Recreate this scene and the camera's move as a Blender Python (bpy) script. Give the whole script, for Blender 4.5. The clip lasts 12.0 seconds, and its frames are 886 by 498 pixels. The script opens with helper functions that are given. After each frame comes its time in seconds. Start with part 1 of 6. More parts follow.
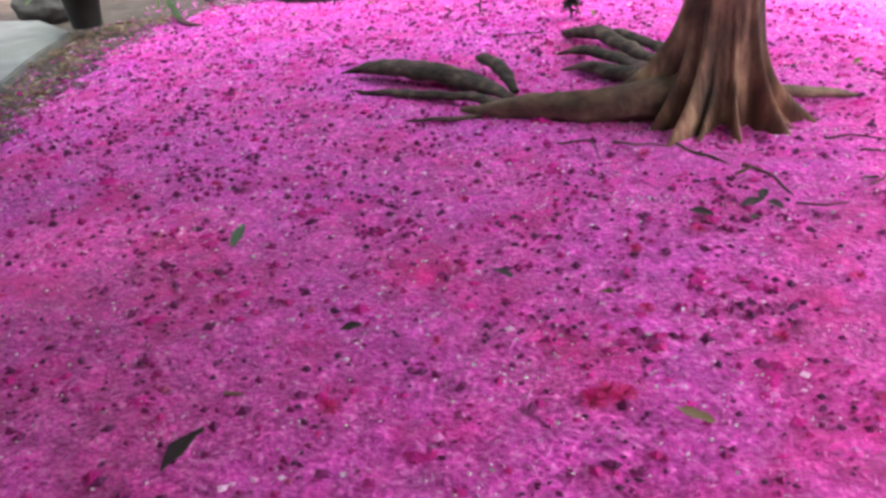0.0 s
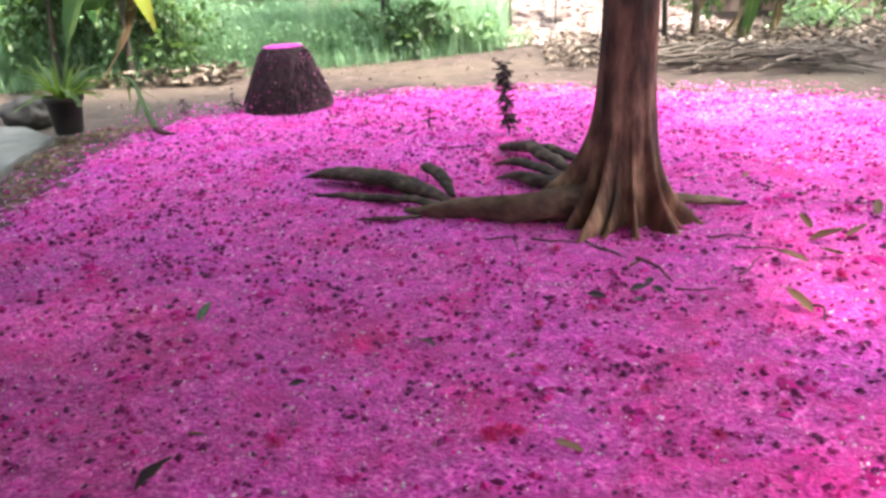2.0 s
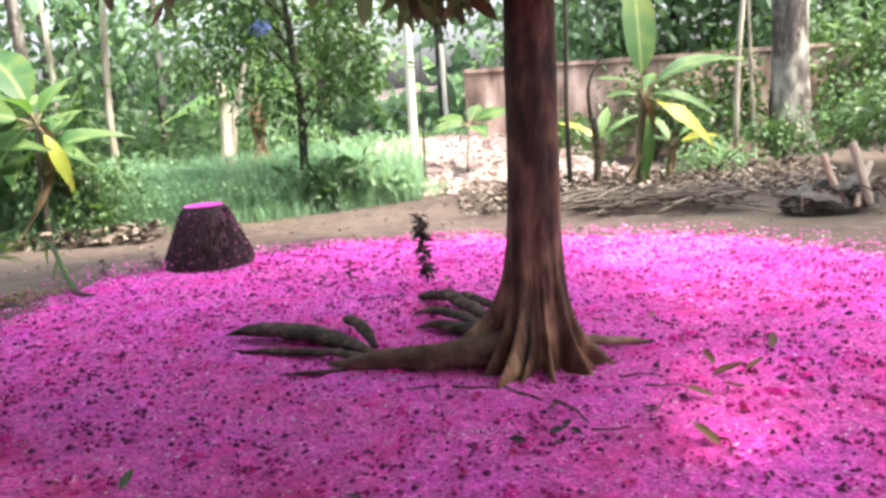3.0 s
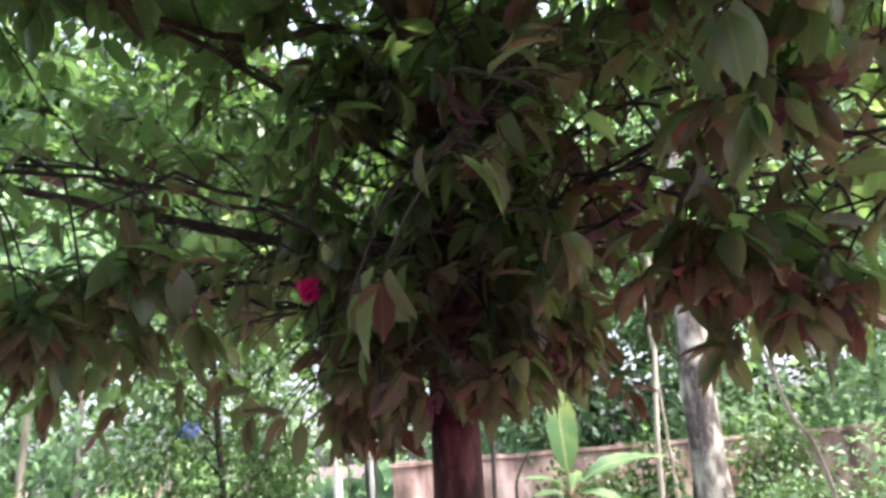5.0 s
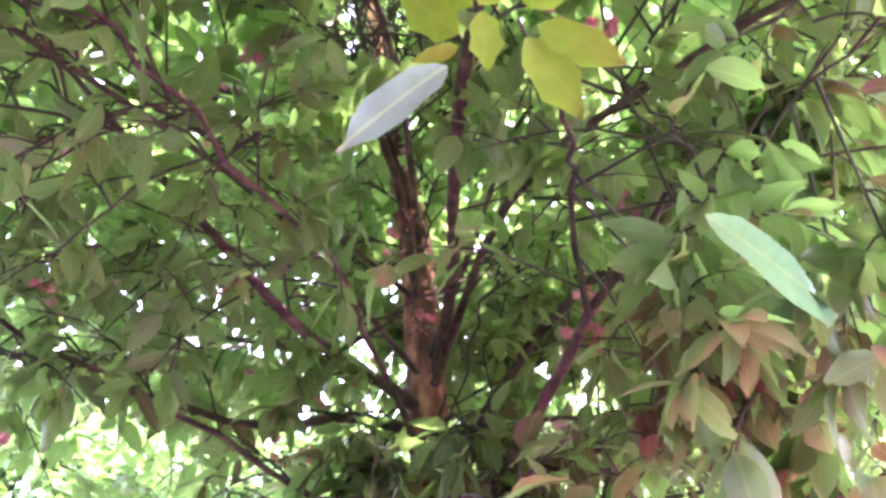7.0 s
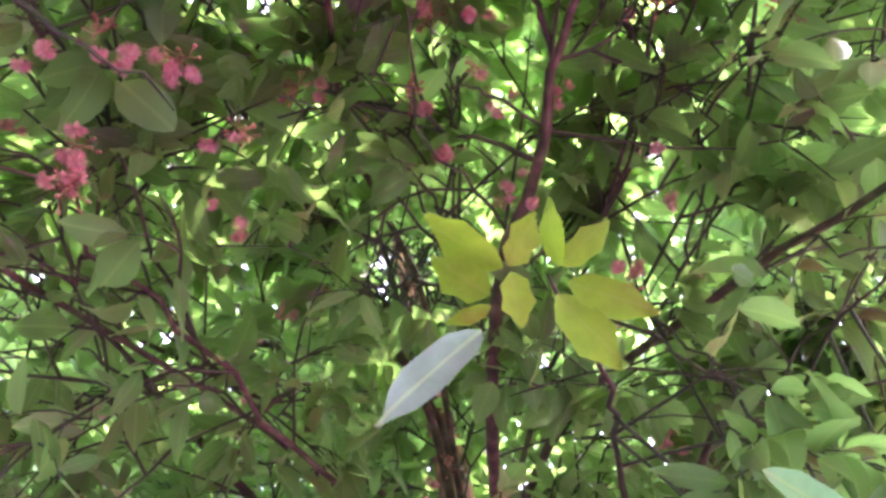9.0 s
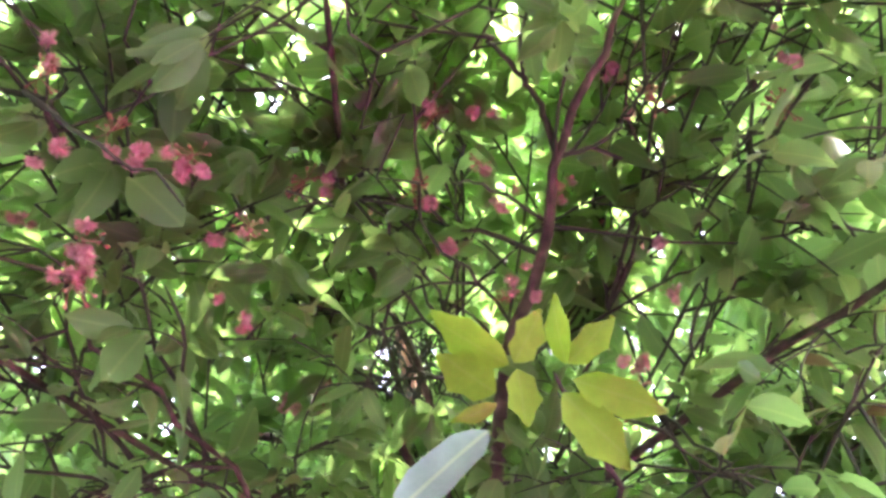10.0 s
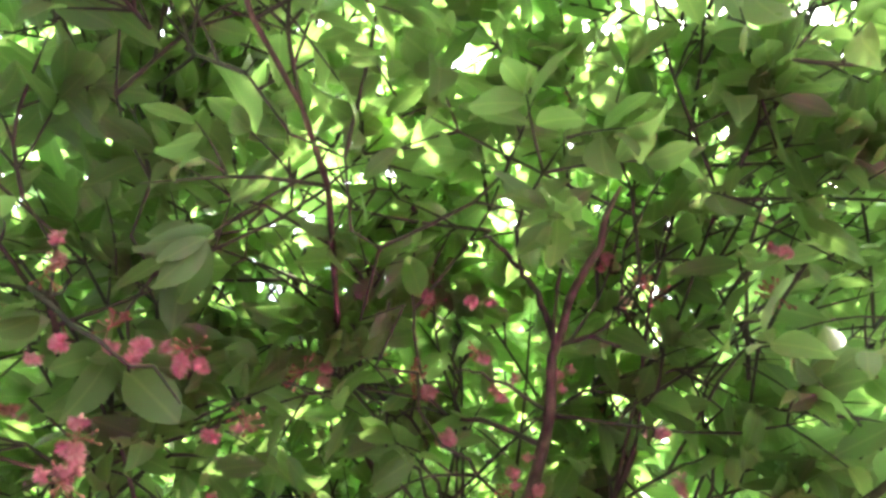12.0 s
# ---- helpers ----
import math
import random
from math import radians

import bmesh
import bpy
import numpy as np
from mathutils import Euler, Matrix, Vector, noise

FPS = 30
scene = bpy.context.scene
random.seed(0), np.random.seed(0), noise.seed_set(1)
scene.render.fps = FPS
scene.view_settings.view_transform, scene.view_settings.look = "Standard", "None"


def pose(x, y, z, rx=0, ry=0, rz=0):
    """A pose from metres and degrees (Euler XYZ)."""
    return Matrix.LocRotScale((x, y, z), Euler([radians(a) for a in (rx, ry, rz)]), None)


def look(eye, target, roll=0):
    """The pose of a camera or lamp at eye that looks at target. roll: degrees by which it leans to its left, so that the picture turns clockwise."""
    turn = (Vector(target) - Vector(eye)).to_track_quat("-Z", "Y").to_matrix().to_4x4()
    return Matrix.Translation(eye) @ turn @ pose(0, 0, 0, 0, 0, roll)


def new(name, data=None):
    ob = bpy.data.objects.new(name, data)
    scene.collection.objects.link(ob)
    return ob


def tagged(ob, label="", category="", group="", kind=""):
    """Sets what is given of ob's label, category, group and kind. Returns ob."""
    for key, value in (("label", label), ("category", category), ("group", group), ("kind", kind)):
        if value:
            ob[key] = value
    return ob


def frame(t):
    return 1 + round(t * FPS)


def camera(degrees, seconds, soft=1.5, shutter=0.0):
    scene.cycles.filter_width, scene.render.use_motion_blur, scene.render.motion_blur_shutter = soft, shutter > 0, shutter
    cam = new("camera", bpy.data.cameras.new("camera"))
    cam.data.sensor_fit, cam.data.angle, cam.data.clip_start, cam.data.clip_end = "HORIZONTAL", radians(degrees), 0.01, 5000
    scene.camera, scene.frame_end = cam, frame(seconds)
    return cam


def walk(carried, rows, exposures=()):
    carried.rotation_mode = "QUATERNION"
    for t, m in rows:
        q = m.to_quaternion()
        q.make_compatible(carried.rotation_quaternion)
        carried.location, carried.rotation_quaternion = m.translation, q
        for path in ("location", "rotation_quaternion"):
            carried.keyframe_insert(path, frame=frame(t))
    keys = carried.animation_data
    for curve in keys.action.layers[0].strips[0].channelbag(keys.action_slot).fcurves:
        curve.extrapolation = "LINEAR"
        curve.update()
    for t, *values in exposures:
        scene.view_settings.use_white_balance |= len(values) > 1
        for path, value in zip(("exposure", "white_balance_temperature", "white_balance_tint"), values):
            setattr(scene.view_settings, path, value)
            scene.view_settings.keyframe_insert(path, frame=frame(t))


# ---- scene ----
cam = camera(55.0, 12.0, 3.1)
PATH = [
    (0, (0.336, 0.231, 1.444), (0.012, 1.98, 0.53), -5.2),
    (0.5, (0.294, 0.054, 1.541), (0.141, 1.845, 0.665), -5.7),
    (1, (0.314, -0.105, 1.581), (0.12, 1.735, 0.821), -3.3),
    (1.5, (0.414, -0.211, 1.562), (0.21, 1.638, 0.828), -2.5),
    (2, (0.552, -0.336, 1.575), (0.313, 1.526, 0.887), -3.3),
    (2.5, (0.611, -0.384, 1.615), (0.416, 1.517, 1.027), -4.9),
    (3, (0.586, -0.485, 1.669), (0.539, 1.478, 1.29), -4.2),
    (3.2, (0.57, -0.537, 1.677), (0.597, 1.443, 1.391), -4.3),
    (4.8, (0.576, -0.656, 1.988), (0.749, 1.295, 2.391), -4.1),
    (5, (0.585, -0.659, 1.992), (0.765, 1.276, 2.463), -4.7),
    (5.5, (0.579, -0.654, 2.051), (0.755, 1.208, 2.757), -4.5),
    (6, (0.575, -0.684, 2.101), (0.784, 1.084, 3.013), -3.6),
    (6.5, (0.586, -0.707, 2.138), (0.782, 0.966, 3.215), -3.7),
    (7, (0.576, -0.764, 2.17), (0.76, 0.814, 3.385), -3.6),
    (7.2, (0.58, -0.76, 2.171), (0.742, 0.776, 3.441), -3.3),
    (8.8, (0.562, -0.8, 2.228), (0.676, 0.441, 3.792), -5.4),
    (9, (0.568, -0.802, 2.227), (0.68, 0.395, 3.825), -5.8),
    (9.5, (0.573, -0.819, 2.227), (0.696, 0.272, 3.899), -7.3),
    (10, (0.559, -0.824, 2.231), (0.671, 0.201, 3.944), -6.4),
    (10.5, (0.54, -0.819, 2.235), (0.663, 0.132, 3.99), -7.6),
    (11, (0.536, -0.819, 2.241), (0.66, 0.051, 4.037), -7.8),
    (11.5, (0.543, -0.839, 2.246), (0.66, -0.07, 4.088), -8.0),
    (12, (0.546, -0.881, 2.256), (0.675, -0.222, 4.141), -11.0),
]
walk(cam, [(t, look(eye, target, roll)) for t, eye, target, roll in PATH],
     [(t, e, 6200 if t < 5 or t > 11 else 5900, tint) for t, e, tint in ((0, 3.0, 12), (1.5, 2.88, 12), (2.5, 2.74, 12), (3.2, 2.55, 12), (4.8, 2.7, 16), (5.1, 3.0, 20), (5.6, 4.65, 23), (6.2, 5.0, 30), (7.2, 5.3, 38), (8.8, 4.92, 30), (10.5, 5.1, 21), (12, 4.83, 5))])

# ---- sky and sun ----
SUN_AT = Vector((0.42, -0.20, 0.885)).normalized()   # from the ground to the sun
world = bpy.data.worlds.new("sky")
scene.world = world
world.use_nodes = True
wn = world.node_tree.nodes
sky = wn.new("ShaderNodeTexSky")
sky.sky_type = "NISHITA"
sky.sun_disc = False
sky.sun_elevation = math.asin(SUN_AT.z)
sky.sun_rotation = math.atan2(SUN_AT.x, SUN_AT.y)
sky.air_density, sky.dust_density, sky.ozone_density = 1.0, 6.0, 1.0
wn["Background"].inputs["Strength"].default_value = 0.15
veil = wn.new("ShaderNodeHueSaturation")      # high thin cloud takes the blue out of the sky
veil.inputs["Saturation"].default_value = 0.5
world.node_tree.links.new(sky.outputs[0], veil.inputs["Color"])
world.node_tree.links.new(veil.outputs[0], wn["Background"].inputs[0])
sun = new("sun", bpy.data.lights.new("sun", "SUN"))
sun.data.energy, sun.data.angle, sun.data.color = 2.5, radians(4.5), (1.0, 0.87, 0.66)
sun.matrix_world = look(SUN_AT * 60, (0, 0, 0))


# ---- materials ----
def surface(name, ramp, scale=6.0, rough=0.7, bump=0.2, bump_scale=None, patches=None, patch_scale=0.6, island=0.0,
            own=0.0, see_through=0.0, through_colour=(0.3, 0.5, 0.04), stretch=(1, 1, 1), spec=0.4, vein=0.0, detail=5.0, wear=0.25, wear_scale=None):
    """A noisy surface: fine grain through a colour ramp, large patches, relief, and where asked a blade that lets light through."""
    m = bpy.data.materials.new(name)
    m.use_nodes = True
    t, n, L = m.node_tree, m.node_tree.nodes, m.node_tree.links
    bsdf = n["Principled BSDF"]
    co, mp = n.new("ShaderNodeTexCoord"), n.new("ShaderNodeMapping")
    mp.inputs["Scale"].default_value = stretch
    L.new(co.outputs["Object"], mp.inputs[0])
    fine = n.new("ShaderNodeTexNoise")
    fine.inputs["Scale"].default_value, fine.inputs["Detail"].default_value = scale, detail
    L.new(mp.outputs[0], fine.inputs["Vector"])
    fac = fine.outputs["Fac"]
    if island or own:
        geo, ob = n.new("ShaderNodeNewGeometry"), n.new("ShaderNodeObjectInfo")
        both = n.new("ShaderNodeMath")
        both.operation = "ADD"
        L.new(geo.outputs["Random Per Island"], both.inputs[0])
        L.new(ob.outputs["Random"], both.inputs[1])
        one = n.new("ShaderNodeMath")
        one.operation = "FRACT"
        L.new(both.outputs[0], one.inputs[0])
        mixf = n.new("ShaderNodeMix")
        mixf.inputs[0].default_value = max(island, own)
        L.new(fac, mixf.inputs[2])
        L.new(one.outputs[0], mixf.inputs[3])
        fac = mixf.outputs[0]
    cr = n.new("ShaderNodeValToRGB")
    el = cr.color_ramp.elements
    while len(el) < len(ramp):
        el.new(0.5)
    for e, (p, c) in zip(el, ramp):
        e.position, e.color = p, (*c, 1)
    L.new(fac, cr.inputs[0])
    colour = cr.outputs[0]
    big = n.new("ShaderNodeTexNoise")
    big.inputs["Scale"].default_value, big.inputs["Detail"].default_value = patch_scale, 4.0
    L.new(mp.outputs[0], big.inputs["Vector"])
    if patches:
        sharp = n.new("ShaderNodeMapRange")
        sharp.inputs[1].default_value, sharp.inputs[2].default_value = 0.5, 0.68
        L.new(big.outputs["Fac"], sharp.inputs[0])
        mx = n.new("ShaderNodeMix")
        mx.data_type = "RGBA"
        mx.inputs[7].default_value = (*patches, 1)
        L.new(sharp.outputs[0], mx.inputs[0])
        L.new(colour, mx.inputs[6])
        colour = mx.outputs[2]
    if wear:
        hsv, wr = n.new("ShaderNodeHueSaturation"), n.new("ShaderNodeMapRange")
        wr.inputs[1].default_value, wr.inputs[2].default_value = 0.3, 0.7
        wr.inputs[3].default_value, wr.inputs[4].default_value = 1 - wear, 1 + wear
        worn = big
        if wear_scale:
            worn = n.new("ShaderNodeTexNoise")
            worn.inputs["Scale"].default_value, worn.inputs["Detail"].default_value = wear_scale, 5.0
            L.new(mp.outputs[0], worn.inputs["Vector"])
        L.new(worn.outputs["Fac"], wr.inputs[0])
        L.new(wr.outputs[0], hsv.inputs["Value"])
        L.new(colour, hsv.inputs["Color"])
        colour = hsv.outputs[0]
    if vein:
        uv, sep = n.new("ShaderNodeUVMap"), n.new("ShaderNodeSeparateXYZ")
        L.new(uv.outputs[0], sep.inputs[0])
        off = n.new("ShaderNodeMath")
        off.operation = "SUBTRACT"
        off.inputs[1].default_value = 0.5
        L.new(sep.outputs[1], off.inputs[0])
        ab = n.new("ShaderNodeMath")
        ab.operation = "ABSOLUTE"
        L.new(off.outputs[0], ab.inputs[0])
        rib = n.new("ShaderNodeMapRange")
        rib.inputs[1].default_value, rib.inputs[2].default_value = 0.015, 0.06
        rib.inputs[3].default_value, rib.inputs[4].default_value = vein, 0.0
        L.new(ab.outputs[0], rib.inputs[0])
        mv = n.new("ShaderNodeMix")
        mv.data_type = "RGBA"
        mv.inputs[7].default_value = (0.32, 0.36, 0.14, 1)
        L.new(rib.outputs[0], mv.inputs[0])
        L.new(colour, mv.inputs[6])
        colour = mv.outputs[2]
    L.new(colour, bsdf.inputs["Base Color"])
    bsdf.inputs["Specular IOR Level"].default_value = spec
    rr = n.new("ShaderNodeMapRange")
    rr.inputs[3].default_value, rr.inputs[4].default_value = rough - 0.12, min(1.0, rough + 0.12)
    L.new(fine.outputs["Fac"], rr.inputs[0])
    L.new(rr.outputs[0], bsdf.inputs["Roughness"])
    if bump:
        bp, bt = n.new("ShaderNodeBump"), n.new("ShaderNodeTexNoise")
        bt.inputs["Scale"].default_value, bt.inputs["Detail"].default_value = bump_scale or scale * 2, 6.0
        L.new(mp.outputs[0], bt.inputs["Vector"])
        bp.inputs["Strength"].default_value, bp.inputs["Distance"].default_value = bump, 0.02
        L.new(bt.outputs["Fac"], bp.inputs["Height"])
        L.new(bp.outputs[0], bsdf.inputs["Normal"])
    if see_through:
        tr, mixs = n.new("ShaderNodeBsdfTranslucent"), n.new("ShaderNodeMixShader")
        tint = n.new("ShaderNodeMix")
        tint.data_type, tint.blend_type = "RGBA", "MIX"
        tint.inputs[0].default_value = 0.35
        tint.inputs[6].default_value = (*through_colour, 1)
        L.new(colour, tint.inputs[7])
        L.new(tint.outputs[2], tr.inputs[0])
        mixs.inputs[0].default_value = see_through
        L.new(bsdf.outputs[0], mixs.inputs[1])
        L.new(tr.outputs[0], mixs.inputs[2])
        L.new(mixs.outputs[0], n["Material Output"].inputs[0])
    return m


SOIL = surface("soil", [(0.3, (0.042, 0.031, 0.028)), (0.55, (0.072, 0.054, 0.048)), (0.75, (0.12, 0.092, 0.082))], 5, 0.9, 0.5, 30,
               patches=(0.078, 0.064, 0.05), patch_scale=0.35, spec=0.2)
PETALS = surface("petal_carpet", [(0.28, (0.36, 0.014, 0.18)), (0.42, (0.58, 0.036, 0.35)), (0.56, (0.70, 0.075, 0.455)), (0.76, (0.83, 0.26, 0.63))],
                 44, 0.85, 1.0, 60, patches=(0.62, 0.018, 0.25), patch_scale=2.4, spec=0.15, wear=0.30, wear_scale=11.0)


def fuzzy_drift(m):
    """Fresh pink here, older violet there, with the pale fuzz of countless stamens."""
    n, L = m.node_tree.nodes, m.node_tree.links
    bsdf = n["Principled BSDF"]
    colour = bsdf.inputs["Base Color"].links[0].from_socket
    co, blot, span, hue = n.new("ShaderNodeTexCoord"), n.new("ShaderNodeTexNoise"), n.new("ShaderNodeMapRange"), n.new("ShaderNodeHueSaturation")
    blot.inputs["Scale"].default_value, blot.inputs["Detail"].default_value = 1.3, 5.0
    L.new(co.outputs["Object"], blot.inputs["Vector"])
    span.inputs[1].default_value, span.inputs[2].default_value = 0.32, 0.68
    span.inputs[3].default_value, span.inputs[4].default_value = 0.478, 0.512
    L.new(blot.outputs["Fac"], span.inputs[0])
    L.new(span.outputs[0], hue.inputs["Hue"])
    L.new(colour, hue.inputs["Color"])
    L.new(hue.outputs[0], bsdf.inputs["Base Color"])
    bsdf.inputs["Sheen Weight"].default_value, bsdf.inputs["Sheen Roughness"].default_value = 0.17, 0.45
    bsdf.inputs["Sheen Tint"].default_value = (1.0, 0.75, 0.95, 1)


fuzzy_drift(PETALS)
# Whitish colour for specks that stand in for glints on the carpet.
GLINT = surface("painted_glint", [(0.2, (0.70, 0.50, 0.62)), (0.8, (0.88, 0.78, 0.84))], 30, 0.5, 0.0, island=0.9, spec=0.4, wear=0)
BITS = surface("spent_flower", [(0.0, (0.09, 0.010, 0.075)), (0.3, (0.17, 0.011, 0.11)), (0.6, (0.30, 0.012, 0.16)), (0.8, (0.46, 0.014, 0.22)),
                                (0.93, (0.56, 0.016, 0.22)), (1.0, (0.30, 0.20, 0.20))], 30, 0.7, 0.0, island=0.92, spec=0.2, wear=0)
# The near-white end of this ramp is painted for glints too.
STAMENS = surface("stamens", [(0.0, (0.46, 0.04, 0.28)), (0.5, (0.64, 0.09, 0.44)), (0.85, (0.74, 0.2, 0.56)), (1.0, (0.9, 0.72, 0.85))], 30, 0.6, 0.0,
                  island=0.95, spec=0.2, wear=0)
PINK = surface("flower_pink", [(0.1, (0.42, 0.10, 0.16)), (0.5, (0.60, 0.28, 0.33)), (0.9, (0.72, 0.5, 0.5))], 40, 0.55, 0.0, island=0.8, spec=0.3,
               see_through=0.4, through_colour=(0.75, 0.36, 0.44))
SPENT = surface("spent_stalk", [(0.1, (0.15, 0.05, 0.04)), (0.6, (0.24, 0.10, 0.075)), (0.95, (0.34, 0.21, 0.14))], 30, 0.6, 0.0, island=0.8, spec=0.3)
TUFT = surface("matted_stamens", [(0.0, (0.42, 0.012, 0.20)), (0.6, (0.60, 0.018, 0.27)), (1.0, (0.70, 0.03, 0.34))], 60, 0.8, 0.6, 90, island=0.7, spec=0.15)
RED = surface("flower_red", [(0.2, (0.45, 0.006, 0.12)), (0.8, (0.75, 0.02, 0.26))], 40, 0.55, 0.0, island=0.6, spec=0.3)
BARK = surface("bark", [(0.28, (0.022, 0.010, 0.007)), (0.5, (0.062, 0.027, 0.019)), (0.72, (0.15, 0.08, 0.056))], 9, 0.68, 0.9, 26,
               patches=(0.125, 0.044, 0.034), patch_scale=2.2, stretch=(1, 1, 0.4), spec=0.3, wear=0.4, wear_scale=9.0)
BASE_BARK = surface("base_bark", [(0.3, (0.058, 0.033, 0.022)), (0.5, (0.115, 0.070, 0.046)), (0.72, (0.21, 0.135, 0.092))], 9, 0.75, 0.7, 26, patches=(0.12, 0.06, 0.045), patch_scale=2.5, spec=0.3, wear=0.35, wear_scale=7.0)
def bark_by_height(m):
    """Tints bark by height: grey-tan at the foot, red-brown on the bole, paler above."""
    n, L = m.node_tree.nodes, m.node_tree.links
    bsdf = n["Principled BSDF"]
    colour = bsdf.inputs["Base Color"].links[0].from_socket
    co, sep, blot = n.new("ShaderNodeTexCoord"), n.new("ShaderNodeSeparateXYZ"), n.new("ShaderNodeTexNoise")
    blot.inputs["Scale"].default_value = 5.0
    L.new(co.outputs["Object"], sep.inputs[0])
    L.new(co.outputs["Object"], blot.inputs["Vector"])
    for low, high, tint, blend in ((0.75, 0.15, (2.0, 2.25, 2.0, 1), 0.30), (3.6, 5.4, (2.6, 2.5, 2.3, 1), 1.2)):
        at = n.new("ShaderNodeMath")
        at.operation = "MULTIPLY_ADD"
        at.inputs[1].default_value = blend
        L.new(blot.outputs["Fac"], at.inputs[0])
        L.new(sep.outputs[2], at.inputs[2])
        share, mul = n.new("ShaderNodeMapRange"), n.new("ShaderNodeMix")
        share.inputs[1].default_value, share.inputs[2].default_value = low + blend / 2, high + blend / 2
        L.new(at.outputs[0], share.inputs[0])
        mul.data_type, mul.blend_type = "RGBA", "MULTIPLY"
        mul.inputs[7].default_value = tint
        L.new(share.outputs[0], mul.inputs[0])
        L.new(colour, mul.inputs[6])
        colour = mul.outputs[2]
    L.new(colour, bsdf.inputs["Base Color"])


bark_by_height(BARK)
ROOT = surface("root_bark", [(0.3, (0.020, 0.012, 0.010)), (0.5, (0.048, 0.030, 0.024)), (0.72, (0.13, 0.088, 0.066))], 13, 0.85, 0.9, 30, patches=(0.09, 0.045, 0.045),
               patch_scale=3, spec=0.3)
LIMB_BARK = surface("limb_bark", [(0.3, (0.032, 0.026, 0.018)), (0.5, (0.065, 0.052, 0.036)), (0.75, (0.14, 0.118, 0.085))], 12, 0.75, 0.5, 40, spec=0.3, wear=0.4, wear_scale=5.0)
TWIG = surface("twig_bark", [(0.3, (0.022, 0.024, 0.016)), (0.7, (0.06, 0.058, 0.038))], 20, 0.75, 0.2, spec=0.3)
LEAF = surface("leaf", [(0.0, (0.11, 0.07, 0.035)), (0.04, (0.08, 0.07, 0.03)), (0.10, (0.050, 0.075, 0.036)), (0.45, (0.074, 0.115, 0.055)),
                        (0.8, (0.098, 0.150, 0.076)), (1.0, (0.135, 0.185, 0.100))], 9, 0.32, 0.12, 40, island=0.9, see_through=0.62,
               through_colour=(0.36, 0.60, 0.15), spec=0.75, vein=0.35, patch_scale=3, wear=0.15)
# Leaf coloured brown for the pink light thrown up by the carpet.
BOUNCE_BRONZE = surface("bounce_bronze_leaf", [(0.0, (0.098, 0.062, 0.038)), (0.5, (0.078, 0.066, 0.036)), (1.0, (0.070, 0.085, 0.042))], 9, 0.36, 0.12, 40, island=0.9, see_through=0.5,
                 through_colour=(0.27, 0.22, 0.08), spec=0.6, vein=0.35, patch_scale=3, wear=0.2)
YOUNG = surface("young_leaf", [(0.2, (0.14, 0.25, 0.02)), (0.8, (0.23, 0.33, 0.035))], 14, 0.42, 0.15, 50, own=0.4, see_through=0.55,
                through_colour=(0.44, 0.64, 0.04), vein=0.25, patch_scale=4)
SILVER = surface("pale_leaf", [(0.2, (0.055, 0.083, 0.073)), (0.8, (0.10, 0.135, 0.12))], 14, 0.35, 0.15, 50, own=0.2, see_through=0.2,
                 through_colour=(0.5, 0.58, 0.4), vein=0.4, patch_scale=4, spec=0.6)
PALE_GREEN = surface("greyish_leaf", [(0.2, (0.10, 0.24, 0.13)), (0.8, (0.18, 0.34, 0.20))], 14, 0.35, 0.15, 50, own=0.2, see_through=0.3, through_colour=(0.3, 0.5, 0.2), vein=0.4, spec=0.6)
BROWN = surface("dry_leaf", [(0.0, (0.07, 0.045, 0.03)), (0.5, (0.15, 0.098, 0.062)), (0.85, (0.27, 0.20, 0.135)), (1.0, (0.42, 0.36, 0.28))], 14, 0.7, 0.2,
                island=0.85, see_through=0.2, through_colour=(0.4, 0.2, 0.06), vein=0.3, spec=0.25)
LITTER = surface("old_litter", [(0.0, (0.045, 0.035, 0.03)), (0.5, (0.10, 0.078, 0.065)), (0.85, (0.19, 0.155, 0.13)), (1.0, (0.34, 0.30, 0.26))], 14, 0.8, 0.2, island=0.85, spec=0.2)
# Litter whose pale colour stands in for strong sun on it.
SUNLIT_LITTER = surface("sunlit_litter", [(0.0, (0.20, 0.145, 0.135)), (0.5, (0.36, 0.28, 0.265)), (1.0, (0.55, 0.46, 0.44))], 14, 0.8, 0.2, island=0.85, spec=0.2)
ROTTEN = surface("rotting_leaf", [(0.2, (0.035, 0.02, 0.03)), (0.8, (0.085, 0.055, 0.07))], 14, 0.7, 0.2, own=0.5, vein=0.2, spec=0.2)
FALLEN = surface("fallen_leaf_green", [(0.2, (0.03, 0.06, 0.035)), (0.8, (0.10, 0.16, 0.11))], 14, 0.4, 0.15, own=0.4, vein=0.5)
FOLIAGE = surface("foliage", [(0.0, (0.05, 0.10, 0.05)), (0.5, (0.11, 0.19, 0.11)), (1.0, (0.24, 0.34, 0.22))], 3, 0.5, 0.0, island=0.85, see_through=0.5,
                  through_colour=(0.28, 0.47, 0.17), patch_scale=0.5)
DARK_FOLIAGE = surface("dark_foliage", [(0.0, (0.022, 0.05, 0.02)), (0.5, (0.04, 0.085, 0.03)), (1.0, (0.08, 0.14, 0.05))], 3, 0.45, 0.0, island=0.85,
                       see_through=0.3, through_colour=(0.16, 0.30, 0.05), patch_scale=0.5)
GRASS = surface("grass", [(0.0, (0.10, 0.21, 0.12)), (0.5, (0.18, 0.32, 0.19)), (1.0, (0.30, 0.44, 0.29))], 3, 0.6, 0.0, island=0.8, see_through=0.4,
                through_colour=(0.27, 0.46, 0.20), patch_scale=0.7)
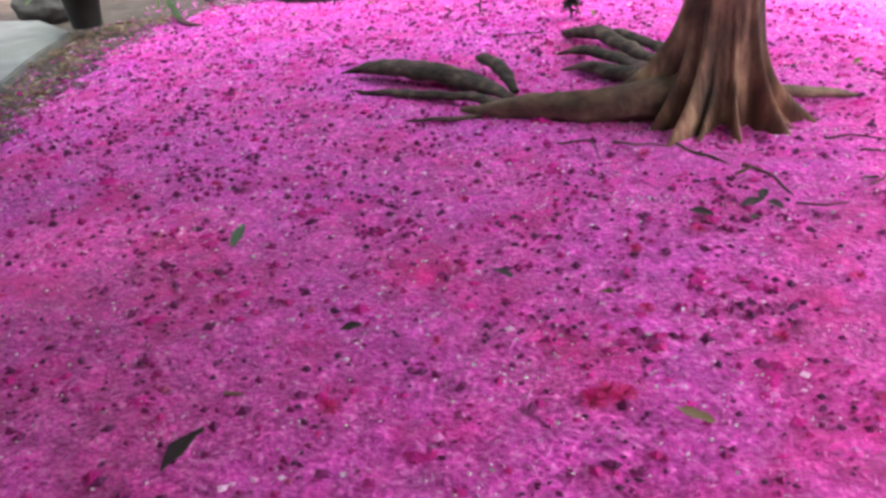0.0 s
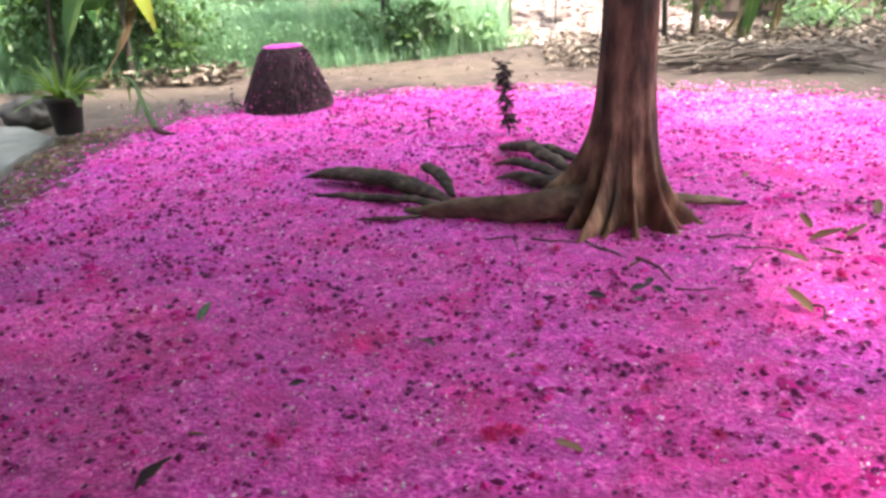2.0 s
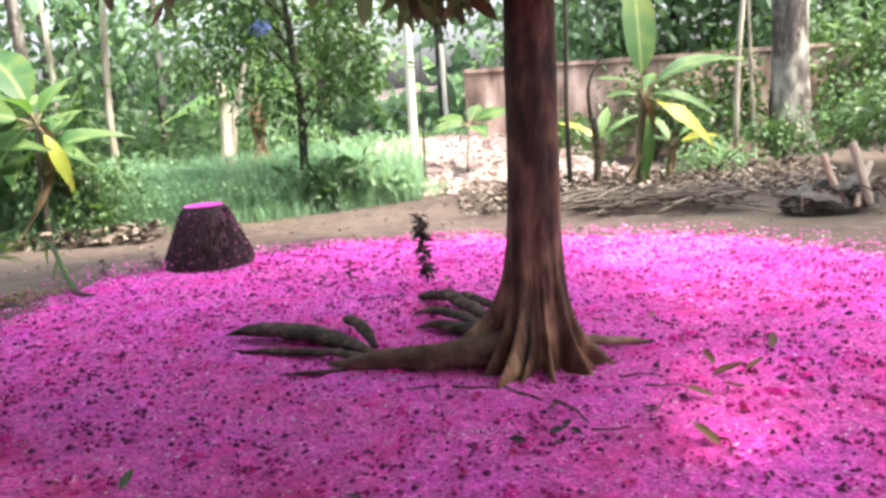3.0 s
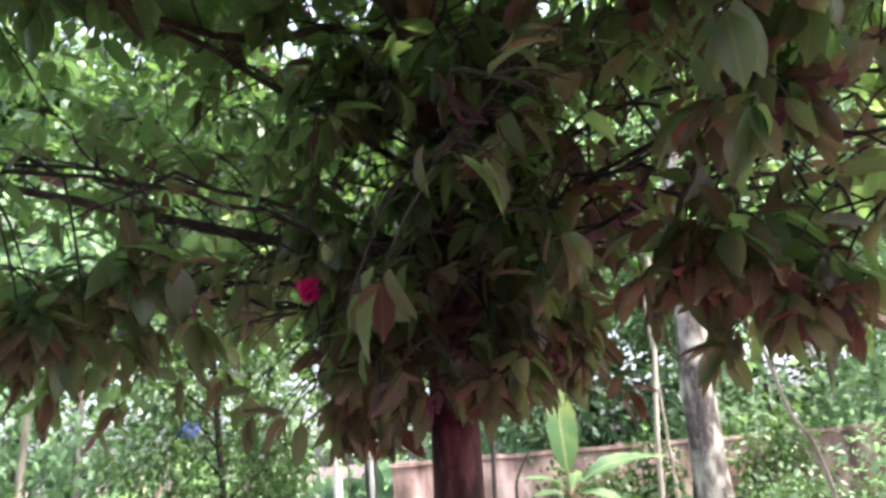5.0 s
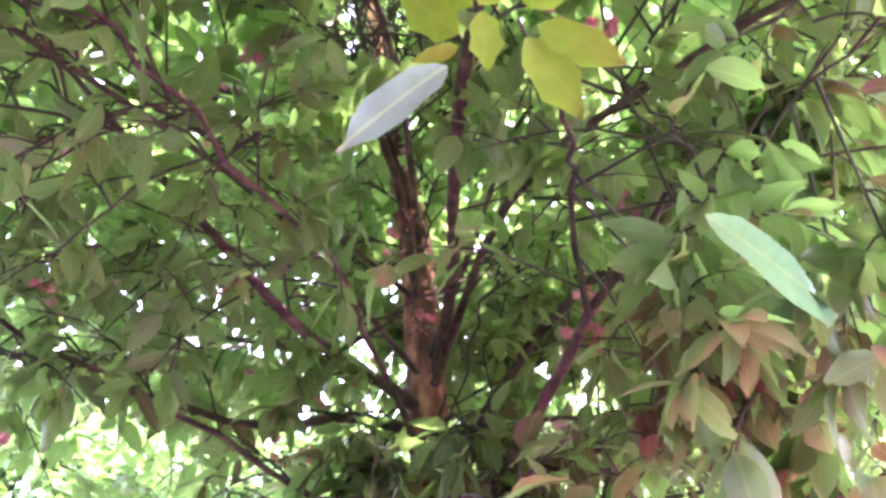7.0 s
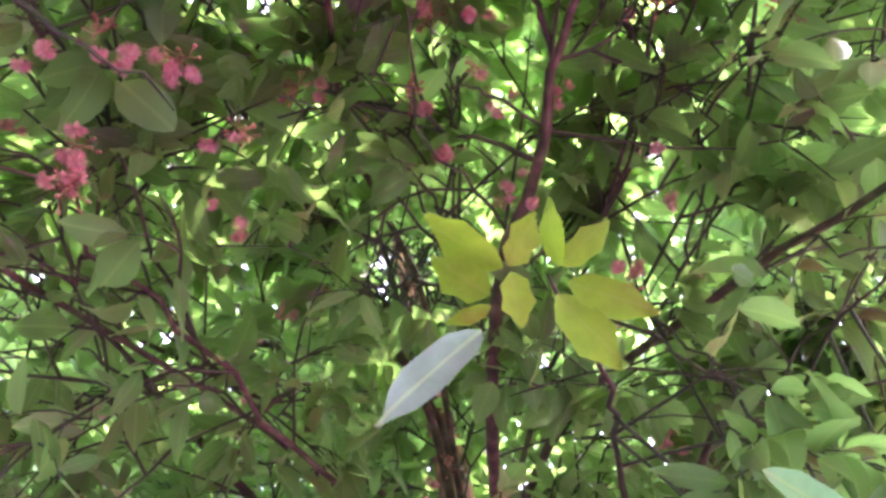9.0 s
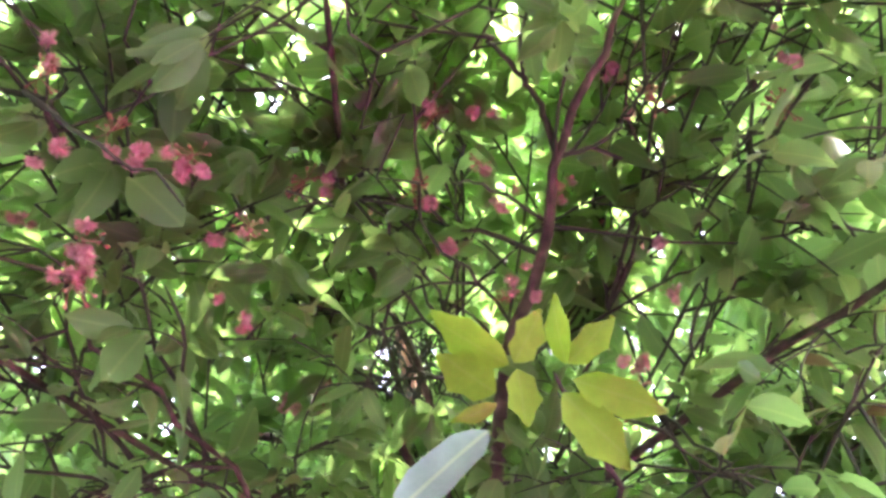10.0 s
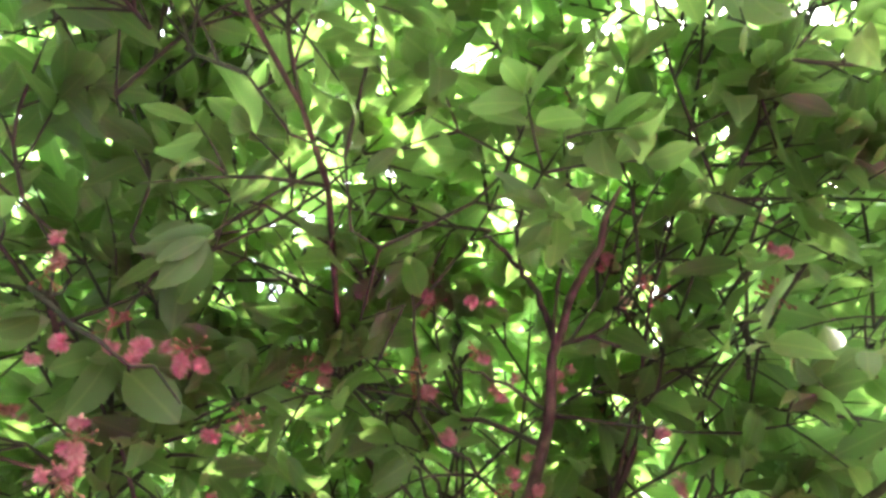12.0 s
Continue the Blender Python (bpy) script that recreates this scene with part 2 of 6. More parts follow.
BANANA = surface("banana_leaf", [(0.2, (0.022, 0.07, 0.022)), (0.6, (0.045, 0.115, 0.032)), (0.9, (0.085, 0.155, 0.045))], 5, 0.55, 0.3, own=0.5, see_through=0.3,
                 through_colour=(0.18, 0.36, 0.05), vein=0.45, patch_scale=2.2, patches=(0.10, 0.14, 0.035))
YELLOW = surface("yellowing_leaf", [(0.2, (0.20, 0.26, 0.03)), (0.7, (0.38, 0.36, 0.06)), (0.9, (0.30, 0.17, 0.07))], 4, 0.5, 0.2, own=0.3, see_through=0.4, through_colour=(0.5, 0.5, 0.05), vein=0.4)
STEM = surface("banana_stem", [(0.3, (0.07, 0.055, 0.03)), (0.7, (0.16, 0.14, 0.065))], 8, 0.6, 0.3, stretch=(1, 1, 0.2))
GREY_BARK = surface("grey_bark", [(0.3, (0.035, 0.029, 0.026)), (0.5, (0.07, 0.058, 0.053)), (0.72, (0.17, 0.15, 0.14))], 11, 0.85, 0.9, 20, stretch=(1, 1, 0.5), patches=(0.33, 0.32, 0.28), patch_scale=3.0, wear=0.45, wear_scale=5.0)
PALE_BARK = surface("pale_bark", [(0.3, (0.15, 0.13, 0.095)), (0.5, (0.32, 0.29, 0.23)), (0.7, (0.5, 0.47, 0.4))], 7, 0.7, 0.5, stretch=(1, 1, 0.3), wear=0.4)
BLACK_BARK = surface("black_bark", [(0.3, (0.018, 0.017, 0.014)), (0.7, (0.05, 0.043, 0.034))], 8, 0.85, 0.4, stretch=(1, 1, 0.3))
FIBRE = surface("stump_fibre", [(0.3, (0.014, 0.007, 0.009)), (0.55, (0.05, 0.022, 0.03)), (0.72, (0.12, 0.052, 0.07))], 20, 0.9, 1.0, 34, stretch=(1, 1, 0.55))
WALL = surface("old_plaster", [(0.3, (0.15, 0.095, 0.08)), (0.52, (0.32, 0.22, 0.19)), (0.72, (0.50, 0.39, 0.35))], 3.4, 0.9, 0.4, 14,
               patches=(0.085, 0.06, 0.05), patch_scale=1.5, stretch=(1, 1, 0.45), wear=0.5, wear_scale=2.4)
CONCRETE = surface("concrete", [(0.3, (0.15, 0.15, 0.14)), (0.7, (0.24, 0.235, 0.22))], 4, 0.85, 0.3, 40, patches=(0.13, 0.13, 0.115), patch_scale=1.5)
POT = surface("black_plastic", [(0.3, (0.012, 0.012, 0.012)), (0.7, (0.03, 0.027, 0.025))], 10, 0.6, 0.1)
STONE = surface("dark_stone", [(0.3, (0.04, 0.038, 0.034)), (0.7, (0.11, 0.10, 0.09))], 7, 0.85, 0.6)
WOOD = surface("cut_wood", [(0.3, (0.22, 0.16, 0.12)), (0.7, (0.42, 0.35, 0.29))], 6, 0.8, 0.3, stretch=(1, 1, 0.2), patches=(0.3, 0.16, 0.12), patch_scale=2)
STICK = surface("dead_stick", [(0.2, (0.045, 0.038, 0.033)), (0.8, (0.15, 0.127, 0.11))], 12, 0.85, 0.3, own=0.6, spec=0.2)
DARK_STICK = surface("dark_stick", [(0.2, (0.07, 0.03, 0.04)), (0.8, (0.15, 0.07, 0.08))], 12, 0.85, 0.3, own=0.6, spec=0.2)
WHITE = surface("whitewashed_wood", [(0.3, (0.34, 0.33, 0.30)), (0.7, (0.52, 0.51, 0.47))], 5, 0.75, 0.2, stretch=(1, 1, 0.3))
BLUE = surface("crumpled_blue", [(0.3, (0.08, 0.14, 0.50)), (0.7, (0.25, 0.35, 0.75))], 12, 0.4, 0.2)
PETIOLE = surface("strap_leaf", [(0.2, (0.03, 0.065, 0.02)), (0.7, (0.075, 0.125, 0.04)), (0.9, (0.18, 0.22, 0.10))], 8, 0.45, 0.1, own=0.5, see_through=0.35, vein=0.4)

rng = np.random.default_rng(7)
R = random.Random(11)


# ---- mesh helpers ----
def mesh_of(name, verts, faces, material, smooth=True, uv=None):
    """A mesh from arrays; faces all of one size (quads or triangles)."""
    verts, faces = np.asarray(verts, np.float32), np.asarray(faces, np.int32)
    me = bpy.data.meshes.new(name)
    k = faces.shape[1]
    me.vertices.add(len(verts))
    me.vertices.foreach_set("co", verts.ravel())
    me.loops.add(faces.size)
    me.loops.foreach_set("vertex_index", faces.ravel())
    me.polygons.add(len(faces))
    me.polygons.foreach_set("loop_start", np.arange(0, faces.size, k, dtype=np.int32))
    me.polygons.foreach_set("use_smooth", np.full(len(faces), smooth))
    if uv is not None:
        layer = me.uv_layers.new(name="UVMap")
        layer.data.foreach_set("uv", np.asarray(uv, np.float32)[faces.ravel()].ravel())
    me.materials.append(material)
    me.update(calc_edges=True)
    return me


def thing(name, label, category, at=(0, 0, 0), group="", kind=""):
    ob = new(name)
    ob.empty_display_size = 0.1
    ob.matrix_world = Matrix.Translation(at)
    return tagged(ob, label, category, group, kind)


def part(name, mesh, parent, label="", m=None, kind=""):
    """One mesh under a thing or a part. m: the place in the world (the vertices are world ones without it)."""
    ob = new(name, mesh)
    if parent is not None:
        ob.parent = parent
        base = parent.matrix_basis if parent.parent is None else parent.parent.matrix_basis @ parent.matrix_basis
        ob.matrix_basis = base.inverted() @ (m if m is not None else Matrix())
    elif m is not None:
        ob.matrix_basis = m
    return tagged(ob, label, kind=kind)


def unit(v):
    v = np.asarray(v, float)
    return v / (np.linalg.norm(v, axis=-1, keepdims=True) + 1e-9)


def curve_points(ctrl, n):
    """A smooth line through the control points."""
    c = np.asarray(ctrl, float)
    if len(c) == 2:
        return c[0] + (c[1] - c[0]) * np.linspace(0, 1, n)[:, None]
    e = np.vstack([2 * c[0] - c[1], c, 2 * c[-1] - c[-2]])
    out = []
    for u in np.linspace(0, len(c) - 1 - 1e-6, n):
        i, f = int(u), u - int(u)
        a, b, d, g = e[i], e[i + 1], e[i + 2], e[i + 3]
        out.append(0.5 * ((2 * b) + (d - a) * f + (2 * a - 5 * b + 4 * d - g) * f * f + (3 * b - a - 3 * d + g) * f ** 3))
    return np.array(out)


def tube(pts, radii, seg=8, flat=1.0, rough=0.0):
    """Verts and quads of a tube along pts, closed to a point at both ends. flat: height over width."""
    pts, radii = np.asarray(pts, float), np.asarray(radii, float)
    t = unit(np.gradient(pts, axis=0))
    up = np.array([0, 0, 1.0])
    side = np.cross(t, up)
    bad = np.linalg.norm(side, axis=1) < 0.15
    side[bad] = np.cross(t[bad], np.array([0, 1.0, 0]))
    side = unit(side)
    top = np.cross(side, t)
    a = np.linspace(0, 2 * np.pi, seg, endpoint=False)
    rr = radii[:, None] * (1 + rough * rng.normal(size=(len(pts), seg)))
    v = pts[:, None] + rr[..., None] * (np.cos(a)[None, :, None] * side[:, None] + flat * np.sin(a)[None, :, None] * top[:, None])
    v = v.reshape(-1, 3)
    n = len(pts)
    i, j = np.meshgrid(np.arange(n - 1), np.arange(seg), indexing="ij")
    k = (j + 1) % seg
    f = np.stack([i * seg + j, i * seg + k, (i + 1) * seg + k, (i + 1) * seg + j], -1).reshape(-1, 4)
    return v, f


def joined(pieces):
    vs, fs, o = [], [], 0
    for v, f in pieces:
        vs.append(v)
        fs.append(np.asarray(f) + o)
        o += len(v)
    return np.vstack(vs), np.vstack(fs)


def taper(r0, r1, n, end=0.15):
    r = np.linspace(r0, r1, n)
    r[-1] *= end
    return r


def leaf_shape(width=0.38, droop=0.18, fold=0.12, wave=0.0, curl=0.0, lobes=0.0, tip=1.0):
    """A blade of length 1 along x, three vertices across."""
    s = np.array([0.0, 0.06, 0.2, 0.4, 0.6, 0.78, 0.9, 1.0])
    w = np.array([0.03, 0.36, 0.78, 1.0, 0.96, 0.66, 0.30, 0.02 * tip]) * width / 2
    w = w * (1 + lobes * np.array([0, 0, 0.25, -0.2, 0.25, -0.25, 0.2, 0]))
    v, uv = [], []
    for i, (a, b) in enumerate(zip(s, w)):
        z = -droop * a * a
        z2 = wave * math.sin(a * 11)
        c = curl * a * a
        v += [(a, -b, z + b * fold * 2 + z2), (a, c, z), (a, b, z + b * fold * 2 - z2)]
        uv += [(a, 0.5 - b / width), (a, 0.5), (a, 0.5 + b / width)]
    f = []
    for i in range(len(s) - 1):
        o = 3 * i
        f += [(o, o + 3, o + 4, o + 1), (o + 1, o + 4, o + 5, o + 2)]
    return np.array(v), np.array(f), np.array(uv)


def frames_of(direction, normal):
    x = unit(direction)
    y = unit(np.cross(normal, x))
    z = np.cross(x, y)
    return np.stack([x, y, z], -1)


def leaves_mesh(name, shapes, material, org, direction, normal, length, pick):
    """Many blades in one mesh."""
    rot = frames_of(direction, normal)
    V, F, U, o = [], [], [], 0
    for k, (v, f, uv) in enumerate(shapes):
        sel = np.nonzero(pick == k)[0]
        if not len(sel):
            continue
        w = np.einsum("nij,kj->nki", rot[sel], v) * length[sel][:, None, None] + org[sel][:, None]
        V.append(w.reshape(-1, 3))
        F.append((f[None] + (np.arange(len(sel)) * len(v))[:, None, None]).reshape(-1, f.shape[1]) + o)
        U.append(np.tile(uv, (len(sel), 1)))
        o += len(sel) * len(v)
    return mesh_of(name, np.vstack(V), np.vstack(F), material, True, np.vstack(U))


BLADES = [leaf_shape(0.38, 0.18, 0.14), leaf_shape(0.44, 0.30, 0.20, 0.014, 0.06), leaf_shape(0.33, 0.10, 0.10, 0.012, -0.08),
          leaf_shape(0.42, 0.42, 0.26, 0.018, 0.09), leaf_shape(0.50, 0.22, 0.10, 0.022, -0.03)]
FAR_BLADES = []
for v, f, uv in BLADES:
    keep = [0, 2, 3, 5, 7]
    FAR_BLADES.append((np.vstack([v[3 * k:3 * k + 3] for k in keep]), f[:8], np.vstack([uv[3 * k:3 * k + 3] for k in keep])))
SMALL = []
for wd, dr in ((0.5, 0.2), (0.6, 0.4)):
    sv = np.array([(0, 0, 0), (0.45, -wd / 2, -dr * 0.2), (1, 0, -dr), (0.45, wd / 2, -dr * 0.2)])
    SMALL.append((sv, np.array([(0, 1, 2, 3)]), np.array([(0, 0.5), (0.45, 0), (1, 0.5), (0.45, 1)])))


# ---- ground ----
def relief(x, y, s, seed=0.0):
    return np.array([noise.noise(Vector((a * s, b * s, seed))) for a, b in zip(np.ravel(x), np.ravel(y))]).reshape(np.shape(x))


def grid_mesh(name, xs, ys, height, material, keep=None):
    X, Y = np.meshgrid(xs, ys)
    V = np.stack([X, Y, height], -1).reshape(-1, 3)
    nx = len(xs)
    i, j = np.meshgrid(np.arange(len(ys) - 1), np.arange(nx - 1), indexing="ij")
    f = np.stack([i * nx + j, i * nx + j + 1, (i + 1) * nx + j + 1, (i + 1) * nx + j], -1).reshape(-1, 4)
    if keep is not None:
        k = keep.ravel()
        f = f[k[f].all(1)]
        used = np.unique(f)
        new_id = np.zeros(len(V), int)
        new_id[used] = np.arange(len(used))
        V, f = V[used], new_id[f]
    return mesh_of(name, V, f, material)


far_line = np.array([18, 26, 40, 70, 140, 300, 700, 1500.0])
gx = np.concatenate([-far_line[::-1], np.arange(-12, 14.1, 0.4), far_line])
gy = np.concatenate([-far_line[::-1], np.arange(-8, 17.1, 0.4), 2 + far_line])
GX, GY = np.meshgrid(gx, gy)
near = np.exp(-((GX / 14) ** 2 + ((GY - 5) / 16) ** 2) ** 2)

# The fallen petals and stamens: outline of the carpet, anticlockwise.
EDGE = np.array([(-2.75, 3.9), (-2.45, 2.6), (-2.5, 0.6), (-1.8, -1.6), (0.8, -2.4), (3.4, -1.2), (4.7, 1.8), (4.9, 4.4), (4.35, 6.2), (3.75, 7.0), (3.0, 7.95),
                 (1.7, 8.35), (0.15, 8.85), (-0.75, 8.9), (-1.7, 8.75), (-2.7, 8.1), (-3.05, 7.4), (-3.15, 6.3), (-3.0, 5.3)])


def inside(x, y):
    """Distance to the carpet's edge, positive within."""
    p = np.stack([np.ravel(x), np.ravel(y)], -1)
    a, b = EDGE, np.roll(EDGE, -1, 0)
    d = np.full(len(p), 1e9)
    odd = np.zeros(len(p), bool)
    for (ax, ay), (bx, by) in zip(a, b):
        e = np.array([bx - ax, by - ay])
        u = np.clip(((p - (ax, ay)) @ e) / (e @ e), 0, 1)
        d = np.minimum(d, np.linalg.norm(p - (ax, ay) - u[:, None] * e, axis=1))
        cross = ((ay > p[:, 1]) != (by > p[:, 1])) & (p[:, 0] < (bx - ax) * (p[:, 1] - ay) / (by - ay + 1e-12) + ax)
        odd ^= cross
    return np.where(odd, d, -d).reshape(np.shape(x))


tagged(new("ground", grid_mesh("ground", gx, gy, -0.03 + 0.02 * near * relief(GX, GY, 0.7) * np.clip(-inside(GX, GY) / 1.0, 0, 1), SOIL)), "bare sandy brown yard soil", "ground", kind="structure")

px, py = np.arange(-3.6, 5.4, 0.03), np.arange(-2.8, 9.4, 0.03)
PX, PY = np.meshgrid(px, py)
rag = inside(PX, PY) + 0.26 * relief(PX, PY, 1.7, 3.0) + 0.20 * relief(PX, PY, 7.0, 5.0) + 0.16 * relief(PX, PY, 15.0, 6.0)
carpet_z = -0.052 + 0.056 * np.clip((rag + 0.30) / 0.55, 0, 1) + (0.012 * relief(PX, PY, 9.0, 1.0) + 0.011 * relief(PX, PY, 17.0, 2.0)) + 0.008 * relief(PX, PY, 2.2, 8.0) + 0.010 * relief(PX, PY, 26.0, 4.0)
tagged(new("petal_carpet", grid_mesh("petal_carpet", px, py, carpet_z, PETALS, rag > -0.3)), "thick carpet of fallen magenta-pink flower stamens on the soil", "petals",
       kind="stuff")


def carpet_height(x, y):
    i = np.clip(((np.asarray(x) - px[0]) / 0.03).astype(int), 0, len(px) - 1)
    j = np.clip(((np.asarray(y) - py[0]) / 0.03).astype(int), 0, len(py) - 1)
    return np.maximum(carpet_z[j, i], -0.028)


def scatter(count, spread):
    """Places on the carpet, thinning out past its edge."""
    out = []
    while len(out) < count:
        p = np.stack([rng.uniform(-3.9, 5.4, 4000), rng.uniform(-1.2, 9.4, 4000)], -1)
        d = inside(p[:, 0], p[:, 1])
        ok = rng.random(4000) < np.clip(1 + d / spread, 0, 1)
        out += list(p[ok])
    return np.array(out[:count])


def crumbs(name, count, size, material, label, spread, flat, raise_by, rim=False):
    """Small crumpled bits, each a lopsided eight-sided crumb."""
    p = scatter(count * 9 if rim else count, spread)
    if rim:
        p = p[inside(p[:, 0], p[:, 1]) < 0.12][:count]
        count = len(p)
    clump = rng.random(count) < 0.45
    src = p[rng.integers(0, max(1, count // 9), count)]
    p[clump] = src[clump] + rng.normal(0, 0.05, (clump.sum(), 2))
    base = np.array([(1, 0, 0), (-1, 0, 0), (0, 1, 0), (0, -1, 0), (0, 0, 1), (0, 0, -1.0)])
    tri = np.array([(0, 2, 4), (2, 1, 4), (1, 3, 4), (3, 0, 4), (2, 0, 5), (1, 2, 5), (3, 1, 5), (0, 3, 5)])
    s = np.minimum(rng.lognormal(0, 0.42, count), 2.2) * size
    v = base[None] * (0.55 + 0.7 * rng.random((count, 6, 3))) * s[:, None, None] * np.array([1, 0.8, flat])
    a = rng.uniform(0, 2 * np.pi, count)
    c, sn = np.cos(a)[:, None], np.sin(a)[:, None]
    w = np.stack([v[..., 0] * c - v[..., 1] * sn, v[..., 0] * sn + v[..., 1] * c, v[..., 2]], -1)
    w[..., :2] += p[:, None]
    w[..., 2] += (carpet_height(p[:, 0], p[:, 1]) + raise_by * s)[:, None]
    f = (tri[None] + (np.arange(count) * 6)[:, None, None]).reshape(-1, 3)
    return tagged(new(name, mesh_of(name, w.reshape(-1, 3), f, material, False)), label, "petals", kind="stuff")


crumbs("spent_flower_bits", 21000, 0.0132, BITS, "dark maroon and red spent flower cups strewn over pink petals", 0.55, 0.62, 0.35)
crumbs("anther_specks", 9000, 0.0042, GLINT, "tiny whitish specks painted as glints on pink petals", 0.5, 0.8, 2.2)
crumbs("petal_shreds", 26000, 0.0095, STAMENS, "loose pale pink petal shreds scattered on the carpet", 1.1, 0.35, 0.3)

crumbs("strayed_petals", 7000, 0.0115, STAMENS, "pink petal shreds strayed onto the bare soil", 0.95, 0.35, 0.3, True)

main_rng, rng = rng, np.random.default_rng(23)
crumbs("matted_tufts", 1500, 0.026, TUFT, "matted crimson stamen tufts sunk in pink petals", 0.3, 0.34, 0.12)
rng = main_rng

# Single stamens lying criss-cross.
cnt = 24000
sp = scatter(cnt, 0.35)
sa, sl = rng.uniform(0, 2 * np.pi, cnt), rng.uniform(0.012, 0.03, cnt)
sd = np.stack([np.cos(sa), np.sin(sa)], -1)
sw = np.stack([-sd[:, 1], sd[:, 0]], -1) * 0.0011
mid = carpet_height(sp[:, 0], sp[:, 1]) + rng.uniform(0.002, 0.009, cnt)
q = np.zeros((cnt, 6, 3))
for k, (along, rise) in enumerate(((-0.5, 0.0), (0.0, 0.004), (0.5, 0.0))):
    for j, sg in enumerate((-1, 1)):
        q[:, 2 * k + j, :2] = sp + sd * (sl * along)[:, None] + sg * sw
        q[:, 2 * k + j, 2] = mid + rise
sf = np.array([(0, 1, 3, 2), (2, 3, 5, 4)])
tagged(new("fallen_stamens", mesh_of("fallen_stamens", q.reshape(-1, 3), (sf[None] + (np.arange(cnt) * 6)[:, None, None]).reshape(-1, 4), STAMENS, False)),
       "fine pink stamens lying criss-cross on the carpet", "petals", kind="stuff")

# Concrete slab beside the carpet.
bm = bmesh.new()
slab = [(-3.55, 5.3), (-3.78, 6.1), (-3.93, 6.95), (-4.55, 7.5), (-6.2, 7.75), (-9.0, 7.6), (-9.0, -2.0), (-3.2, -2.0), (-3.25, 3.0)]
face = bm.faces.new([bm.verts.new((x, y, 0.035)) for x, y in slab])
ext = bmesh.ops.extrude_face_region(bm, geom=[face])
for e in ext["geom"]:
    if isinstance(e, bmesh.types.BMVert):
        e.co.z = -0.06
bmesh.ops.recalc_face_normals(bm, faces=bm.faces)
bmesh.ops.bevel(bm, geom=[e for e in bm.edges if e.verts[0].co.z > 0 and e.verts[1].co.z > 0], offset=0.012, segments=2, affect="EDGES")
me = bpy.data.meshes.new("slab")
bm.to_mesh(me)
me.materials.append(CONCRETE)
tagged(new("pavement", me), "worn grey concrete slab beside the petals", "paving", kind="structure")

# ---- the flowering tree ----
TREE = (1.03, 4.4, 0.0)
tree = thing("flowering_tree", "broad fruit tree with red-brown trunk, drooping leaves and pink flowers", "tree", TREE)
AXIS = np.array([(1.03, 4.40, -0.05), (1.01, 4.40, 0.8), (1.03, 4.40, 1.6), (1.045, 4.40, 2.3), (1.03, 4.40, 3.6), (1.0, 4.4, 5.2), (0.96, 4.4, 6.3), (0.80, 4.36, 7.6),
                 (0.62, 4.3, 9.0), (0.55, 4.2, 10.6)])
zs = np.concatenate([np.linspace(-0.05, 0.9, 22), np.linspace(1.0, 10.6, 40)])
ax = np.stack([np.interp(zs, AXIS[:, 2], AXIS[:, 0]), np.interp(zs, AXIS[:, 2], AXIS[:, 1]), zs], -1)
SEG = 200
th = np.linspace(0, 2 * np.pi, SEG, endpoint=False)
girth = np.interp(zs, [0, 0.5, 0.8, 2, 5, 6.3, 9, 10.6], [0.185, 0.162, 0.153, 0.143, 0.136, 0.126, 0.085, 0.03])
# azimuth (degrees), reach, height and spread of each buttress
BUTTRESS = [(-88, 0.24, 0.16, 0.075), (-114, 0.24, 0.14, 0.06), (-127, 0.34, 0.26, 0.12), (-149, 0.26, 0.34, 0.12), (178, 0.52, 0.28, 0.18), (176, 0.10, 0.42, 0.26), (-55, 0.24, 0.28, 0.10), (-36, 0.18, 0.14, 0.06), (-20, 0.27, 0.19, 0.11),
            (12, 0.22, 0.20, 0.16), (60, 0.2, 0.22, 0.2), (110, 0.24, 0.22, 0.22), (145, 0.22, 0.2, 0.2)]
rad = np.repeat(girth[:, None], SEG, 1)
for deg, reach, high, wide in BUTTRESS:
    d = np.angle(np.exp(1j * (th - radians(deg))))
    rad += reach * np.exp(-(np.clip(zs, 0, 9) / (high * 0.8)) ** 1.15)[:, None] * np.exp(-(d / wide) ** 2)[None]
# shallow flutes that run up the bole
for deg, dep, wide in ((-95, 0.013, 0.13), (-60, 0.012, 0.15), (-130, 0.010, 0.13), (170, 0.012, 0.2), (-20, 0.010, 0.15)):
    d = np.angle(np.exp(1j * (th - radians(deg))))
    rad -= 0.25 * dep * np.exp(-((zs - 1.0) / 1.2) ** 2)[:, None] * np.exp(-(d / wide) ** 2)[None]
rad *= 1 + 0.05 * np.array([[noise.noise(Vector((math.cos(a) * 1.6, math.sin(a) * 1.6, z * 1.4))) for a in th] for z in zs])
tv = ax[:, None] + np.stack([rad * np.cos(th), rad * np.sin(th), np.zeros_like(rad)], -1)
i, j = np.meshgrid(np.arange(len(zs) - 1), np.arange(SEG), indexing="ij")
k = (j + 1) % SEG
tf = np.stack([i * SEG + j, i * SEG + k, (i + 1) * SEG + k, (i + 1) * SEG + j], -1).reshape(-1, 4)
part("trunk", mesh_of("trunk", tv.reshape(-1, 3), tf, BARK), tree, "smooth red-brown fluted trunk")


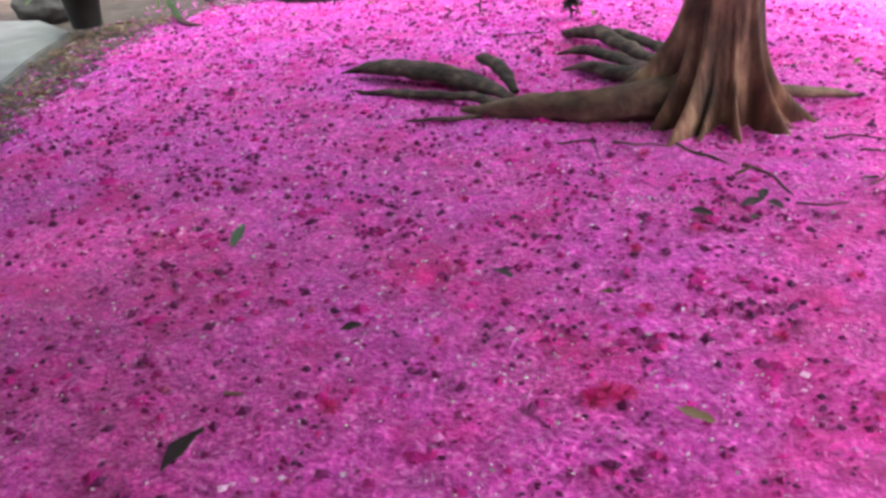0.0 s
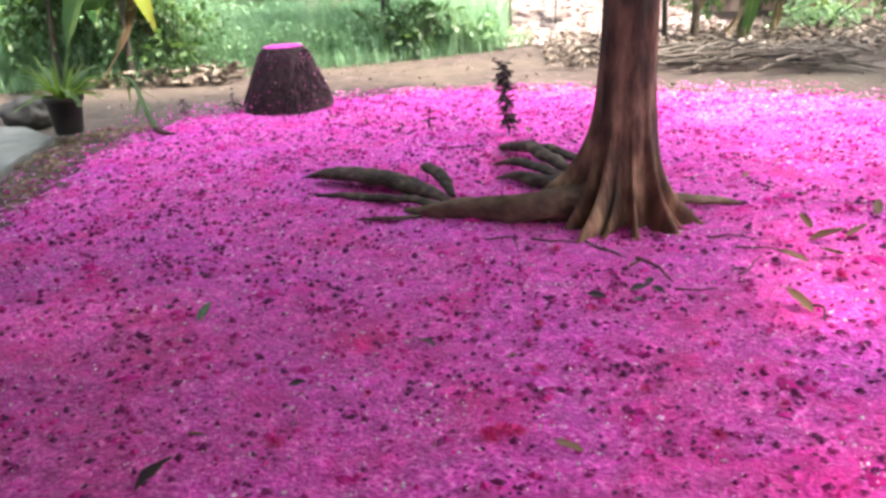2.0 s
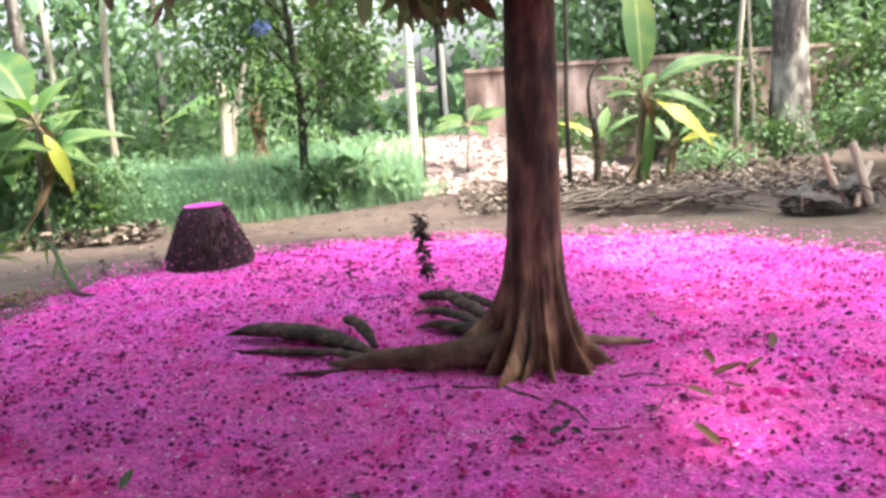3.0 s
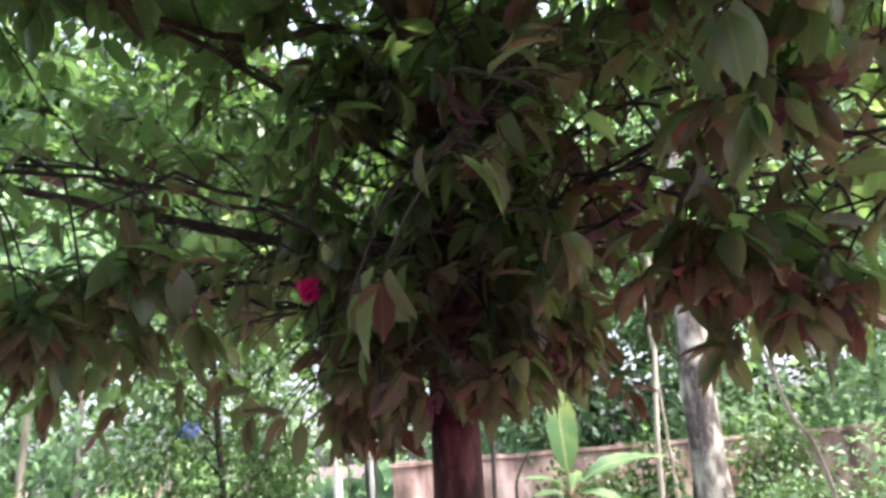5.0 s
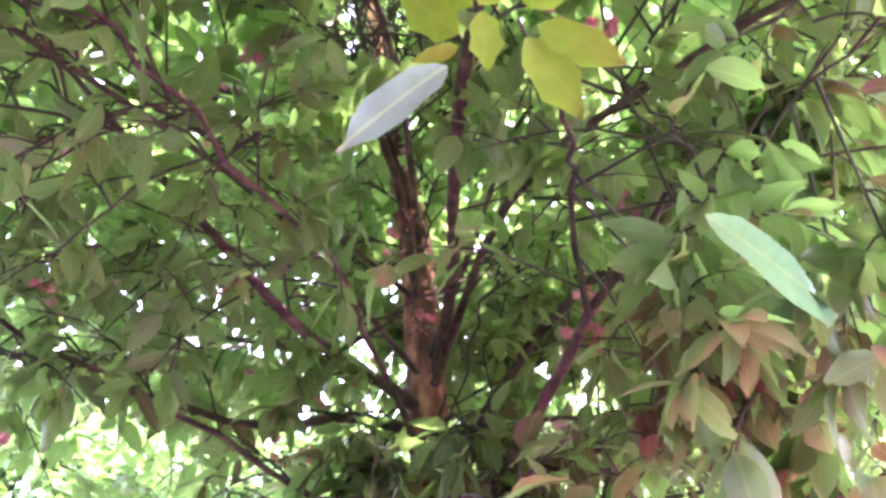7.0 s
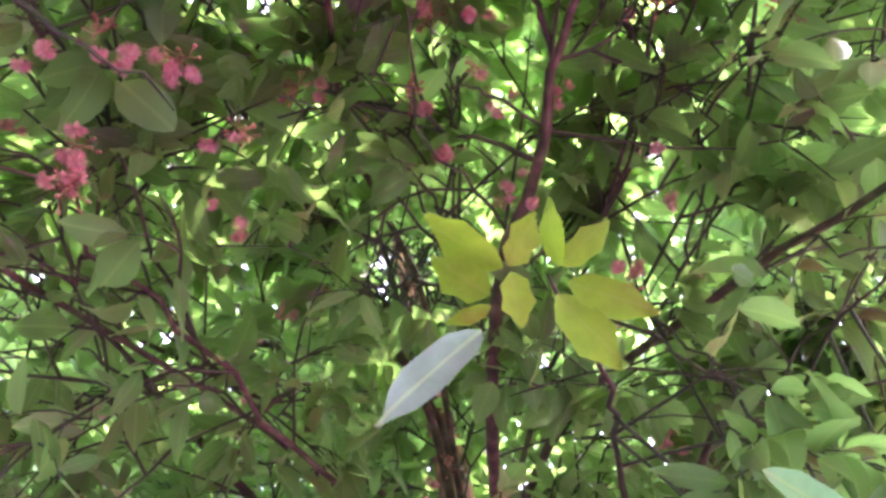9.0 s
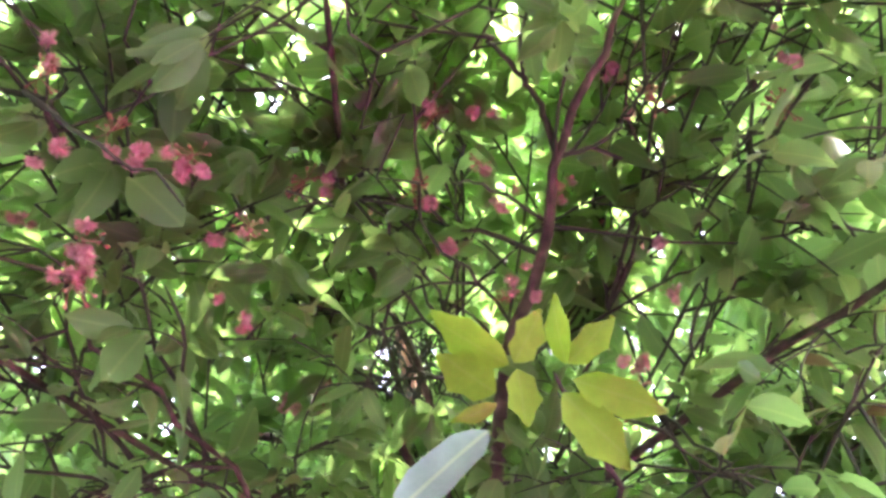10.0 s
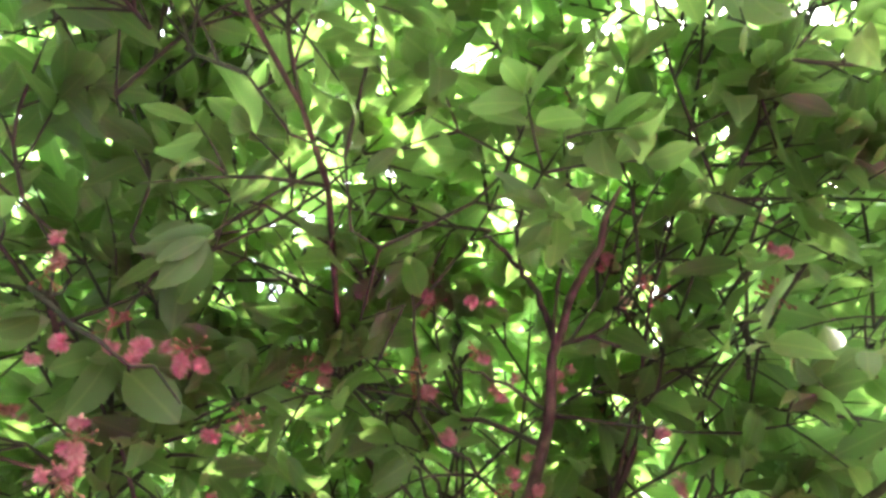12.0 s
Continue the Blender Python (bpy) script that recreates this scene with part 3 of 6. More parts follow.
def root(ctrl, radii, flat=0.8, name="root", material=ROOT):
    n = 26
    p = curve_points(ctrl, n)
    r = np.interp(np.linspace(0, 1, n), np.linspace(0, 1, len(radii)), radii)
    p = p + np.array([[0.012 * noise.noise(Vector((a * 5, b * 5, 2.0))) for _ in range(3)] for a, b, c in p])
    v, f = tube(p, r * 0.86, 14, flat * 0.80, 0.09)
    part(name, mesh_of(name, v, f, material), tree)


# the long buttress root towards the slab, and the lobes that it splits into
root([(0.99, 4.38, 0.16), (0.78, 4.36, 0.12), (0.50, 4.34, 0.10), (0.22, 4.38, 0.08), (-0.06, 4.46, 0.05), (-0.30, 4.55, 0.02)], [0.13, 0.11, 0.085, 0.07, 0.05, 0.012], 1.5, material=BASE_BARK)
root([(0.0, 4.52, 0.045), (-0.30, 4.70, 0.045), (-0.62, 4.84, 0.03), (-1.0, 5.02, 0.005)], [0.05, 0.045, 0.05, 0.01], 0.7)
root([(-0.02, 4.70, 0.03), (-0.25, 4.92, 0.06), (-0.60, 5.12, 0.08), (-0.92, 5.25, 0.075), (-1.15, 5.30, 0.035)], [0.03, 0.09, 0.12, 0.085, 0.004], 0.66)
root([(-0.02, 4.78, 0.04), (-0.12, 5.02, 0.09), (-0.24, 5.30, 0.10), (-0.30, 5.46, 0.06)], [0.025, 0.055, 0.055, 0.008], 0.9)
root([(-0.18, 4.46, 0.02), (-0.36, 4.42, 0.02), (-0.60, 4.45, 0.005)], [0.02, 0.026, 0.008], 0.7)
# the knot of roots behind the trunk
root([(0.86, 4.62, 0.10), (0.62, 4.95, 0.06), (0.40, 5.16, 0.05), (0.22, 5.26, 0.02)], [0.08, 0.085, 0.065, 0.008], 0.8)
root([(0.80, 4.85, 0.07), (0.52, 5.30, 0.07), (0.32, 5.52, 0.06), (0.18, 5.60, 0.02)], [0.05, 0.055, 0.05, 0.008], 0.8)
root([(0.82, 5.00, 0.07), (0.60, 5.55, 0.07), (0.42, 5.85, 0.085), (0.26, 6.02, 0.05), (0.20, 6.06, 0.03)], [0.05, 0.065, 0.08, 0.055, 0.008], 0.8)
root([(0.95, 5.0, 0.05), (0.80, 5.5, 0.06), (0.60, 5.85, 0.07), (0.5, 6.02, 0.04)], [0.05, 0.05, 0.05, 0.01], 0.8)
# on the other side
root([(1.20, 4.45, 0.10), (1.38, 4.52, 0.07), (1.55, 4.58, 0.04), (1.74, 4.64, 0.005)], [0.06, 0.05, 0.04, 0.010], 0.9, material=BASE_BARK)
root([(0.75, 4.02, 0.0), (0.86, 3.86, 0.012), (0.94, 3.74, 0.0)], [0.010, 0.012, 0.006], 0.8)

# The chief limbs, by their bends, with radii at the root and at the tip.
LOW_BOUGHS = [
    ([(0.95, 4.36, 4.78), (0.62, 3.95, 4.80), (0.22, 3.37, 4.78), (-0.30, 2.70, 5.05), (-0.75, 1.9, 5.2)], 0.05, 0.016),
    ([(0.95, 4.38, 4.62), (0.45, 4.25, 4.66), (-0.05, 4.30, 4.62), (-0.8, 4.1, 4.75), (-1.7, 3.8, 4.9)], 0.042, 0.014),
    ([(1.08, 4.32, 3.75), (1.22, 4.10, 3.98), (1.45, 3.27, 4.12), (1.60, 2.45, 4.25), (1.75, 1.6, 4.3)], 0.055, 0.016),
    ([(1.10, 4.34, 4.1), (1.35, 4.15, 4.6), (1.75, 3.6, 5.0), (2.3, 2.9, 5.2), (2.9, 2.2, 5.3)], 0.05, 0.016),
    ([(0.98, 4.40, 3.2), (0.2, 4.55, 3.35), (-1.1, 4.75, 3.72), (-2.1, 4.7, 4.0), (-2.9, 4.5, 4.0)], 0.05, 0.014),
]
HIGH_BOUGHS = [
    ([(0.96, 4.30, 5.6), (0.75, 3.4, 6.1), (0.2, 2.2, 6.3), (-0.12, 0.95, 5.55), (-0.55, 0.35, 4.9)], 0.036, 0.010),
    ([(1.06, 4.34, 5.0), (1.10, 3.3, 5.1), (1.0, 2.2, 5.0), (1.01, 1.37, 5.05), (1.14, 1.04, 5.14), (1.18, 0.83, 5.19), (1.19, 0.56, 5.22), (1.23, 0.30, 5.15), (1.31, 0.08, 5.10), (1.35, -0.10, 5.09)], 0.040, 0.011),
    ([(1.19, 0.54, 5.23), (1.10, 0.32, 5.23), (0.99, 0.19, 5.23), (0.88, 0.07, 5.23)], 0.015, 0.007),
    ([(1.19, 0.56, 5.22), (1.33, 0.48, 5.16), (1.44, 0.34, 5.14), (1.48, 0.19, 5.13)], 0.010, 0.005),
    ([(1.02, 4.32, 6.2), (0.6, 3.6, 6.6), (-0.5, 2.95, 6.35), (-1.2, 2.5, 6.3), (-2.0, 1.8, 6.2)], 0.045, 0.014),
]
YARD_BOUGHS = [
    ([(1.60, 2.45, 4.25), (1.38, 1.75, 4.22), (1.20, 1.05, 4.02), (0.95, 0.5, 3.85)], 0.016, 0.006),
    ([(1.06, 4.4, 2.9), (1.9, 4.2, 3.2), (2.8, 3.7, 3.5), (3.6, 3.1, 3.4)], 0.045, 0.012),
    ([(1.04, 4.32, 4.9), (1.4, 2.8, 5.3), (1.9, 1.5, 4.9), (2.3, 0.6, 4.5), (2.6, -0.1, 4.2)], 0.032, 0.008),
    ([(1.0, 4.3, 5.9), (0.75, 2.6, 6.2), (0.35, 1.1, 5.7), (0.35, -0.1, 5.0), (0.0, -1.2, 4.6)], 0.026, 0.006),
    ([(0.95, 4.3, 5.0), (0.0, 3.0, 5.4), (-0.9, 1.3, 4.9), (-1.3, 0.1, 4.3), (-1.5, -0.6, 4.0)], 0.022, 0.007),
]
# Thin side limbs, each of which leaves the nearest limb further in.
SIDE_LIMBS = [
    [(-0.00, 2.22, 5.35), (-0.44, 1.88, 4.85), (-0.82, 1.81, 4.44)],
    [(0.11, 2.31, 5.28), (-0.34, 1.99, 4.63), (-0.71, 2.03, 4.22)],
    [(2.03, 1.69, 4.36), (2.02, 1.17, 4.27), (2.12, 0.78, 4.23)],
    [(2.09, 1.74, 4.44), (1.66, 1.46, 4.50), (1.51, 1.34, 4.53)],
    [(1.16, 0.83, 5.20), (0.91, 0.67, 5.21), (0.80, 0.64, 5.18)],
    [(0.81, 1.50, 5.23), (0.59, 1.12, 5.14), (0.54, 0.98, 5.11)],
]
UPPER_LIMBS = [
    [(0.75, 0.92, 5.38), (0.65, 0.56, 5.33), (0.65, 0.17, 5.32)],
    [(-0.09, 1.90, 5.08), (-0.46, 1.64, 4.64), (-0.65, 1.61, 4.43)],
    [(1.35, 1.53, 5.37), (1.67, 1.13, 5.18), (1.83, 0.98, 5.08)],
    [(1.63, 1.65, 5.05), (1.72, 1.42, 4.51), (1.74, 1.36, 4.26)],
    [(-0.54, 0.10, 4.74), (-0.29, 0.16, 4.47), (-0.06, 0.29, 4.38)],
    [(0.55, 2.64, 6.25), (0.22, 2.02, 5.95), (0.17, 1.74, 6.03)],
]
BRANCHES = LOW_BOUGHS + HIGH_BOUGHS + YARD_BOUGHS
main = np.vstack([curve_points(c, 24)[3:] for c, _, _ in BRANCHES])
for line in SIDE_LIMBS + UPPER_LIMBS:
    a = np.array(line[0])
    away = np.linalg.norm(main - a, axis=1) + 0.6 * (np.hypot(main[:, 0] - 1.0, main[:, 1] - 4.4) > math.hypot(a[0] - 1.0, a[1] - 4.4))
    b = main[int(np.argmin(away))]
    BRANCHES.append(([tuple(b), tuple(0.5 * (a + b) + (0, 0, 0.04))] + line, 0.013, 0.005))
hero_count = len(BRANCHES)
golden = 2.399963
for n in range(28):
    u = (n + 0.5) / 28
    z0 = 2.75 + 6.9 * u ** 1.1
    az = n * golden + R.uniform(-0.25, 0.25)
    reach = np.interp(z0, [2.7, 4, 6, 8, 10], [3.4, 5.3, 5.4, 4.0, 1.9]) * R.uniform(0.82, 1.1)
    dx, dy = math.cos(az), math.sin(az)
    if dy > 0.2:
        reach *= 0.78
    if z0 < 3.7 and dy < -0.55:      # nothing low over the open yard
        reach = min(reach, 2.2)
    x0, y0 = np.interp(z0, AXIS[:, 2], AXIS[:, 0]), 4.38
    rise = R.uniform(0.10, 0.32)
    bend = R.uniform(-0.5, 0.5)
    pts = []
    for s in (0.0, 0.28, 0.55, 0.8, 1.0):
        lift_z = rise * reach * math.sin(min(s * 1.9, 1.9)) - 0.12 * reach * s * s
        pts.append((x0 + dx * reach * s - dy * bend * s * s, y0 + dy * reach * s + dx * bend * s * s, z0 + lift_z + R.uniform(-0.06, 0.06)))
    BRANCHES.append((pts, np.interp(z0, [2.7, 10], [0.024, 0.016]), 0.006))

# Forks: further limbs that leave the ones above and fill the crown.
pool = np.vstack([curve_points(c, 14)[2:] for c, _, _ in BRANCHES])
pool = pool[np.linalg.norm(pool - np.array((0.6, -0.8, 2.2)), axis=1) > 3.8]      # the lowest boughs carry no further limbs


def fork(e):
    e = np.array(e, float)
    d = np.linalg.norm(pool - e, axis=1)
    near_axis = np.hypot(pool[:, 0] - 1.0, pool[:, 1] - 4.4) < math.hypot(e[0] - 1.0, e[1] - 4.4) - 0.4
    d = np.where(near_axis & (d > 1.3), d, 99.0)
    p = pool[int(np.argsort(d)[R.randrange(12)])]
    if math.hypot(e[0] - 1.0, e[1] - 4.4) < 2.3 and e[2] > 5.0:      # the inner ones leave the bole itself
        z = e[2] - 0.9
        p = np.array((np.interp(z, AXIS[:, 2], AXIS[:, 0]), 4.38, z))
    mid = 0.5 * (p + e) + np.array((R.uniform(-0.2, 0.2), R.uniform(-0.2, 0.2), R.uniform(0.05, 0.3)))
    BRANCHES.append(([tuple(p), tuple(mid), tuple(e)], 0.009, 0.004))


for n in range(16):
    fork((0.6 + 5.2 * math.sin(n * golden) * R.uniform(0.3, 1.0), R.uniform(-5.0, 0.8), R.uniform(4.1, 7.6)))
# the far side of the crown
for n in range(20):
    fork((R.uniform(-3.6, 4.8), R.uniform(5.0, 7.2), 4.4 + 0.22 * n))
for n in range(34):
    fork((R.uniform(-3.4, 4.6), R.uniform(4.9, 7.0), 6.4 + 0.125 * n))
# boughs over the yard's open side
for e in ((0.2, -0.7, 4.7), (-0.1, -0.2, 5.2), (-0.5, -1.0, 4.9), (0.6, -0.2, 5.6), (1.0, -1.9, 4.4), (1.9, -1.2, 4.7), (-0.9, -1.9, 4.5), (2.6, 0.1, 5.0), (-1.6, 0.4, 5.0)):
    fork(e)
# round the leader and at one flank
for e in ((1.2, 3.0, 8.2), (0.4, 3.2, 8.8), (0.9, 2.2, 7.8), (1.6, 3.6, 8.6), (0.2, 4.6, 9.5), (0.8, 3.5, 9.8), (1.3, 1.6, 7.4), (0.7, 2.8, 8.9), (2.0, 3.0, 4.8), (1.7, 2.4, 5.2), (2.4, 3.6, 5.4), (1.9, 4.2, 4.9), (2.6, 4.4, 5.6),
          (-1.3, 4.3, 5.8), (-1.9, 5.0, 6.4), (-1.6, 4.0, 5.5), (-2.2, 5.5, 6.3), (1.6, 5.8, 6.3), (1.5, 6.4, 5.8), (3.7, 4.2, 5.0), (4.4, 5.2, 5.6), (2.6, 5.0, 4.6), (3.1, 6.2, 5.1), (-0.9, 5.6, 6.9), (0.2, 6.6, 6.8)):
    fork(e)
# a fairly even roof of foliage over the open yard
for n in range(7):
    for m in range(6):
        fork((-3.0 + 1.15 * n + R.uniform(-0.4, 0.4), -4.2 + 1.15 * m + R.uniform(-0.4, 0.4), R.uniform(4.7, 6.4) + max(0.0, 0.6 * (m - 3.2))))
for e in ((2.6, -1.6, 5.0), (3.6, -0.4, 5.6), (4.6, 0.6, 5.2), (3.0, -3.0, 6.2), (4.4, -1.4, 6.8), (2.2, -2.4, 6.9), (5.2, 1.6, 6.2), (3.4, 0.8, 7.4),
          (3.6, 3.6, 5.2), (4.2, 4.2, 6.0), (3.3, 4.0, 4.4), (4.0, 2.6, 5.4), (3.8, 3.2, 6.9), (4.6, 3.4, 4.6), (3.2, 2.2, 3.9), (2.9, 4.6, 6.2), (2.7, 1.2, 4.6), (3.3, 1.8, 5.4)):
    fork(e)
for n in range(22):
    az = radians(R.uniform(165, 240) if n % 2 else R.uniform(-65, 12))
    reach = R.uniform(2.6, 5.4)
    fork((1.03 + math.cos(az) * reach, 4.4 + math.sin(az) * reach, R.uniform(3.8, 7.2)))
# low limbs that droop at the sides
for n in range(14):
    az = radians(R.uniform(150, 235) if n % 2 else R.uniform(-60, 20))
    reach, z0 = R.uniform(2.4, 4.2), R.uniform(2.7, 3.6)
    BRANCHES.append(([(1.03, 4.4, z0), (1.03 + math.cos(az) * reach * 0.5, 4.4 + math.sin(az) * reach * 0.5, z0 + R.uniform(0.1, 0.5)), (1.03 + math.cos(az) * reach, 4.4 + math.sin(az) * reach, z0 - R.uniform(0.0, 0.4))],
                     0.017, 0.006))

# Sub-branches and twigs; each twig carries leaves near its end.
twig_tubes, leaf_o, leaf_d, leaf_n, leaf_l = [], [], [], [], []
flower_spots = []


def lowest(x, y):
    """The underside of the crown."""
    r = math.hypot(x - 1.03, y - 4.4)
    low = np.interp(r, [0, 0.9, 1.6, 3.2, 5.5], [1.95, 2.0, 2.12, 2.42, 3.35])
    return low + 0.15 * noise.noise(Vector((x * 1.3, y * 1.3, 0.5)))


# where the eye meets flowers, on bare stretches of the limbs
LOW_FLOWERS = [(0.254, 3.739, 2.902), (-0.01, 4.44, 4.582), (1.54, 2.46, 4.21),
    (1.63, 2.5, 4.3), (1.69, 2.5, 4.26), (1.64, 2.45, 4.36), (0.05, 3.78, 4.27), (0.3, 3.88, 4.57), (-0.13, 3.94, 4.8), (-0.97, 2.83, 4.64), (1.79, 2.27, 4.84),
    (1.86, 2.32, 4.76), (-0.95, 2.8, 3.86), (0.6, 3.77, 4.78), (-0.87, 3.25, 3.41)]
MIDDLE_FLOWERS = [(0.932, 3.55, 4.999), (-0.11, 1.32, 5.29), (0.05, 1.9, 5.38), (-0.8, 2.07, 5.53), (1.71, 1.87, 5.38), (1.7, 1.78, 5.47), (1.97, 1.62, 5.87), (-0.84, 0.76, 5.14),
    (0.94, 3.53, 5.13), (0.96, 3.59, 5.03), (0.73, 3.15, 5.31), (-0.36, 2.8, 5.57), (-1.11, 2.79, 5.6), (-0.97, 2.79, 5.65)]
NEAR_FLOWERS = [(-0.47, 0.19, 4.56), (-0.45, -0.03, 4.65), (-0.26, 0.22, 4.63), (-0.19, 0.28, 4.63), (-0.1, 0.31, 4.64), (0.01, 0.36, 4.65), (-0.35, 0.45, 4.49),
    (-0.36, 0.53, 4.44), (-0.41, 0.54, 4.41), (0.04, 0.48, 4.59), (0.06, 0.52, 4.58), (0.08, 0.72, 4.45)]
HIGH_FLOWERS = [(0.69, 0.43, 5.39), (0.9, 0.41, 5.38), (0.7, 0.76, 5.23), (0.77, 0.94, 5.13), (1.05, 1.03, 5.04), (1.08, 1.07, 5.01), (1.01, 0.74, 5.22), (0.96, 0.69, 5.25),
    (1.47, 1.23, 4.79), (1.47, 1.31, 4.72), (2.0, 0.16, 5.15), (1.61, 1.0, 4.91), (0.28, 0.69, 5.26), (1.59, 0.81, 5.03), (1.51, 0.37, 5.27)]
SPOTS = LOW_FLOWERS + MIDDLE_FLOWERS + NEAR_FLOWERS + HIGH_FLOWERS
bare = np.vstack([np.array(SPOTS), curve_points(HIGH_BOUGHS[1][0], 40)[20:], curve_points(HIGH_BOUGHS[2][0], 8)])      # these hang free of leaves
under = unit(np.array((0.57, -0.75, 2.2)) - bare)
GAP = [np.array((1.66, 3.05, 0)), np.array((1.80, 3.40, 0)), np.array((1.95, 3.85, 0)), np.array((2.03, 4.15, 0))]
to_sun = np.array(SUN_AT)
SHOOT_A, SHOOT_B = np.array((0.57, -0.3, 2.8)), np.array((0.86, 0.40, 3.68))


def clear(p):
    """Room to keep free: round the yard's open middle, below the crown, and one gap by which a sunbeam comes in."""
    if p[2] < lowest(p[0], p[1]):
        return False
    if math.dist(p, (0.57, -0.75, 2.2)) < 1.55:
        return False
    u = min(1.0, max(0.0, float(np.dot(p - SHOOT_A, SHOOT_B - SHOOT_A)) / float(np.dot(SHOOT_B - SHOOT_A, SHOOT_B - SHOOT_A))))
    if np.linalg.norm(p - SHOOT_A - u * (SHOOT_B - SHOOT_A)) < 0.36:      # the young shoot hangs free
        return False
    if abs(p[0] - 1.0) < 0.30 and 2.0 < p[1] < 4.3 and 4.2 < p[2] < 6.4:   # the bole stays bare here
        return False
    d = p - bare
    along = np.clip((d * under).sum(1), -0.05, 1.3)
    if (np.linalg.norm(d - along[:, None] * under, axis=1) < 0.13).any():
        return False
    for g in GAP:
        d = p - g
        if np.linalg.norm(d - to_sun * (d @ to_sun)) < 0.20:
            return False
    return True


def leafy_twig(p, d, length, hang=False):
    end = p + d * length + np.array([0, 0, -0.10 * length])
    inner = math.hypot(p[0] - 1.03, p[1] - 4.4) < 2.3 and p[2] > 3.0
    low_down = p[2] < 4.5 and 1.2 < p[1] < 4.7 and math.hypot(p[0] - 1.03, p[1] - 4.4) < 2.7
    if R.random() < (0.0 if hang else (0.6 if p[0] < 0.3 else 0.4) if low_down else 0.06 if inner else 0.02):
        return
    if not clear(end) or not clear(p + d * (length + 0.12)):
        return
    pts = curve_points([p, p + d * length * 0.5 + np.array([0, 0, 0.02]), end], 4)
    twig_tubes.append(tube(pts, [0.006, 0.005, 0.004, 0.002], 4))
    pairs = R.choice((2, 2, 3, 3))
    sag = R.choice((0.7, 1.2, 1.8)) if p[2] < 4.4 else R.choice((0.2, 0.6, 1.0))
    side0 = unit(np.cross(d, np.array([0.3, 0.2, 1.0])))
    for m in range(pairs):
        f = 0.50 + 0.50 * (m + 0.5) / pairs
        o = pts[0] + (pts[-1] - pts[0]) * f
        roll = m * 1.3 + R.uniform(-0.4, 0.4)
        s = side0 * math.cos(roll) + np.cross(d, side0) * math.sin(roll)
        for sg in (-1, 1):
            ld = unit(d * R.uniform(0.2, 0.9) + sg * s * R.uniform(0.6, 1.1) + np.array([R.gauss(0, 0.2), R.gauss(0, 0.2), -R.uniform(-0.15, 1.0) * sag]))
            ln = unit(np.array([R.gauss(0, 0.55), R.gauss(0, 0.55), 1.0]) + 0.3 * d)
            leaf_o.append(o + ld * 0.012)
            leaf_d.append(ld)
            leaf_n.append(ln)
            leaf_l.append(R.uniform(0.14, 0.27))
    for _ in range(2):
        ld = unit(d + np.array([R.gauss(0, 0.3), R.gauss(0, 0.3), -R.uniform(0.1, 0.6)]))
        leaf_o.append(end)
        leaf_d.append(ld)
        leaf_n.append(unit(np.array([R.gauss(0, 0.4), R.gauss(0, 0.4), 1.0])))
        leaf_l.append(R.uniform(0.14, 0.26))


def grow(idx, ctrl, r0, r1):
    """One limb with its side branches and leafy twigs."""
    n = 18
    pts = curve_points(ctrl, n)
    bends = 0.05 if idx < hero_count else 0.32
    kink = np.array([[bends * noise.noise(Vector((idx * 3.1, s * 0.85, c))) for c in (0.0, 5.0, 9.0)] for s in range(n)])
    pts = pts + kink * np.linspace(0, 1, n)[:, None]
    v, f = tube(pts, taper(r0, r1, n, 0.6), 9, 1.0, 0.03)
    part("limb", mesh_of("limb", v, f, LIMB_BARK if r0 > 0.02 else TWIG), tree)
    tang = unit(np.gradient(pts, axis=0))
    total = np.linalg.norm(np.diff(pts, axis=0), axis=1).sum()
    for _ in range(int(total * 1.1) + 1):
        a = R.randint(2, n - 2)
        flower_spots.append(pts[a] + np.array([R.gauss(0, 0.03), R.gauss(0, 0.03), -0.03]))
    back = ctrl[-1][1] > 5.2
    subs = max(5, int(total * (2.4 if back else 2.6)))
    for m in range(subs):
        f = 0.10 + 0.90 * (m + R.random()) / subs
        a = min(n - 1, int(f * (n - 1)))
        p, t = pts[a], tang[a]
        s = unit(np.cross(t, np.array([R.gauss(0, 0.6), R.gauss(0, 0.6), 1.0]))) * R.choice((-1, 1))
        d = unit(t * R.uniform(0.2, 1.1) + s * R.uniform(0.5, 1.0) + np.array([0, 0, R.uniform(-0.35, 0.55)]))
        sub_l = R.uniform(0.45, 1.25) * (1.1 - 0.45 * f)
        e = p + d * sub_l + np.array([0, 0, -0.1 * sub_l])
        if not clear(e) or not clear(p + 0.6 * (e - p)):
            continue
        sp_ = curve_points([p, p + d * sub_l * 0.5 + rng.normal(0, 0.05, 3) + np.array([0, 0, 0.04]), e], 6)
        twig_tubes.append(tube(sp_, taper(0.0085, 0.0045, 6), 5))
        if R.random() < 0.22:
            flower_spots.append(sp_[R.randint(1, 4)] + np.array([0, 0, -0.02]))
        st = unit(np.gradient(sp_, axis=0))
        for w in range(R.choice((4, 5, 5, 6))):
            b = R.randint(1, 5)
            side = unit(np.cross(st[b], np.array([0, 0, 1.0]))) * (1 if w % 2 else -1)
            td = unit(st[b] * R.uniform(0.5, 1.0) + side * R.uniform(0.3, 1.0) + np.array([0, 0, R.uniform(-0.45, 0.35)]))
            leafy_twig(sp_[b], td, R.uniform(0.16, 0.36))


for idx, (ctrl, r0, r1) in enumerate(BRANCHES):
    grow(idx, ctrl, r0, r1)

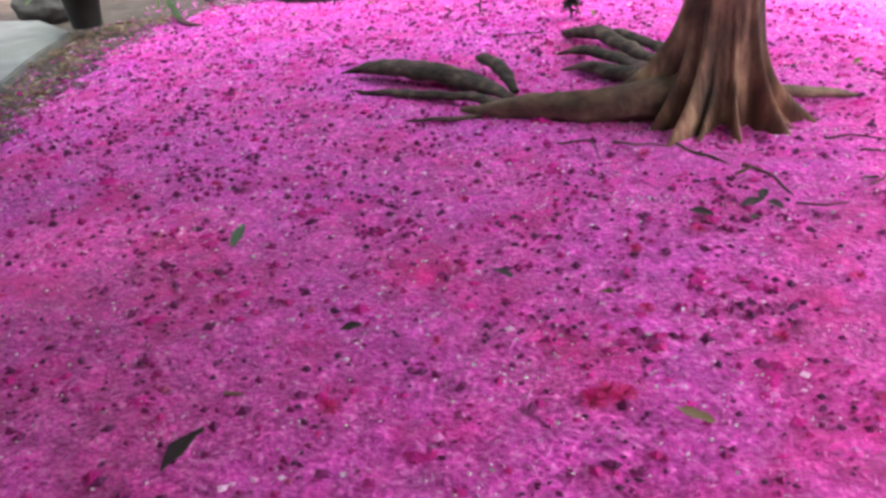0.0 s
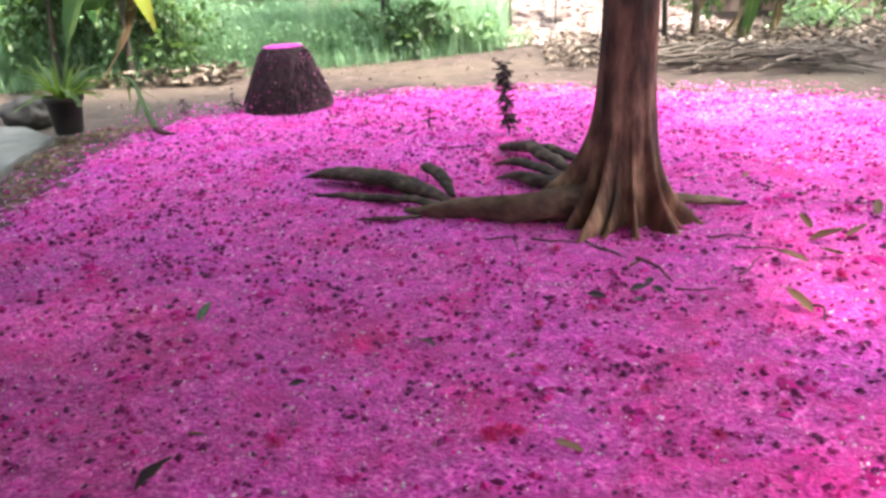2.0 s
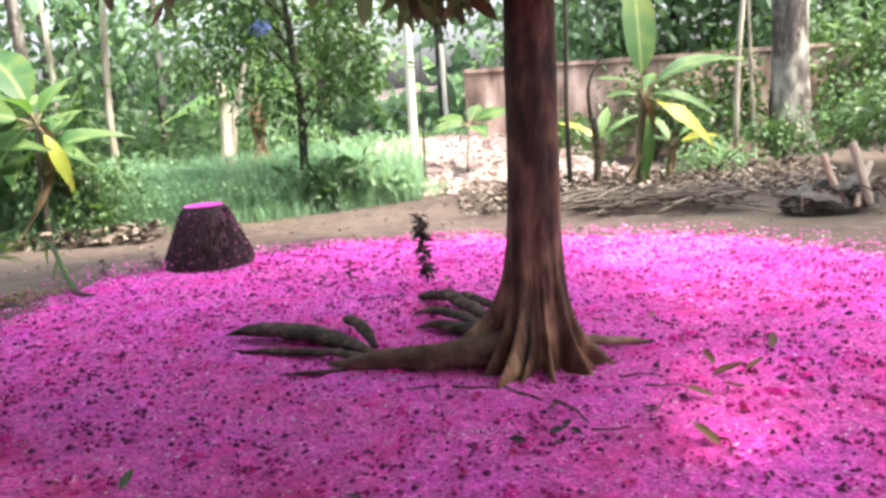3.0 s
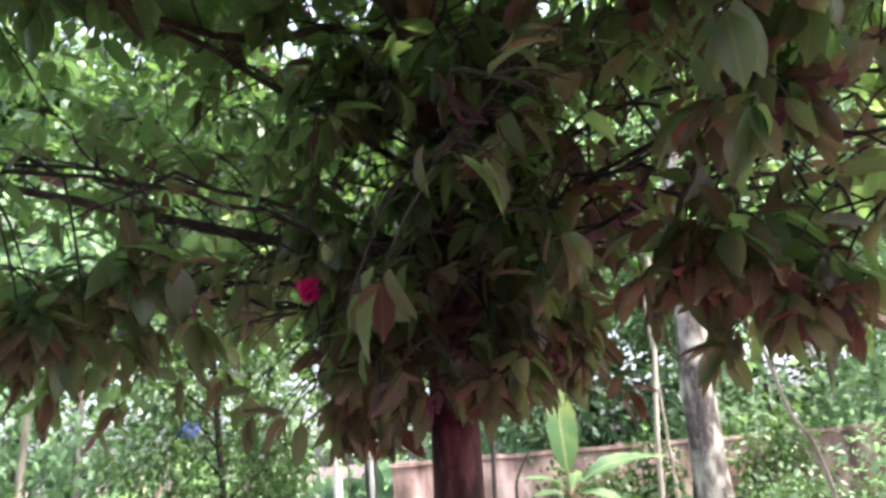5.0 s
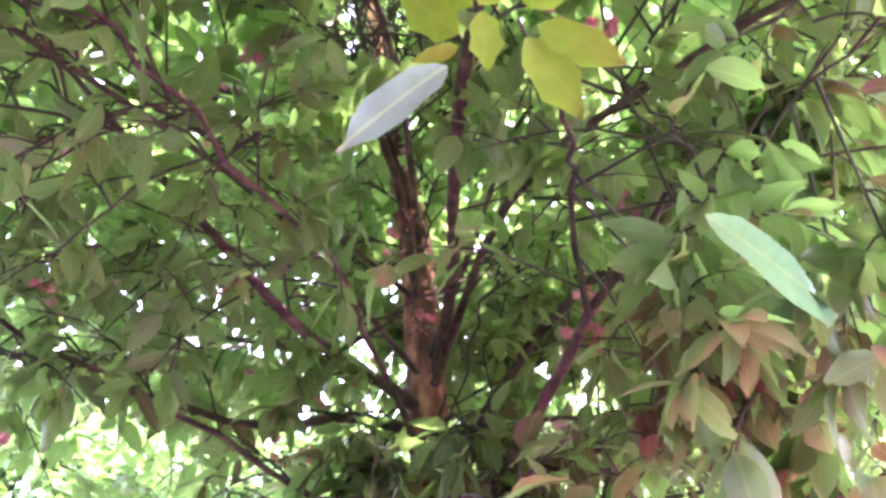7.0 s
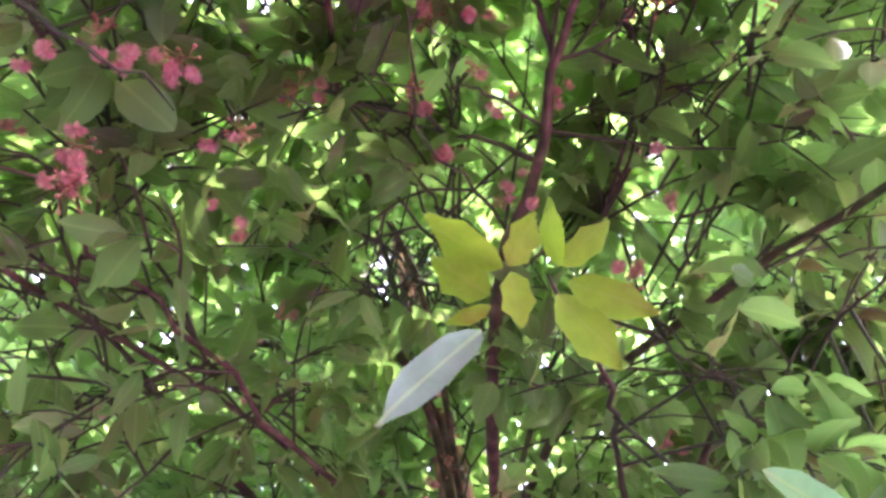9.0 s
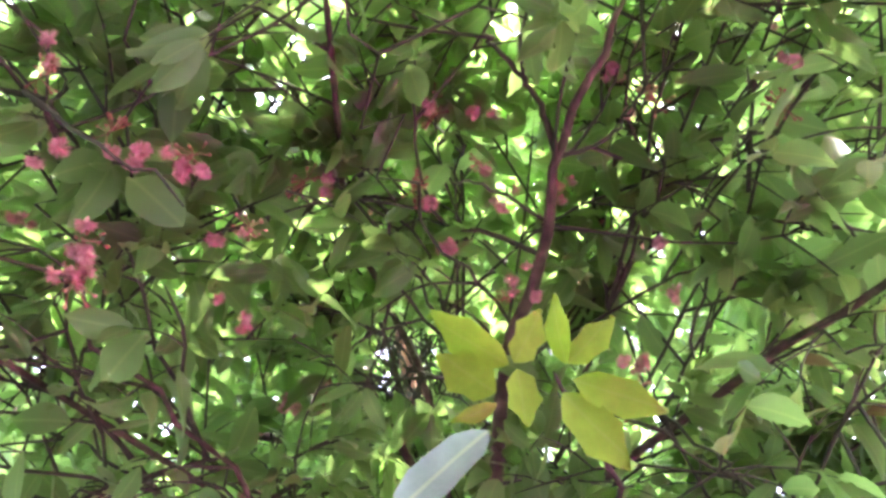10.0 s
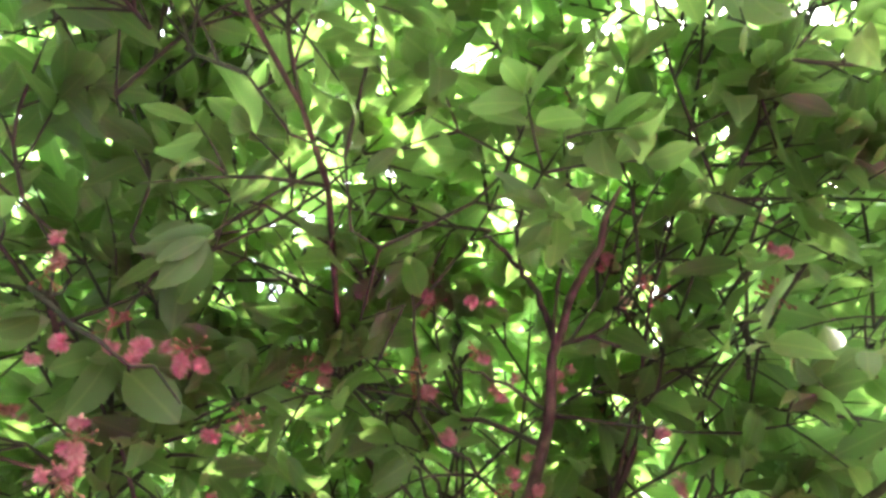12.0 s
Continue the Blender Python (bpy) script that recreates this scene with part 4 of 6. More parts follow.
# The crown closes its own holes: new boughs where the roof of leaves over the yard is thinnest.
CELL = 0.4
roof_x, roof_y = np.arange(-3.2, 5.0, CELL), np.arange(-4.4, 3.6, CELL)

wanted = np.tile(np.interp(roof_y, [-4, -0.8, 0.5, 1.5, 3.6], [3.8, 4.2, 7.2, 9.0, 9.0]), (len(roof_x), 1))      # layers of leaves
wanted *= 1 - 0.38 * np.outer(np.interp(roof_x, [0.9, 1.7], [0, 1]), np.interp(roof_y, [1.0, 2.2], [1, 0]))


def leaf_cover():
    o, l = np.array(leaf_o), np.array(leaf_l)
    i, j = np.floor((o[:, 0] - roof_x[0]) / CELL).astype(int), np.floor((o[:, 1] - roof_y[0]) / CELL).astype(int)
    ok = (i >= 0) & (i < len(roof_x)) & (j >= 0) & (j < len(roof_y)) & (o[:, 2] < 10)
    area = np.zeros((len(roof_x), len(roof_y)))
    np.add.at(area, (i[ok], j[ok]), 0.24 * l[ok] ** 2)
    return area / CELL ** 2, i, j, ok


for n in range(190):
    cover = leaf_cover()[0]
    c = 0.5 * (cover + 0.25 * np.roll(cover, 1, 0) + 0.25 * np.roll(cover, -1, 0) + 0.25 * np.roll(cover, 1, 1) + 0.25 * np.roll(cover, -1, 1)) - wanted
    i, j = np.unravel_index(int(np.argmin(c)), c.shape)
    if c[i, j] > 0:
        break
    fork((roof_x[i] + CELL * 0.7, roof_y[j] + CELL * 0.4, R.uniform(5.2, 6.8) + max(0.0, 0.7 * (roof_y[j] + 0.4))))
    grow(len(BRANCHES), *BRANCHES[-1])
# and sheds what gets no light: little more than that anywhere.
cover, i, j, ok = leaf_cover()
thin = np.ones(len(leaf_l))
thin[ok] = np.clip((wanted + 0.8)[i[ok], j[ok]] / np.maximum(cover[i[ok], j[ok]], 0.1), 0, 1)
stay = rng.random(len(leaf_l)) < thin
leaf_o, leaf_d, leaf_n, leaf_l = [[v for v, k in zip(vs, stay) if k] for vs in (leaf_o, leaf_d, leaf_n, leaf_l)]

# Shoots that hang from the bole and the inner limbs.
for n in range(230):
    if n % 3 == 0:
        z = R.uniform(2.5, 4.6)
        a = R.uniform(0, math.tau) if n % 2 else R.uniform(-2.9, -0.25)
        p = np.array((np.interp(z, AXIS[:, 2], AXIS[:, 0]) + 0.12 * math.cos(a), 4.4 + 0.12 * math.sin(a), z))
        out = np.array((math.cos(a), math.sin(a), 0.0))
    else:
        ctrl = BRANCHES[R.randrange(len(BRANCHES))][0]
        line = curve_points(ctrl, 20)
        m = R.randint(1, 11)
        p = line[m]
        out = unit(unit(line[m + 1] - line[m]) + rng.normal(0, 0.7, 3)) * np.array((1, 1, 0.3))
    ln = R.uniform(0.35, 1.0)
    e = p + out * ln + np.array((0, 0, -R.uniform(0.1, 0.75) * ln))
    if e[2] < lowest(e[0], e[1]) or math.dist(e, (0.57, -0.75, 2.2)) < 1.4:
        continue
    sp_ = curve_points([p, p + out * ln * 0.55 + np.array((0, 0, 0.06)), e], 6)
    twig_tubes.append(tube(sp_, taper(0.011, 0.005, 6), 6))
    if R.random() < 0.15:
        flower_spots.append(sp_[2] + np.array([0, 0, -0.02]))
    st = unit(np.gradient(sp_, axis=0))
    for w in range(6):
        b = R.randint(1, 5)
        side = unit(np.cross(st[b], np.array([0, 0, 1.0]))) * (1 if w % 2 else -1)
        leafy_twig(sp_[b], unit(st[b] * R.uniform(0.4, 1.0) + side * R.uniform(0.3, 1.0) + np.array([0, 0, R.uniform(-0.8, 0.1)])), R.uniform(0.14, 0.34), True)

# Shoots that droop close round the bole.
for n in range(15):
    a = R.uniform(-3.7, -2.3) if n % 3 else R.uniform(-0.75, 0.3)
    r0 = R.uniform(0.25, 0.8)
    p = np.array((1.03 + r0 * math.cos(a), 4.4 + r0 * math.sin(a), R.uniform(2.35, 2.9)))
    out = np.array((math.cos(a) * 0.35, math.sin(a) * 0.35, -1.0))
    ln = R.uniform(0.25, 0.5)
    q_ = np.array((1.03 + 0.1 * math.cos(a), 4.4 + 0.1 * math.sin(a), p[2] + R.uniform(0.1, 0.5)))
    sp_ = curve_points([q_, 0.4 * q_ + 0.6 * p + np.array((0, 0, 0.12)), p, p + out * ln * 0.6], 7)
    twig_tubes.append(tube(sp_, taper(0.011, 0.005, 7), 5))
    for w in range(5):
        b = R.randint(2, 6)
        leafy_twig(sp_[b], unit(out + rng.normal(0, 0.5, 3)), R.uniform(0.12, 0.26), True)
# Boughs that close the last holes.
for e in ((1.9, 0.0, 5.5), (2.3, 0.2, 6.4), (2.0, -0.35, 5.2), (-0.9, 0.2, 5.6), (-0.5, -0.1, 4.8), (2.6, 0.6, 7.2), (1.45, 2.42, 6.7), (1.3, 2.6, 7.1), (1.7, 2.2, 6.9)):
    fork(e)
    grow(len(BRANCHES), *BRANCHES[-1])
# The bole stays bare in front.
lo = np.array(leaf_o)
hidden = (np.abs(lo[:, 0] - 1.0) < 0.2) & (lo[:, 1] > 2.2) & (lo[:, 1] < 4.4) & (lo[:, 2] < 2.95)
# Low down the crown is airy between the bole and its rim.
reach_ = np.hypot(lo[:, 0] - 1.03, lo[:, 1] - 4.4)
hidden |= (lo[:, 2] < 4.9) & (reach_ > 0.9) & (reach_ < 4.2) & (lo[:, 1] > 0.9) & (lo[:, 1] < 5.4) & (np.random.default_rng(3).random(len(lo)) < np.where(lo[:, 0] < 0.5, 0.45, 0.30))
clump_ = np.array([noise.noise(Vector((a * 1.7, b * 1.7, c * 1.7 + 20))) for a, b, c in lo])
hidden |= (lo[:, 2] < 4.5) & (reach_ < 4.0) & (lo[:, 1] > 0.9) & (clump_ + np.interp(lo[:, 0], [0.8, 1.6], [0, 0.16]) < np.interp(lo[:, 2], [2.0, 3.2, 4.5], [-0.02, -0.08, -0.3]))
# and so it is below the boughs over the yard.
under_ = np.linalg.norm(lo - np.array((0.57, -0.75, 2.2)), axis=1)
hidden |= (lo[:, 1] > 0.0) & (np.random.default_rng(4).random(len(lo)) > np.interp(under_, [2.0, 2.8, 3.6, 4.4], [0.5, 0.55, 0.8, 1.0]))
# Through one slit the upper bole shows against the sky.
SLIT_A, SLIT_B = np.array((0.58, -0.4, 2.7)), np.array((0.655, 4.3, 8.7))
mid_ = lo + 0.5 * unit(np.array(leaf_d)) * np.array(leaf_l)[:, None]
u_ = np.clip(((mid_ - SLIT_A) @ (SLIT_B - SLIT_A)) / float((SLIT_B - SLIT_A) @ (SLIT_B - SLIT_A)), 0, 1)
hidden |= np.linalg.norm(mid_ - SLIT_A - u_[:, None] * (SLIT_B - SLIT_A), axis=1) < 0.13 + 0.24 * u_
leaf_o, leaf_d, leaf_n, leaf_l = [[v for v, k in zip(vs, hidden) if not k] for vs in (leaf_o, leaf_d, leaf_n, leaf_l)]

# Heavy sprays that hang at the crown's lower rim.
SPRAYS = [(2.08, 2.67, 2.62), (2.27, 2.6, 2.52), (2.41, 2.54, 2.46), (2.52, 2.46, 2.55), (1.97, 2.68, 2.79), (2.16, 2.67, 2.5), (1.83, 2.78, 2.58), (2.7, 2.7, 2.7), (2.4, 2.9, 2.9),
          (-0.79, 2.92, 2.73), (-0.61, 3.0, 2.61), (-0.83, 2.93, 2.6), (-0.46, 3.03, 2.73), (-0.21, 3.08, 2.77), (0.95, 3.75, 2.4), (1.25, 3.75, 2.42), (0.8, 3.8, 2.55), (0.72, 3.78, 2.75), (0.62, 3.7, 2.5)]
# and fuller growth at the sunny side, at the back and over the yard: middle, half width, count
spray_rng = np.random.default_rng(31)
for middle, half, count in (((1.92, 1.60, 3.42), (0.26, 0.55, 0.32), 13),
                            ((2.87, 2.37, 5.16), (0.31, 0.16, 0.45), 9),
                            ((0.2, 3.66, 4.58), (0.23, 0.22, 0.23), 4),
                            ((0.86, -0.29, 5.82), (1.18, 0.84, 0.29), 16)):
    SPRAYS += [tuple(np.array(middle) + np.array(half) * spray_rng.uniform(-1, 1, 3)) for _ in range(count)]
limb_line = np.vstack([curve_points(c, 14)[1:] for c, _, _ in BRANCHES])
for e in SPRAYS:
    e = np.array(e)
    above = limb_line[limb_line[:, 2] > e[2] + 0.25]
    p = above[int(np.argmin(np.linalg.norm(above - e, axis=1)))]
    sp_ = curve_points([p, 0.5 * (p + e) + (0, 0, 0.08), e], 7)
    twig_tubes.append(tube(sp_, taper(0.009, 0.004, 7), 5))
    for w in range(6):
        a = R.uniform(0, math.tau)
        leafy_twig(sp_[R.randint(4, 6)], unit((0.8 * math.cos(a), 0.8 * math.sin(a), R.uniform(-0.9, 0.1))), R.uniform(0.1, 0.24), True)

leaf_o, leaf_d, leaf_n, leaf_l = np.array(leaf_o), unit(np.array(leaf_d)), unit(np.array(leaf_n)), np.array(leaf_l)
pick = rng.integers(0, len(BLADES), len(leaf_l))
tvs, tfs = joined(twig_tubes)
part("twig_mass", mesh_of("twig_mass", tvs, tfs, TWIG), tree, kind="stuff")
# The leaves over the open yard are parts of their own, the rest one mass.
order = np.argsort(np.linalg.norm(leaf_o - np.array((0.6, 0.3, 3.6)), axis=1))
single, rest = order[:270], order[270:]
close = np.linalg.norm(leaf_o - np.array((0.6, 0.0, 2.5)), axis=1) < 3.2
# Low on the bole's yard side, leaf brown stands in for pink carpet bounce.
bounce_clumps = np.array([noise.noise(Vector((a * 1.3, b * 1.3, c * 1.3 + 50))) for a, b, c in leaf_o])
bronze = (leaf_o[:, 1] > 0.9) & (np.random.default_rng(9).random(len(leaf_o)) < np.interp(leaf_o[:, 2], [3.6, 4.8], [1, 0]) * np.interp(leaf_o[:, 0], [0.3, 1.1], [0.15, 0.42]) * np.clip(0.8 + 2.5 * bounce_clumps, 0, 1.6))
for blades, some, material in ((BLADES, close & ~bronze, LEAF), (FAR_BLADES, ~close & ~bronze, LEAF), (BLADES, close & bronze, BOUNCE_BRONZE), (FAR_BLADES, ~close & bronze, BOUNCE_BRONZE)):
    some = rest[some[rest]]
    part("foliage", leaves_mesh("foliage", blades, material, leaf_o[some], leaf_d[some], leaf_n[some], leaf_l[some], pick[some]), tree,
         "leaves coloured bronze-brown for pink light off the carpet" if material is BOUNCE_BRONZE else "", kind="stuff")
blade_mesh = [mesh_of("leaf", v, f, LEAF, True, uv) for v, f, uv in BLADES]


def set_leaf(mesh, o, d, nrm, length, name="leaf", label="", parent=None):
    rot = Matrix(frames_of(np.asarray(d, float)[None], np.asarray(nrm, float)[None])[0].tolist()).to_4x4()
    return part(name, mesh, parent or tree, label, Matrix.Translation(tuple(o)) @ rot @ Matrix.Diagonal((length, length, length, 1)))


for a in single:
    set_leaf(blade_mesh[pick[a]], leaf_o[a], leaf_d[a], leaf_n[a], leaf_l[a])


def leaf_between(base, tip, mesh, nrm, label="", name="leaf", stretch=1.0):
    b, t = np.array(base), np.array(tip)
    return set_leaf(mesh, b, unit(t - b), nrm, float(np.linalg.norm(t - b)) * stretch, name, label)


# Young yellow-green leaves and the pale ones that hang out of the crown.
lobed = [mesh_of("leaf", *(lambda s: (s[0], s[1], YOUNG, True, s[2]))(leaf_shape(w, dr, 0.10, 0.02, cl, lb))) for w, dr, cl, lb in ((0.46, 0.12, 0.10, 0.5), (0.60, 0.05, -0.08, 0.7), (0.40, 0.2, 0.05, 0.35))]
silver = mesh_of("leaf", *(lambda s: (s[0], s[1], SILVER, True, s[2]))(leaf_shape(0.36, 0.12, 0.10, 0.02, -0.05)))
greyish = mesh_of("leaf", *(lambda s: (s[0], s[1], PALE_GREEN, True, s[2]))(leaf_shape(0.27, 0.30, 0.22, 0.02, -0.12)))
YOUNG_LEAVES = [
    ((0.82, 0.43, 3.792), (0.675, 0.363, 3.859)), ((0.832, 0.426, 3.793), (0.886, 0.353, 3.858)), ((0.951, 0.418, 3.774), (0.923, 0.321, 3.853)),
    ((0.955, 0.416, 3.775), (1.043, 0.345, 3.81)), ((0.788, 0.481, 3.755), (0.681, 0.434, 3.805)), ((0.967, 0.444, 3.75), (1.123, 0.468, 3.679)),
    ((0.94, 0.47, 3.735), (1.051, 0.555, 3.625)), ((0.838, 0.436, 3.784), (0.857, 0.513, 3.716)), ((0.79, 0.5, 3.739), (0.709, 0.533, 3.72)),
]
for n, (b, t) in enumerate(YOUNG_LEAVES):
    nrm = unit(np.array((R.gauss(0.0, 0.35), -0.5 + R.gauss(0, 0.3), -0.75)))
    leaf_between(b, t, lobed[n % 3], nrm, "bright yellow-green lobed young leaf", stretch=1.3)
leaf_between((0.735, 0.341, 3.478), (0.525, 0.346, 3.272), silver, (0.35, -0.75, 0.5), "pale silvery leaf underside")
leaf_between((1.262, 0.513, 3.246), (1.488, 0.529, 3.039), greyish, (0.35, 0.2, 0.9), "pale grey-green leaf underside")
leaf_between((-0.062, 0.412, 4.454), (-0.264, 0.298, 4.626), blade_mesh[4], (0.3, -0.6, -0.7), "dark green leaf with a pale midrib")

# Flowers: a cup and a tuft of stamens, some low on the limbs, the others strewn through the crown.
fa = []
ball = rng.normal(size=(230, 3))
ball[:, 2] = np.abs(ball[:, 2]) * 0.9 - 0.15
ball = unit(ball)
for d in ball:
    s = unit(np.cross(d, (0.3, 0.5, 0.8)))
    w = 0.0020
    ln = rng.uniform(0.6, 1.05)
    fa.append(np.array([d * 0.15 - s * w * 9, d * 0.15 + s * w * 9, d * ln + s * w * 15, d * ln - s * w * 15]))
fv = np.vstack(fa)
ff = np.arange(len(fv)).reshape(-1, 4)
fv2, ff2 = tube([(0, 0, -0.55), (0, 0, -0.4), (0, 0, -0.1), (0, 0, 0.12)], [0.06, 0.16, 0.26, 0.22], 8)
tuft = mesh_of("flower", *joined([(fv, ff), (fv2, ff2)]), PINK, False)
R.shuffle(flower_spots)
clusters = []
for p in SPOTS[1:] + [tuple(p) for p in flower_spots[:60]]:
    for _ in range(R.choice((1, 2, 3))):
        clusters.append(tuple(np.array(p) + rng.normal(0, 0.03, 3)))
crimson = mesh_of("flower", *joined([(fv, ff), (fv2, ff2)]), RED, False)
for n in range(4):
    m = Matrix.Translation(tuple(np.array(SPOTS[0]) + rng.normal(0, 0.03, 3))) @ Euler((R.uniform(2, 4), R.uniform(-0.9, 0.9), 0)).to_matrix().to_4x4() @ Matrix.Diagonal((0.06, 0.06, 0.06, 1))
    part("flower", crimson, tree, "fresh crimson brush flower", m)
for p in clusters:
    size = R.uniform(0.026, 0.038)
    m = Matrix.Translation(p) @ Euler((R.uniform(-0.9, 0.9) + 3.1, R.uniform(-0.9, 0.9), R.uniform(0, 6))).to_matrix().to_4x4() @ Matrix.Diagonal((size, size, size, 1))
    part("flower", tuft, tree, "pink brush-like flower with long stamens", m)

# Bare flower stalks with reddish cups, along the limbs.
stalks = []
for n in range(15):
    d = unit(rng.normal(0, 1, 3) + np.array((0, 0, -0.3)))
    e = d * rng.uniform(0.55, 1.0)
    stalks.append(tube(curve_points([(0, 0, 0), e * 0.5 + rng.normal(0, 0.06, 3), e], 4), [0.03, 0.026, 0.026, 0.04], 5))
    stalks.append(tube([e, e + d * 0.08, e + d * 0.18, e + d * 0.24], [0.03, 0.085, 0.10, 0.02], 6))
spent = mesh_of("flower_head", *joined(stalks), SPENT)
CUPS = [tuple(np.array(p) + rng.normal(0, 0.07, 3)) for p in SPOTS[1::2]] + [tuple(p) for p in flower_spots[60:150]]
for p in CUPS:
    size = R.uniform(0.045, 0.08)
    part("flower_head", spent, tree, "bare red-brown flower head with small cups", Matrix.Translation(p) @ Euler((R.uniform(0, 6), R.uniform(0, 6), R.uniform(0, 6))).to_matrix().to_4x4() @ Matrix.Diagonal((size, size, size, 1)))

# ---- things on the carpet ----
rotten = mesh_of("fallen_leaf", *(lambda s: (s[0], s[1], ROTTEN, True, s[2]))(leaf_shape(0.5, -0.1, 0.25, 0.03, 0.1)))
fallen = [mesh_of("fallen_leaf", *(lambda s: (s[0], s[1], FALLEN, True, s[2]))(leaf_shape(w, -0.1, 0.25, 0.02, cl))) for w, cl in ((0.42, 0.06), (0.5, -0.05))]
dry = [mesh_of("fallen_leaf", *(lambda s: (s[0], s[1], BROWN, True, s[2]))(leaf_shape(w, -0.25, 0.35, 0.03, cl))) for w, cl in ((0.40, 0.12), (0.36, -0.1))]


def lying(mesh, x, y, length, turn, tip_up, label, z=0.02):
    ob = new("fallen_leaf", mesh)
    ob.matrix_basis = Matrix.Translation((x, y, z)) @ Euler((R.uniform(-0.3, 0.3), -radians(tip_up), radians(turn))).to_matrix().to_4x4() @ Matrix.Diagonal((length, length, length, 1))
    return tagged(ob, label, "leaf", "leaves on the petals")


lying(fallen[0], -0.99, 2.97, 0.115, 75, 22, "glossy green fallen leaf lying on pink petals", 0.025)
lying(rotten, -0.72, 1.75, 0.15, 55, 12, "dark grey-green fallen leaf lying on pink petals", 0.02)
for x, y, l, a in ((-0.42, 2.42, 0.07, 10), (0.10, 2.75, 0.08, 150), (0.93, 3.30, 0.10, 20), (0.82, 3.22, 0.09, 160), (1.02, 3.36, 0.08, 75), (0.98, 3.22, 0.07, 240), (1.08, 3.28, 0.07, 130), (1.5, 3.55, 0.08, 200)):
    lying(rotten, x, y, l, a, 4, "dull grey-purple leaf half buried in petals", 0.016)
for x, y, l, a in ((1.88, 3.92, 0.13, 5), (1.80, 3.62, 0.11, 160), (2.0, 3.72, 0.10, 200), (2.08, 3.96, 0.10, 30), (1.66, 3.05, 0.12, 120), (2.35, 4.3, 0.11, 70), (1.95, 4.1, 0.10, 100)):
    lying(dry[1], x, y, l * 1.35, a, 6, "curled yellow-brown dry leaf on pink petals", 0.022)
for n in range(26):
    x, y = R.uniform(-2.2, 3.9), R.uniform(1.2, 8.0)
    if math.hypot(x - 1.0, y - 4.5) > 0.7:
        lying(dry[1], x, y, R.uniform(0.06, 0.11), R.uniform(0, 360), 8, "small curled brown dry leaf on petals", 0.02)


def stick(ctrl, r, material, label, group, parent=None, name="stick"):
    n = 10
    p = curve_points(ctrl, n)
    p = p + 0.012 * np.array([[noise.noise(Vector((a * 9, b * 9, c))) for c in (0.0, 4.0, 8.0)] for a, b, _ in p])
    v, f = tube(p, taper(r, r * 0.55, n, 0.5), 7, 1.0, 0.06)
    me = mesh_of(name, v, f, material)
    if parent is not None:
        return part(name, me, parent)
    return tagged(new(name, me), label, "stick", group)


TWIGS = "twigs on the petals"
for c, r in (([(1.00, 3.68, 0.03), (1.07, 3.52, 0.05), (1.14, 3.37, 0.025)], 0.009), ([(1.14, 3.33, 0.01), (1.24, 3.30, 0.02), (1.33, 3.34, 0.01)], 0.005),
             ([(1.40, 4.02, 0.01), (1.52, 4.03, 0.02), (1.66, 3.97, 0.015)], 0.005), ([(1.52, 3.86, 0.01), (1.66, 3.83, 0.02), (1.76, 3.74, 0.01)], 0.005),
             ([(0.22, 4.02, 0.02), (0.36, 3.98, 0.04), (0.42, 3.80, 0.02)], 0.006), ([(0.48, 4.02, 0.02), (0.62, 3.95, 0.03), (0.72, 3.93, 0.02)], 0.007),
             ([(1.66, 3.13, 0.02), (1.69, 3.05, 0.04), (1.68, 2.95, 0.02)], 0.007), ([(1.45, 3.48, 0.02), (1.56, 3.62, 0.03), (1.6, 3.75, 0.02)], 0.005),
             ([(2.2, 4.6, 0.01), (2.35, 4.56, 0.015), (2.5, 4.62, 0.01)], 0.005), ([(-0.2, 6.2, 0.02), (0.0, 6.16, 0.03), (0.12, 6.22, 0.02)], 0.006)):
    stick(c, r, DARK_STICK, "thin dark twig lying among pink petals", TWIGS)

# Fresh red flowers on the ground.
rv = unit(rng.normal(size=(60, 3)))
rv[:, 2] = np.abs(rv[:, 2])
rp = []
for d in rv:
    s = unit(np.cross(d, (0.2, 0.4, 0.9)))
    rp.append(np.array([d * 0.1 - s * 0.05, d * 0.1 + s * 0.05, d + s * 0.05, d - s * 0.05]))
red_tuft = mesh_of("fallen_flower", np.vstack(rp), np.arange(240).reshape(-1, 4), RED, False)
for x, y, s in ((0.36, 2.08, 0.045), (0.44, 2.11, 0.042), (0.40, 2.13, 0.035), (0.52, 2.945, 0.03), (0.53, 2.55, 0.028), (-0.35, 2.02, 0.035), (1.1, 2.1, 0.03), (0.9, 2.4, 0.026), (-0.1, 2.35, 0.03),
                (-0.9, 2.6, 0.028), (-0.15, 3.4, 0.026), (0.75, 3.1, 0.03), (1.9, 3.45, 0.04), (-1.3, 3.6, 0.03), (0.6, 3.85, 0.04), (1.35, 2.3, 0.03), (-0.6, 4.0, 0.03), (1.2, 2.75, 0.028)):
    ob = tagged(new("fallen_flower", red_tuft), "fresh crimson brush flower fallen on petals", "flower", "fallen flowers")
    ob.matrix_basis = Matrix.Translation((x, y, 0.018)) @ Euler((0, 0, R.uniform(0, 6))).to_matrix().to_4x4() @ Matrix.Diagonal((s, s, s * 0.7, 1))

